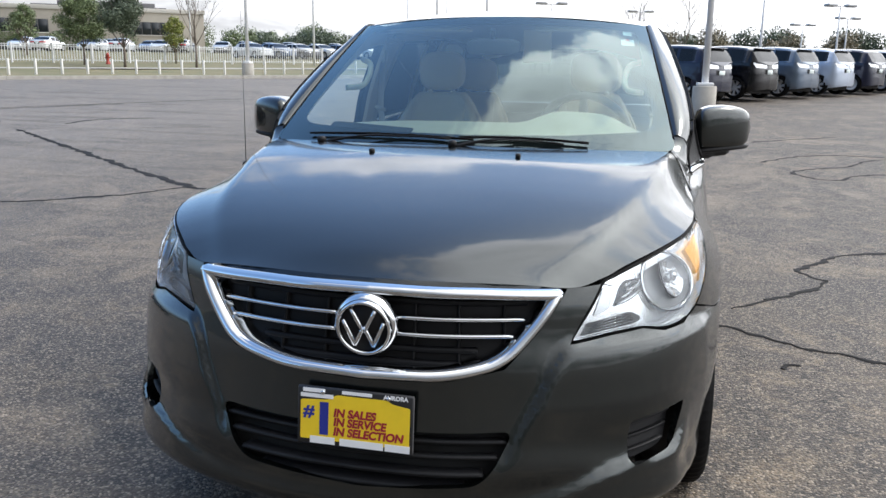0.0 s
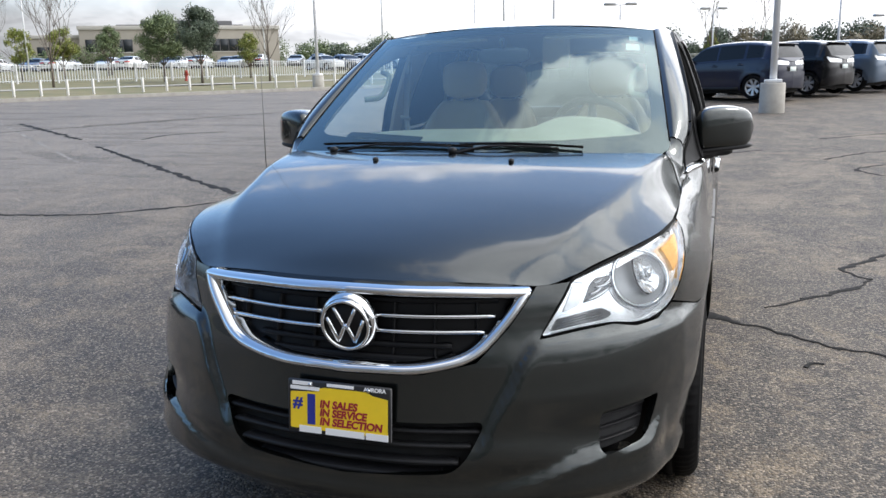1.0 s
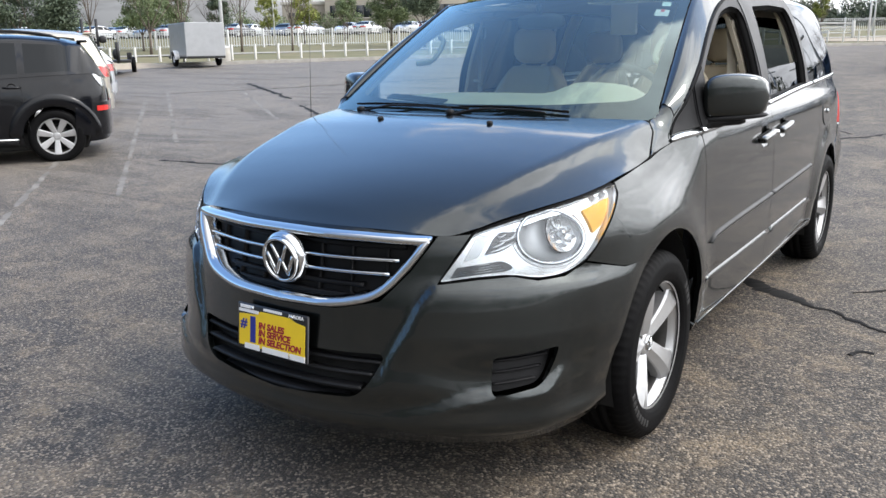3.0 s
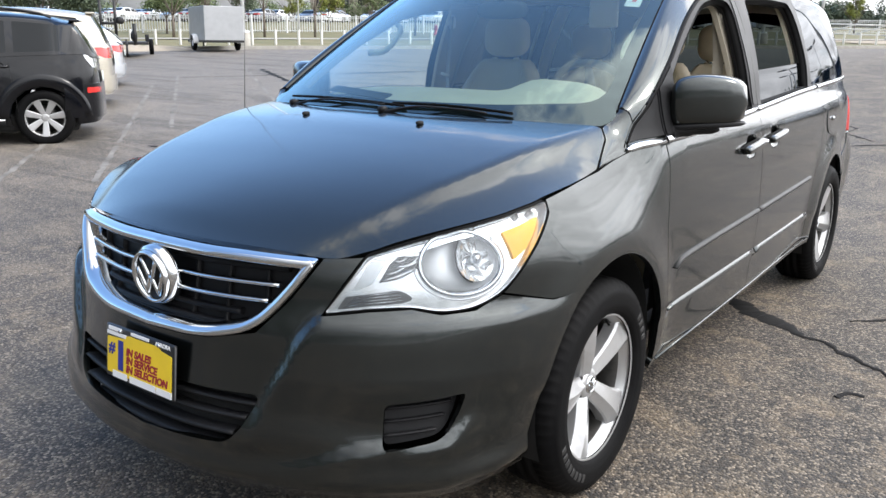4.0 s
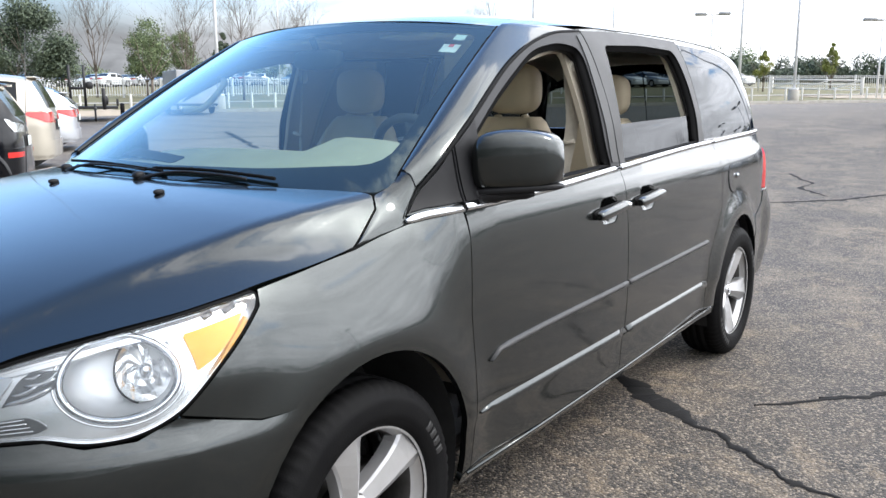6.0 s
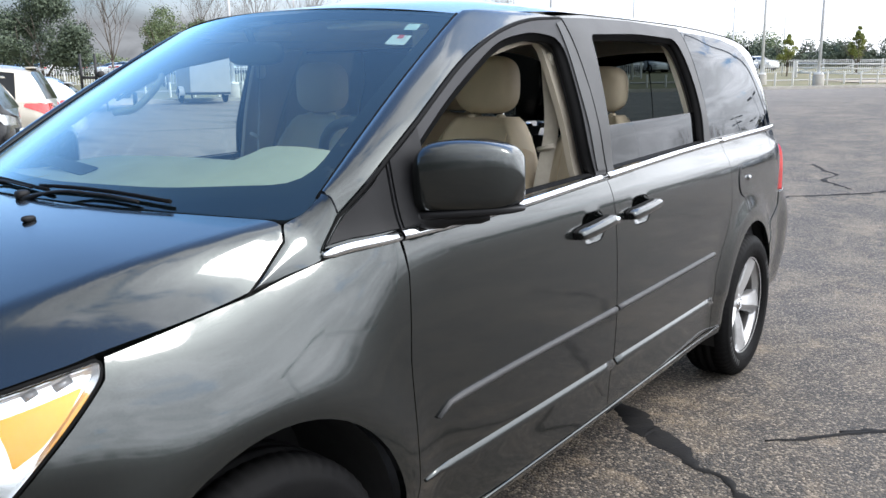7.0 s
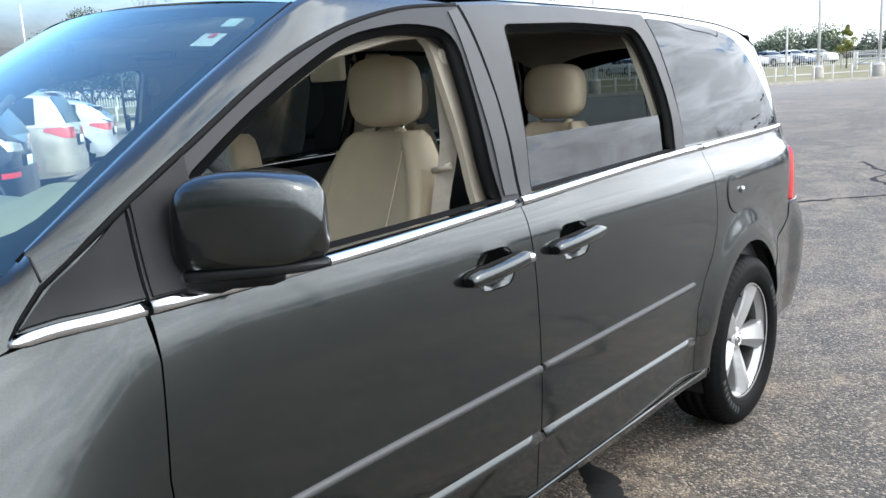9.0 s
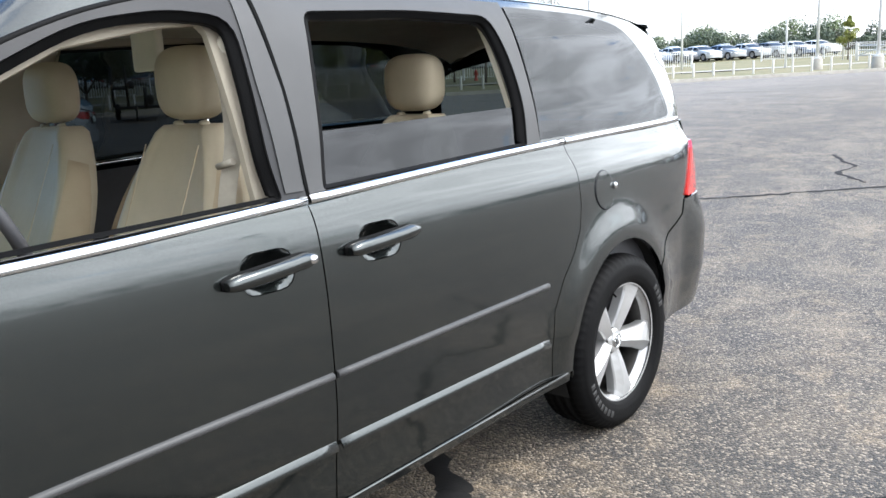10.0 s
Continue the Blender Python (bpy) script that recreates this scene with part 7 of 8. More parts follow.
    join(bm, mirrored(patch([(skin.end * 0.955, 0.44 * H), (skin.end, 0.44 * H), (skin.end, 0.55 * H), (skin.end * 0.955, 0.55 * H)], lambda u, z: skin(u, z, 0.008), 0.1, (), 0, 0.01)))
    part("plate_recess", bm, "dark_plastic", owner)
    part("licence_plate", box((-0.155, r + 0.012, 0.465 * H), (0.155, r + 0.022, 0.465 * H + 0.13), 0.003, 1), "paper", owner, "white plate")
    if not detail:
        return owner
    for s in SIDES:
        for a in (0.535, 0.735):
            y = n + L * a
            zz = edge(y) - 0.115
            cup = lathe([(0.0001, -0.012), (0.035, -0.006), (0.052, 0.003)], 20)
            cup.transform(Matrix.Translation(skin(skin.u(y), zz, 0.0)))
            part("handle_cup", mirrored(cup) if s < 0 else cup, "dark_plastic", owner)
            bar = tube([skin(skin.u(y - 0.10), zz, 0.012), skin(skin.u(y - 0.05), zz, 0.034), skin(skin.u(y + 0.06), zz, 0.034), skin(skin.u(y + 0.11), zz, 0.012)], [0.010, 0.013, 0.013, 0.010], 8)
            part("door_handle", mirrored(bar) if s < 0 else bar, paint, owner)
        for a in (0.335, 0.55, 0.765):
            y = n + L * a
            zs = [0.22 * H + (edge(y) - 0.22 * H) * k / 8 for k in range(9)]
            seam = sweep([skin(skin.u(y + (0.08 * (0.5 - k / 8) if a > 0.7 else 0)), z, -0.001) for k, z in enumerate(zs)], [Vector((1, 0, 0))] * 9, 0.003, 0.0015)
            part("door_seam", mirrored(seam) if s < 0 else seam, "liner", owner)
        rise = 0.47 * H if kind == "suv" else 0.36 * H
        bumper = patch([(skin.u(r - 0.42), rise - 0.01 * H), (skin.end, rise), (skin.end, 0.19 * H), (skin.u(r - 0.45), 0.21 * H)], lambda u, z: skin(u, z, 0.030), 0.06, (), 0, 0.03)
        part("rear_bumper", mirrored(bumper) if s < 0 else bumper, paint, owner)
        refl = patch(rounded([(skin.u(r - 0.17), 0.395 * H), (skin.u(r - 0.03), 0.400 * H), (skin.u(r - 0.03), 0.436 * H), (skin.u(r - 0.17), 0.436 * H)], 0.01), lambda u, z: skin(u, z, 0.036), 0.05, (), 0, 0.01)
        if cladding:
            part("reflector", mirrored(refl) if s < 0 else refl, "red_lens", owner, "red bumper reflector")
        for cy in (0.0, wb):
            if cladding:
                lip = sweep([skin(skin.u(a), b, 0.004) for a, b in arc(cy, zr, 0.475, 2, 178, 24)], [Vector((1, 0, 0))] * 25, 0.082, 0.032, bow=7)
                part("arch_trim", mirrored(lip) if s < 0 else lip, paint, owner)
        step_bar = sweep([skin(skin.u(0.45 + (wb - 0.9) * k / 8), 0.185 * H, 0.0) for k in range(9)], [Vector((1, 0, 0))] * 9, 0.05, 0.035)
        part("side_step", mirrored(step_bar) if s < 0 else step_bar, "dark_plastic", owner)
        if cladding:
            strip = sweep([skin(skin.u(0.45 + (wb - 0.9) * k / 8), 0.20 * H, 0.034) for k in range(9)], [Vector((1, 0, 0))] * 9, 0.012, 0.006)
            part("bright_strip", mirrored(strip) if s < 0 else strip, "chrome", owner, "bright sill strip")
        if rails:
            ys2 = [n + L * (0.50 + 0.38 * k / 14) for k in range(15)]
            pts = [(s * 0.60, y, top(y) - 0.015 + 0.055 * math.sin(math.pi * k / 14) ** 0.35) for k, y in enumerate(ys2)]
            part("roof_rail", tube(pts, 0.016, 8), "black_metal", owner, "black roof rail")
    part("spoiler", box((-0.58, n + L * 0.925, top(n + L * 0.925) - 0.02), (0.58, n + L * 0.955, top(n + L * 0.925) + 0.01), 0.012), paint, owner)
    part("rear_wiper", tube([(0.0, n + L * 0.978, H * 0.70), (0.20, n + L * 0.972, H * 0.74)], 0.012, 6), "dark_plastic", owner)
    return owner


def stand(x, y, heading_x, heading_y, ground=None):
    """A car's pose with its nose towards the heading."""
    z = lot(x, y) if ground is None else ground
    return pose(x, y, z, 0, 0, math.degrees(math.atan2(-heading_x, heading_y)) + 180)


ROW, OUT = Vector((0.57, 0.82)), Vector((-0.82, 0.57))


def rear_at(kind, x, y, heading):
    """Pose for a car whose rear bumper's middle stands at (x, y)."""
    c = KINDS[kind]
    h = Vector(heading).normalized()
    back = c["L"] - c["fo"]
    return stand(x + h.x * back, y + h.y * back, h.x, h.y)


def wheel_at(kind, x, y, heading, side):
    """Pose for a car whose rear wheel on one side (+1 its left) touches the ground at (x, y)."""
    c = KINDS[kind]
    h = Vector(heading).normalized()
    left = Vector((-h.y, h.x))
    hub = Vector((x, y)) - left * side * (c["W"] / 2 - 0.1)
    hub += h * c["wb"]
    return stand(hub.x, hub.y, h.x, h.y)


parked_car("suv", "glossy black sport utility with roof rails and alloy wheels", "suv", "suv", "black_paint", wheel_at("suv", -8.42, 3.28, (-0.55, -0.835), 1), "", True, "frost", True, True)
parked_car("minivan", "champagne minivan parked behind the black sport utility", "minivan", "minivan", "tan_paint", rear_at("minivan", -11.95, 6.55, (-0.57, -0.82)))
parked_car("hatchback", "silver hatchback parked beyond the champagne minivan", "hatchback", "hatchback", "silver_paint", rear_at("hatchback", -15.4, 9.0, (-0.57, -0.82)))
for k, paint in enumerate(("navy_paint", "black_paint", "steel_paint", "ice_paint", "navy_paint", "silver_paint", "black_paint")):
    what = {"navy_paint": "dark navy", "black_paint": "black", "steel_paint": "steel blue", "ice_paint": "pale blue silver", "silver_paint": "silver"}[paint]
    parked_car("suv", what + " sport utility parked in a row across the lot", "suv", "suv", paint, rear_at("suv", 2.75 + 1.62 * k, 22.9 + 2.30 * k, (-0.82, 0.57)), "row of sport utilities", k < 4, "frost", False, False)

# ---- posts, poles, fences, trailers, building and trees ----
def post_thing(x, y, h=0.72):
    o = thing("marker_post", "slim white wooden post standing in the grass verge", "post", pose(x, y, verge(x, y) - 0.03), "posts along the verge")
    part("shaft", box((-0.045, -0.045, 0), (0.045, 0.045, h), 0.008), "white_wood", o)
    part("cap", box((-0.05, -0.05, h), (0.05, 0.05, h + 0.03), 0.008), "white_wood", o)
    return o


first_post = post_thing(*along(-30.82, 3.2))
for k in range(1, 66):
    a = -30.82 + 1.12 * k
    if 27 < a < 38:
        continue
    x, y = along(a, 3.2)
    copy_thing(first_post, pose(x, y, verge(x, y) - 0.03))


def lamp_pole(x, y, h, heads=2, base=True, ground=None, turn=0.0, r=0.085):
    z = lot(x, y) if ground is None else ground
    o = thing("light_pole", "tall white steel parking lot light pole" + (" on a concrete base" if base else ""), "light pole", pose(x, y, z, 0, 0, turn), "light poles")
    foot = 0.0
    if base:
        bm = lathe([(0.0001, 0.72), (0.27, 0.72), (0.29, 0.70), (0.30, -0.05)], 24)
        bm.transform(Matrix.Rotation(radians(-90), 4, "Y"))
        part("concrete_base", bm, "concrete", o, "round grey concrete base")
        part("base_plate", box((-0.2, -0.2, 0.72), (0.2, 0.2, 0.80), 0.02), "white_metal", o)
        foot = 0.74
    part("shaft", tube([(0, 0, foot - 0.02), (0, 0, h * 0.5), (0, 0, h)], [r, r * 0.85, r * 0.65], 12), "white_metal", o, "white steel shaft")
    if heads:
        part("arm", tube([(-0.55, 0, h - 0.05), (0.55, 0, h - 0.05)], 0.04, 8), "white_metal", o)
        for s in (-1, 1) if heads == 2 else (1,):
            part("lamp_head", box((s * 0.75 - 0.38, -0.24, h - 0.10), (s * 0.75 + 0.38, 0.24, h + 0.10), 0.06), "grey_metal", o, "boxy grey lamp head")
    return o


lamp_pole(2.06, 18.95, 9.0, 2, True)
lamp_pole(19.0, 15.0, 8.5, 2, True, None, 25)
lamp_pole(*along(-12.2, 1.2), 10.0, 2, True)
lamp_pole(*along(3.2, 1.2), 10.0, 2, True)
lamp_pole(*along(18.6, 1.2), 10.0, 2, True)
lamp_pole(-12.65, 49.7, 10.0, 2, True)
lamp_pole(-23.9, 56.5, 10.0, 0, False)
lamp_pole(-16.7, 69.0, 9.5, 0, False, None, 0, 0.05)
for x, y, h, heads, turn in ((6.0, 41.8, 5.2, 2, 30), (12.3, 56.0, 4.7, 2, 30), (15.8, 70.5, 4.6, 2, 30), (12.6, 71.1, 4.1, 2, 30), (-6.2, 56.7, 4.9, 2, 20), (-0.3, 72.1, 5.2, 2, 20), (-16.0, 54.5, 5.6, 2, 20), (-7.9, 71.5, 5.8, 2, 20)):
    lamp_pole(x, y, h, heads, False, None, turn, 0.07)
for a, o, h in ((-30, 26, 7.5), (-8, 24, 7.5), (10, 28, 8.5), (-50, 25, 7)):
    x, y = along(a, o)
    lamp_pole(x, y, h, 0, False, verge(x, y), 0, 0.06)


def iron_fence(a0, a1, o0, o1, h=1.15, name="picket_fence"):
    """White steel fence along a straight line of the verge."""
    owner = thing(name, "white steel picket fence at the top of the grass", "fence")
    n = max(2, int(abs(a1 - a0) / 2.4))
    pick = bmesh.new()

    def at(t):
        x, y = along(a0 + (a1 - a0) * t, o0 + (o1 - o0) * t)
        return Vector((x, y, verge(x, y)))
    for k in range(n + 1):
        p = at(k / n)
        part("fence_post", box(p + Vector((-0.05, -0.05, -0.05)), p + Vector((0.05, 0.05, h + 0.12)), 0.0), "white_metal", owner)
    for hh in (0.18, h - 0.12, h):
        part("rail", tube([at(k / n) + Vector((0, 0, hh)) for k in range(n + 1)], 0.022, 6), "white_metal", owner)
    m = int(abs(a1 - a0) / 0.17)
    for k in range(m):
        p = at((k + 0.5) / m)
        q = [pick.verts.new(p + Vector((dx, dy, z))) for z in (0.1, h + 0.06) for dx, dy in ((-0.017, -0.017), (0.017, -0.017), (0.017, 0.017), (-0.017, 0.017))]
        for f in ((0, 1, 5, 4), (1, 2, 6, 5), (2, 3, 7, 6), (3, 0, 4, 7)):
            pick.faces.new([q[i] for i in f])
    tagged(part("picket_band", pick, "white_metal", owner), kind="stuff")
    return owner


iron_fence(-62, 17.5, 24, 20)
iron_fence(27, 68, 27, 16)


def gate():
    o = thing("field_gate", "low white wooden gate across the entrance drive", "gate")
    a, b = Vector((-14.7, 65.3, verge(-14.7, 65.3))), Vector((-8.0, 62.6, verge(-8.0, 62.6)))
    for p in (a, b):
        part("gate_post", box(p + Vector((-0.09, -0.09, -0.1)), p + Vector((0.09, 0.09, 1.2)), 0.01), "white_wood", o)
    for h in (0.35, 0.7, 1.02):
        part("rail", tube([a + Vector((0, 0, h)), b + Vector((0, 0, h))], 0.05, 6), "white_wood", o)
    for k in range(3):
        p, q = a.lerp(b, k / 3), a.lerp(b, (k + 1) / 3)
        part("brace", tube([p + Vector((0, 0, 0.35)), q + Vector((0, 0, 1.02))], 0.04, 6), "white_wood", o)


gate()
x, y = along(33, 8)
rows = []
for o in (0.4, 3, 6, 9.5):
    rows.append([(*along(a, o), verge(*along(a, o)) + 0.04) for a in (25, 28, 31, 34, 37, 40)])
setting("drive_apron", loft(rows, flip=True), "soil", "pale bare sandy drive entrance through the verge", "drive")


def mound(x, y, w, h, seed):
    rnd = random.Random(seed)
    rows = []
    for i in range(13):
        row = []
        for j in range(25):
            s, t = -1 + i / 6, -1 + j / 12
            d = max(0.0, 1 - s * s - t * t)
            xx, yy = x + ROW.x * t * w + OUT.x * s * w * 0.5, y + ROW.y * t * w + OUT.y * s * w * 0.5
            row.append((xx, yy, lot(xx, yy) - 0.02 + h * d * (0.7 + 0.5 * rnd.random())))
        rows.append(row)
    m = setting("soil_heap", loft(rows), "soil", "low heap of pale bare soil at the edge of the lot", "soil")
    return m


mound(-30.4, 19.4, 2.8, 0.22, 3)


def cargo_trailer():
    """A box trailer with a V nose; its nose looks towards the camera."""
    o = thing("cargo_trailer", "grey enclosed box trailer with a V nose on black wheels", "trailer", pose(-28.9, 21.9, lot(-28.9, 21.9), 0, 0, math.degrees(math.atan2(0.84, 0.54)) - 180 + 8), )
    h0, h1 = 0.42, 1.78
    plan = [(-0.82, 3.2), (0.82, 3.2), (0.82, 0.42), (0.12, 0.0), (-0.12, 0.0), (-0.82, 0.42)]
    bm = bmesh.new()
    lo = [bm.verts.new((a, b, h0)) for a, b in plan]
    hi = [bm.verts.new((a * 0.985, b, h1)) for a, b in plan]
    for k in range(6):
        bm.faces.new((lo[k], lo[(k + 1) % 6], hi[(k + 1) % 6], hi[k]))
    bm.faces.new(hi)
    bm.faces.new(lo[::-1])
    bmesh.ops.recalc_face_normals(bm, faces=bm.faces)
    bmesh.ops.bevel(bm, geom=list(bm.edges), offset=0.02, segments=2, affect="EDGES", profile=0.5)
    part("box", bm, "grey_metal", o, "grey sheet metal box")
    for a, b in (((-0.82, 0.42), (-0.12, 0.0)), ((0.12, 0.0), (0.82, 0.42)), ((-0.12, 0.0), (0.12, 0.0))):
        bm = loft([[(a[0] * 1.005, a[1] - 0.012, h0 + 0.02), (b[0] * 1.005, b[1] - 0.012, h0 + 0.02)], [(a[0] * 1.003, a[1] - 0.012, h0 + 0.36), (b[0] * 1.003, b[1] - 0.012, h0 + 0.36)]])
        part("stone_guard", bm, "alloy", o, "bright ribbed stone guard")
    part("frame", box((-0.80, -0.05, 0.33), (0.80, 3.2, 0.43), 0.01), "black_metal", o)
    for s in (-1, 1):
        part("drawbar", tube([(s * 0.6, 0.4, 0.37), (0, -0.9, 0.37)], 0.04, 6), "black_metal", o)
        bm = lathe([(0.13, 0.07), (0.27, 0.08), (0.30, 0.04), (0.30, -0.06), (0.26, -0.08)], 24)
        bm.transform(Matrix.Translation((s * 0.92, 1.7, 0.30)) @ (Matrix.Rotation(math.pi, 4, "Z") if s < 0 else Matrix.Identity(4)))
        w = part("wheel", bm, "rubber", o)
        bm = lathe([(0.0001, 0.06), (0.135, 0.065)], 20)
        bm.transform(Matrix.Translation((s * 0.92, 1.7, 0.30)) @ (Matrix.Rotation(math.pi, 4, "Z") if s < 0 else Matrix.Identity(4)))
        part("rim", bm, "white_metal", w)
        part("mudguard", sweep([(s * 0.92, 1.7 + 0.36 * math.cos(t), 0.30 + 0.36 * math.sin(t)) for t in [math.pi * k / 10 for k in range(11)]], [(0, math.cos(math.pi * k / 10), math.sin(math.pi * k / 10)) for k in range(11)], 0.11, 0.02, bow=4), "white_metal", o, "white mudguard")
    part("jack", tube([(0, -0.6, 0.0), (0, -0.6, 0.75)], 0.035, 8), "black_metal", o)
    part("coupler", box((-0.06, -1.05, 0.33), (0.06, -0.82, 0.45), 0.02), "black_metal", o)


cargo_trailer()


def utility_trailer():
    o = thing("utility_trailer", "low black steel flatbed trailer with winch posts", "trailer", pose(-26.3, 16.2, lot(-26.3, 16.2), 0, 0, 57))
    part("bed", box((-0.75, -1.5, 0.42), (0.75, 1.5, 0.52), 0.015), "black_metal", o)
    for y in (-1.2, -0.4, 0.4, 1.2):
        part("stake", box((0.70, y - 0.05, 0.52), (0.78, y + 0.05, 0.78), 0.01), "black_metal", o)
    for s in (-1, 1):
        bm = lathe([(0.12, 0.07), (0.27, 0.08), (0.31, 0.04), (0.31, -0.06), (0.26, -0.08)], 24)
        bm.transform(Matrix.Translation((s * 0.90, 0.9, 0.31)) @ (Matrix.Rotation(math.pi, 4, "Z") if s < 0 else Matrix.Identity(4)))
        w = part("wheel", bm, "rubber", o)
        bm = lathe([(0.0001, 0.06), (0.125, 0.065)], 18)
        bm.transform(Matrix.Translation((s * 0.90, 0.9, 0.31)) @ (Matrix.Rotation(math.pi, 4, "Z") if s < 0 else Matrix.Identity(4)))
        part("rim", bm, "grey_metal", w)
        part("upright", tube([(-0.55 + s * 0.24, -1.35, 0.5), (-0.55 + s * 0.24, -1.35, 1.95)], 0.05, 8), "black_metal", o)
    part("crossbar", tube([(-0.82, -1.35, 1.15), (-0.28, -1.35, 1.15)], 0.05, 8), "black_metal", o)
    part("mast", tube([(0.3, -1.45, 0.4), (0.3, -1.45, 1.15)], 0.07, 8), "black_metal", o)
    part("winch", blob((-0.15, -1.40, 1.25), (0.26, 0.22, 0.26), 2.8, 10, 14), "black_metal", o)
    part("spare_hub", blob((0.3, 1.2, 0.72), (0.25, 0.3, 0.4), 2.5, 10, 14), "black_metal", o)
    part("drawbar", tube([(0, -1.5, 0.45), (0, -2.5, 0.42)], 0.05, 8), "black_metal", o)
    part("stand", tube([(0, -2.1, 0.0), (0, -2.1, 0.6)], 0.035, 8), "black_metal", o)


utility_trailer()


def office():
    """Two storeys of pale panels with ribbon windows, far beyond the fence."""
    a, b = Vector((-104.5, 103.5)), Vector((-74.7, 126.5))
    way = (b - a).normalized()
    back = Vector((-way.y, way.x))
    z0 = 2.0
    o = thing("office_building", "two-storey beige panel office building with ribbon windows", "building", Matrix(((way.x, back.x, 0, a.x), (way.y, back.y, 0, a.y), (0, 0, 1, z0), (0, 0, 0, 1))))
    width = (b - a).length
    part("low_wing", box((0, 0, 0), (8.0, 24, 7.4), 0.03), "wall_beige", o, "beige panel wall")
    part("main_block", box((7.6, -2.5, 0), (width + 1.5, 26, 8.7), 0.03), "wall_beige", o, "beige panel wall")
    part("cornice", box((7.4, -2.7, 8.1), (width + 1.7, 26.2, 8.75), 0.04), "wall_trim", o)
    part("cornice", box((-0.2, -0.2, 6.9), (7.6, 24, 7.45), 0.04), "wall_trim", o)
    part("roof_screen", box((17, 3, 8.7), (32, 15, 9.9), 0.05), "roof_box", o, "dark rooftop screen")
    part("roof_screen", box((13, 5, 8.7), (34, 18, 9.4), 0.05), "roof_box", o)
    for x0, x1, y, z0_, z1_ in ((8.4, 15.5, -2.56, 4.6, 6.6), (26.5, 33.5, -2.56, 4.6, 6.6), (1.0, 6.6, -0.06, 4.2, 5.6), (8.4, 16.0, -2.56, 0.7, 2.6), (18, 33, -2.56, 0.7, 2.6)):
        n = max(3, int((x1 - x0) / 1.4))
        for k in range(n):
            xa, xb = x0 + (x1 - x0) * k / n, x0 + (x1 - x0) * (k + 1) / n
            w = part("window", box((xa + 0.05, y, z0_), (xb - 0.05, y + 0.04, z1_), 0.01, 1), "office_glass", o, "dark ribbon window")
            part("mullion", box((xb - 0.06, y - 0.05, z0_), (xb + 0.06, y + 0.03, z1_), 0.0), "roof_box", w)
        part("sill", box((x0 - 0.1, y - 0.1, z0_ - 0.18), (x1 + 0.1, y + 0.05, z0_ - 0.02), 0.02), "wall_trim", o)
    return o


office()


def limbs(rnd, base, way, length, radius, depth, bm, tips, bend=0.25, spread=0.6, count=3):
    pts, p, d = [base], base.copy(), way.normalized()
    n = 4
    for k in range(n):
        d = (d + Vector((rnd.uniform(-1, 1), rnd.uniform(-1, 1), rnd.uniform(-0.3, 0.8))) * bend * 0.35).normalized()
        p = p + d * length / n
        pts.append(p.copy())
    tube(pts, [radius * (1 - 0.55 * k / n) for k in range(n + 1)], 6 if depth > 1 else 4, True, bm)
    if depth <= 0:
        tips.append((pts[-1], d))
        return
    for k in range(count + (depth > 1)):
        at = pts[rnd.choice((2, 3, 4, 4))] if k else pts[-1]
        turn = (d + Vector((rnd.uniform(-1, 1), rnd.uniform(-1, 1), rnd.uniform(-0.1, 0.7))) * spread).normalized()
        limbs(rnd, at, turn, length * rnd.uniform(0.55, 0.8), radius * 0.48, depth - 1, bm, tips, bend, spread, count)
    tips.append((pts[-1], d))


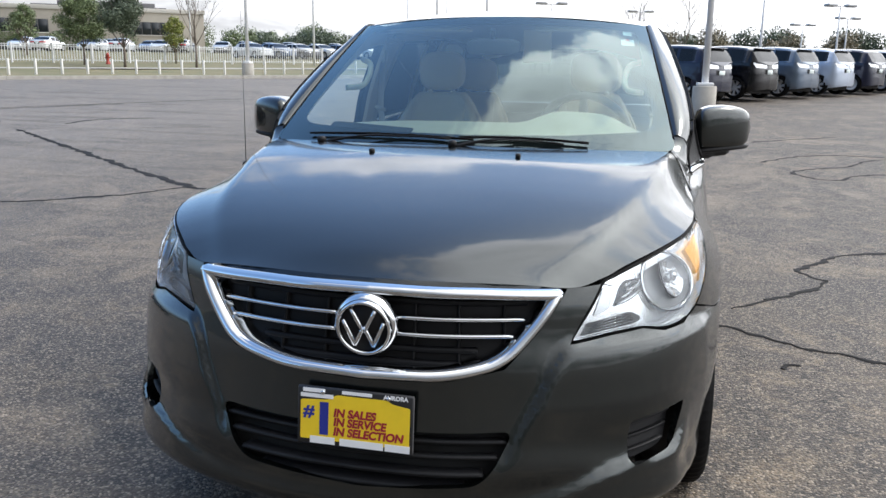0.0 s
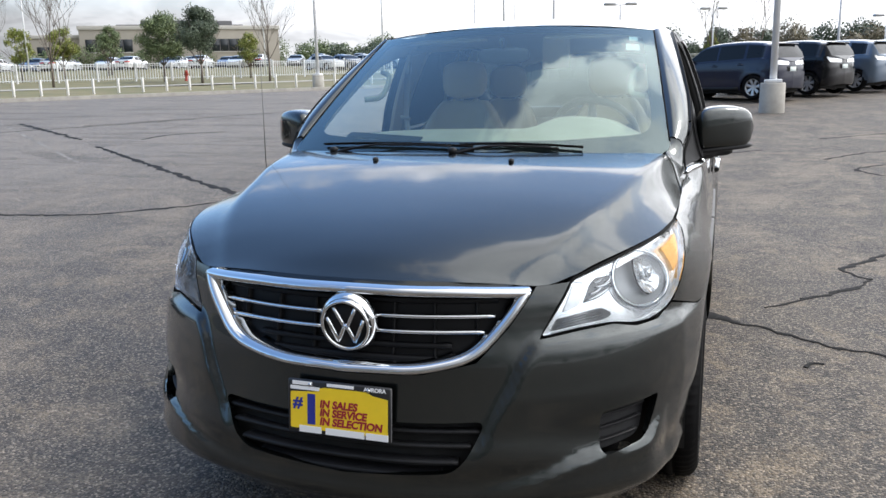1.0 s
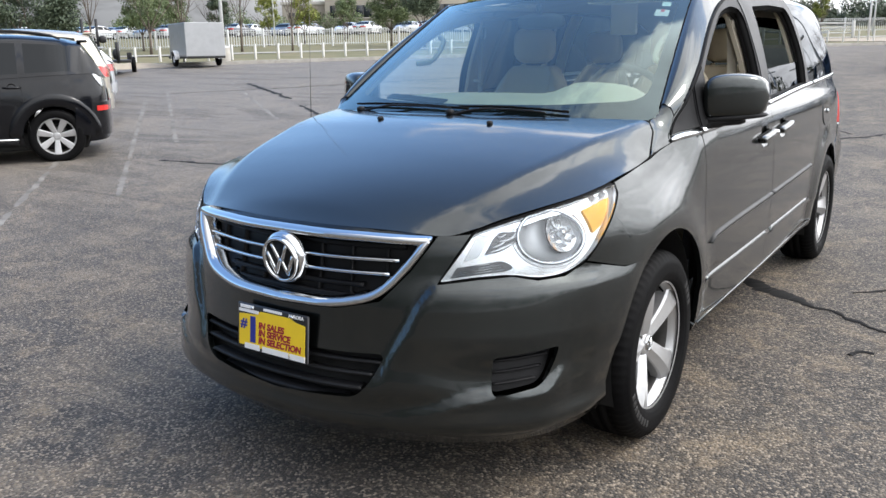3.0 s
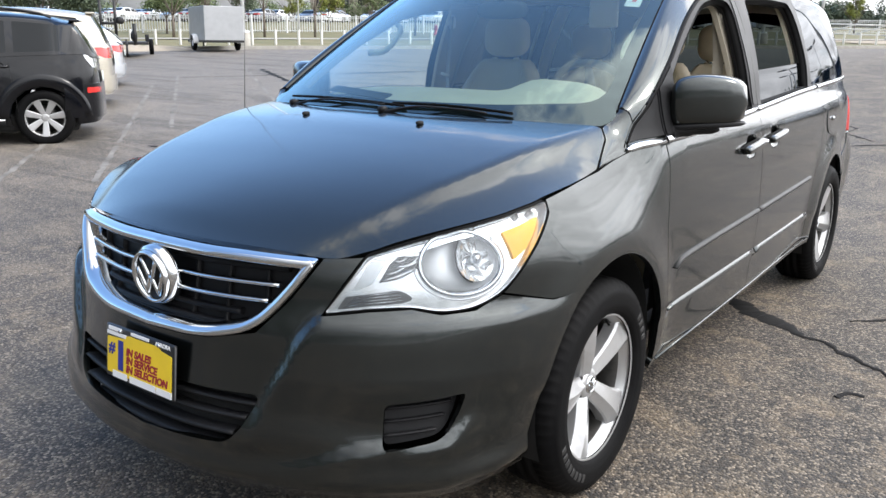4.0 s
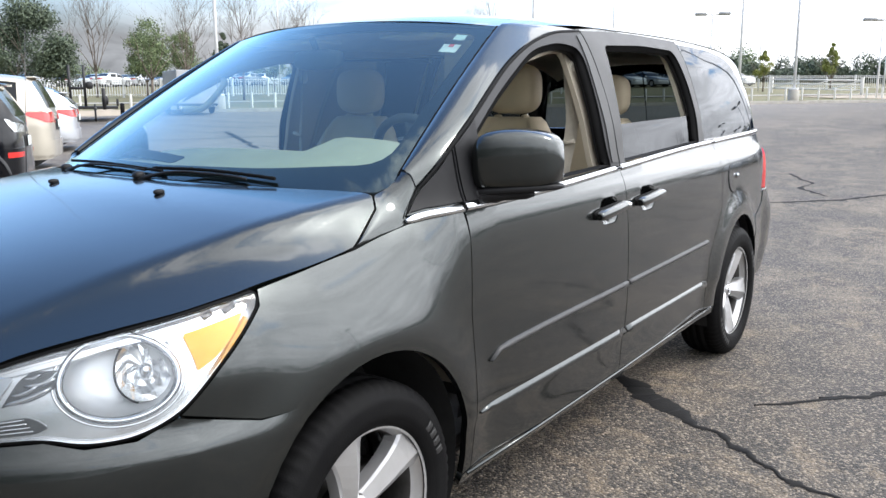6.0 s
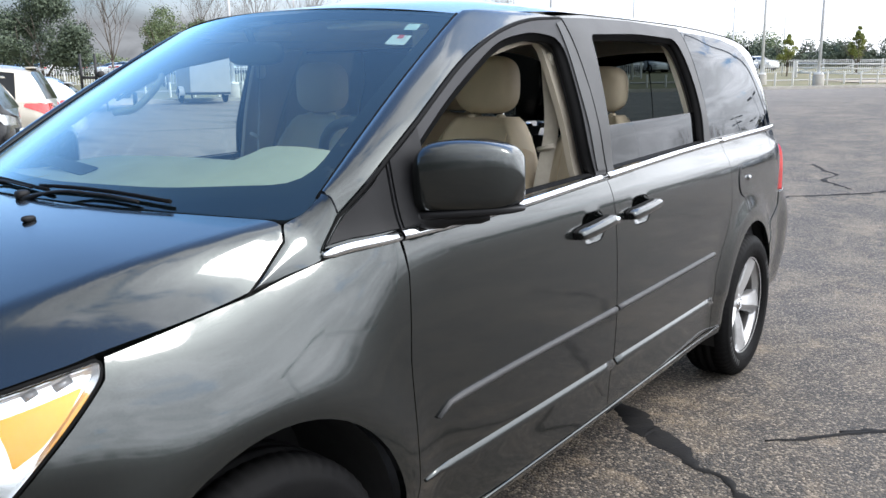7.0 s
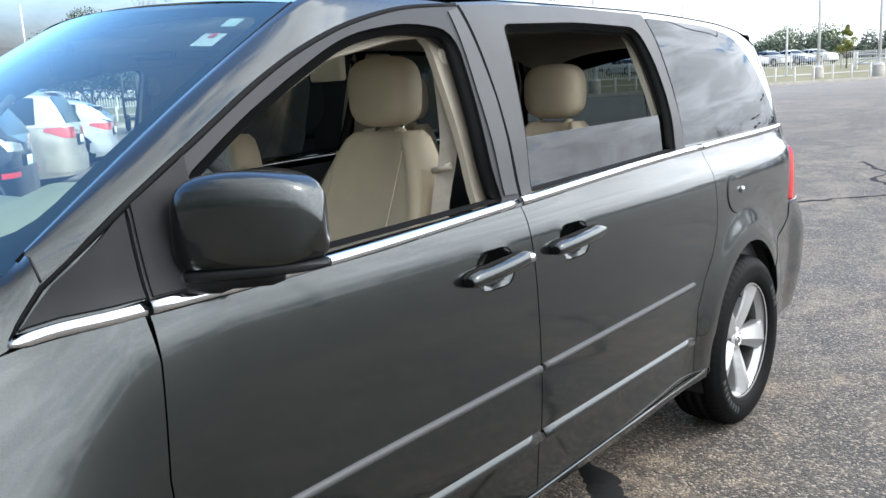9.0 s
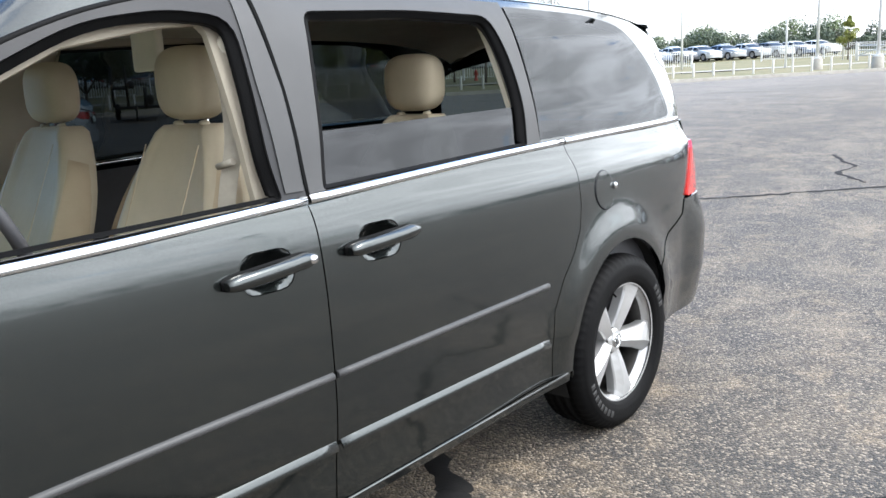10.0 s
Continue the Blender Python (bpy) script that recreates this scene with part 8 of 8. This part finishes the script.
def tree(name, label, x, y, z, height, crown_r, leaf, seed, leaves=2200, conic=False, group="trees by the lot", trunk_part=0.3, leaf_size=0.062):
    rnd = random.Random(seed)
    o = thing(name, label, "tree", pose(x, y, z - 0.05), group)
    bm, tips = bmesh.new(), []
    th = height * trunk_part
    tube([(0, 0, 0), (0.02, 0.01, th * 0.5), (0.0, 0.03, th)], [height * q for q in ((0.020, 0.016, 0.013) if leaf else (0.015, 0.012, 0.010))], 8, True, bm)
    for k in range(6 if leaf else 7):
        a = k * 2.4 + rnd.random()
        rise = rnd.uniform(0.9, 1.9) if leaf else rnd.uniform(1.4, 3.0)
        limbs(rnd, Vector((0, 0.03, th * (0.85 if k else 1.0))), Vector((math.cos(a), math.sin(a), rise)) if k else Vector((0, 0, 1)), height * (0.36 if leaf else 0.40), height * ((0.009 if k else 0.012) if leaf else (0.0055 if k else 0.0085)), 1 if leaf else 3, bm, tips, 0.25 if leaf else 0.35, 0.6 if leaf else 0.75)
    part("trunk", bm, "bark", o, "grey bark trunk and limbs")
    if not leaf:
        return o
    crown = bmesh.new()
    lobes = []
    for k in range(26):
        a, v = rnd.uniform(0, 6.283), rnd.uniform(-0.75, 1)
        rr = math.sqrt(max(0, 1 - v * v)) * rnd.uniform(0.35, 0.85)
        if conic:
            rr *= max(0.15, 0.75 - 0.6 * v)
        lobes.append((Vector((rr * math.cos(a) * crown_r, rr * math.sin(a) * crown_r, th + (height - th) * (0.5 + 0.42 * v))), crown_r * rnd.uniform(0.20, 0.42) * (max(0.35, 0.8 - 0.5 * v) if conic else 1)))
    for k in range(int(leaves * 5.0)):
        c, r = lobes[rnd.randrange(len(lobes))]
        d = Vector((rnd.gauss(0, 1), rnd.gauss(0, 1), rnd.gauss(0, 0.8))).normalized()
        p = c + d * r * rnd.uniform(0.35, 1.15)
        u = Vector((rnd.gauss(0, 1), rnd.gauss(0, 1), rnd.gauss(0, 1))).normalized()
        v = u.cross(d)
        if v.length < 0.1:
            continue
        v.normalize()
        s = leaf_size * rnd.uniform(0.7, 1.5)
        q = [crown.verts.new(p + u * s * a + v * s * b + d * s * e) for a, b, e in ((-1, 0, 0), (0, -0.55, 0.15), (1, 0, -0.1), (0, 0.55, 0.15))]
        crown.faces.new(q)
    tagged(part("crown", crown, leaf, o), kind="")
    return o


def grow(name, label, px, py, height, r, leaf, seed, **more):
    return tree(name, label, px, py, verge(px, py) if beyond(px, py) > 0.2 else lot(px, py), height, r, leaf, seed, **more)


grow("maple_tree", "rounded green maple with a slim trunk on the verge", -34.1, 43.5, 4.3, 1.75, "leaf_green", 11)
grow("oak_tree", "dense dark green tree on the verge", -29.9, 41.6, 4.6, 1.5, "leaf_dark", 12, leaves=3000)
grow("young_tree", "small thin green young tree by the fence", -47.5, 54.0, 3.4, 0.7, "leaf_green", 13, leaves=500)
grow("young_tree", "thin pale green young tree", -31.6, 50.0, 3.2, 0.9, "leaf_yellow", 14, leaves=500)
grow("bare_tree", "leafless young tree with fine upright twigs", -27.4, 45.5, 5.4, 1.5, None, 15)
grow("young_tree", "green young tree near the fence", -56.5, 43.0, 5.0, 1.4, "leaf_green", 16, leaves=1300)
grow("bare_tree", "leafless young tree with fine upright twigs", -44.5, 34.2, 6.0, 1.6, None, 17)
grow("conifer_tree", "narrow dark green conical tree", -45.0, 37.8, 4.6, 1.1, "leaf_dark", 18, leaves=1500, conic=True, trunk_part=0.22)
grow("bare_tree", "leafless young tree with fine upright twigs", -38.3, 33.7, 5.8, 1.6, None, 19)
grow("young_tree", "thin pale green young tree", -44.2, 41.7, 3.6, 1.0, "leaf_yellow", 20, leaves=600)
grow("bare_tree", "leafless young tree with fine upright twigs", -36.1, 35.9, 5.4, 1.5, None, 21)
grow("young_tree", "olive young tree near the fence", -43.7, 45.0, 3.8, 1.1, "leaf_yellow", 22, leaves=900)
grow("young_tree", "green young tree near the fence", -49.0, 56.2, 4.2, 1.0, "leaf_green", 23, leaves=1000)
grow("oak_tree", "broad green tree by the soil heap", -46.5, 32.5, 4.0, 1.6, "leaf_green", 24, leaves=3000)
grow("maple_tree", "large dark rounded tree beyond the parked cars", -37.5, 19.6, 4.9, 2.6, "leaf_dark", 25, leaves=4500, trunk_part=0.2)
grow("young_tree", "half bare tree with sparse green leaves", -41.0, 29.0, 5.0, 1.5, "leaf_green", 26, leaves=420)
grow("bare_tree", "leafless young tree with fine upright twigs", -50.0, 31.0, 6.5, 1.6, None, 27)
for k, (a, o, h) in enumerate(((30, 20, 3.4), (38, 22, 4.2), (46, 20, 3.4), (52, 18, 3.6))):
    x, y = along(a, o)
    grow("young_tree", "bright yellow green young tree by the white fence", x, y, h, 0.9, "leaf_yellow", 30 + k, leaves=900, conic=True, trunk_part=0.25)


def hedge_row(name, label, points, seed, low, high, leaf, step=1.7, leaves=1500):
    """A far belt of trees: many clumps of leaves with an uneven top."""
    rnd = random.Random(seed)
    bm = bmesh.new()
    line = smooth([(p[0], p[1], 0) for p in points], 12)
    total = sum((b - a).length for a, b in zip(line, line[1:]))
    n = int(total / step)
    for k in range(n):
        t = (k + rnd.random()) / n * (len(line) - 1)
        i = min(int(t), len(line) - 2)
        p = line[i].lerp(line[i + 1], t - i)
        p += Vector((rnd.uniform(-3, 3), rnd.uniform(-3, 3), 0))
        z = lot(p.x, p.y) + 0.2
        h = rnd.uniform(low, high) * (0.6 if k % 3 == 1 else 1.0)
        r = h * rnd.uniform(0.34, 0.52)
        for _ in range(leaves):
            d = Vector((rnd.gauss(0, 1), rnd.gauss(0, 1), rnd.gauss(0, 1))).normalized()
            s = rnd.uniform(0.09, 0.19)
            lump = 0.8 + 0.35 * noise.noise(Vector((p.x, p.y, 0)) * 0.3 + d * 1.7)
            q = Vector((p.x, p.y, z + h * 0.52)) + Vector((d.x * r, d.y * r, d.z * h * 0.5)) * lump * rnd.uniform(0.35, 1.0) ** 0.6
            u = Vector((rnd.gauss(0, 1), rnd.gauss(0, 1), rnd.gauss(0, 1))).normalized()
            v = u.cross(d)
            if v.length < 0.1 or q.z < z:
                continue
            v.normalize()
            bm.faces.new([bm.verts.new(q + u * s * a + v * s * b) for a, b in ((-1, 0), (0, -0.6), (1, 0), (0, 0.6))])
    ob = part(name, bm, leaf, None, label)
    return tagged(ob, category="trees", kind="stuff")


hedge_row("far_woods", "distant belt of dark green trees beyond the lot", [(-52, 112), (-38, 112), (-24, 113), (-8, 112)], 41, 3.4, 5.2, "leaf_dark", 0.8, 1000)
hedge_row("far_woods", "distant belt of dark green trees beyond the lot", [(-8, 112), (10, 108), (28, 104), (50, 96), (70, 84)], 42, 3.4, 5.8, "leaf_dark", 0.9, 1000)
hedge_row("far_woods", "distant low thicket under the far trees", [(-60, 111), (-38, 110.5), (-24, 111.5), (-8, 110.5)], 48, 2.0, 3.4, "leaf_dark", 0.8, 420)
hedge_row("far_woods", "distant low thicket under the far trees", [(-8, 110.5), (10, 106.5), (28, 102.5), (50, 94), (70, 82)], 49, 2.2, 3.8, "leaf_dark", 0.8, 420)
hedge_row("far_woods", "distant low trees behind the parked cars", [(-60, 112), (-48, 116), (-30, 118)], 43, 4.0, 6.5, "leaf_green", 1.2)
hedge_row("far_woods", "distant belt of mixed trees beyond the fence", [(-140, 60), (-120, 85), (-100, 100), (-70, 128)], 44, 4.0, 7.0, "leaf_green", 2.0, 900)
hedge_row("far_woods", "distant brownish trees behind the parked cars", [(2, 98), (16, 94), (34, 88)], 45, 3.6, 6.5, "leaf_autumn", 2.6, 1300)
hedge_row("far_woods", "distant belt of dark green trees on the sunny side of the lot", [(70, 84), (92, 56), (100, 20), (86, -20), (50, -40)], 47, 7.0, 11.0, "leaf_dark", 2.4, 700)
hedge_row("wood_edge", "belt of dark green trees along the near side of the lot", [(-44, -26), (-20, -40), (8, -42), (34, -34), (50, -14)], 46, 9.0, 14.0, "leaf_dark", 1.0, 420)
for k, (x, y, h) in enumerate(((3.5, 78, 6.5), (-0.5, 80, 6.8), (21, 70, 6.0), (24, 72, 6.4))):
    grow("bare_tree", "leafless grey tree among the far woods", x, y, h, 1.6, None, 50 + k)

# cars behind the fence
base_car = parked_car("car", "parked car in the fenced lot behind the grass", "car", "saloon", "lot_paint", pose(0, 0, -60), "cars behind the fence", False)
spots = [(-84 + 3.6 * k, 57.0 + (k % 3) * 0.4) for k in range(32)] + [(-82 + 3.6 * k, 68.0) for k in range(30)]
spots += [(32 + 3.4 * k, 62.0) for k in range(12)]
turn_rnd = random.Random(5)
for number, (a, o) in enumerate(spots):
    x, y = along(a, o)
    h = math.degrees(math.atan2(KERB_OUT.y, KERB_OUT.x)) + (55 if number % 2 else 235) + turn_rnd.uniform(-4, 4)
    m = pose(x, y, verge(x, y) - 0.05, 0, 0, h)
    if number == 0:
        base_car.matrix_basis = m
    else:
        copy_thing(base_car, m)
for k in range(9):
    x, y = -34.5 + 1.5 * k, 69.5 + 2.0 * k
    copy_thing(base_car, pose(x, y, verge(x, y) + 0.05, 0, 0, 65))


def hydrant(x, y):
    o = thing("fire_hydrant", "red fire hydrant standing in the grass", "hydrant", pose(x, y, verge(x, y)))
    bm = lathe([(0.0001, 0.72), (0.06, 0.70), (0.10, 0.62), (0.13, 0.58), (0.10, 0.55), (0.10, 0.12), (0.15, 0.10), (0.15, -0.05)], 20)
    bm.transform(Matrix.Rotation(radians(-90), 4, "Y"))
    part("barrel", bm, "red_paint", o)
    for s in (-1, 1):
        part("outlet", tube([(0, 0, 0.42), (s * 0.17, 0, 0.42)], 0.055, 10), "red_paint", o)


hydrant(-33.9, 45.6)
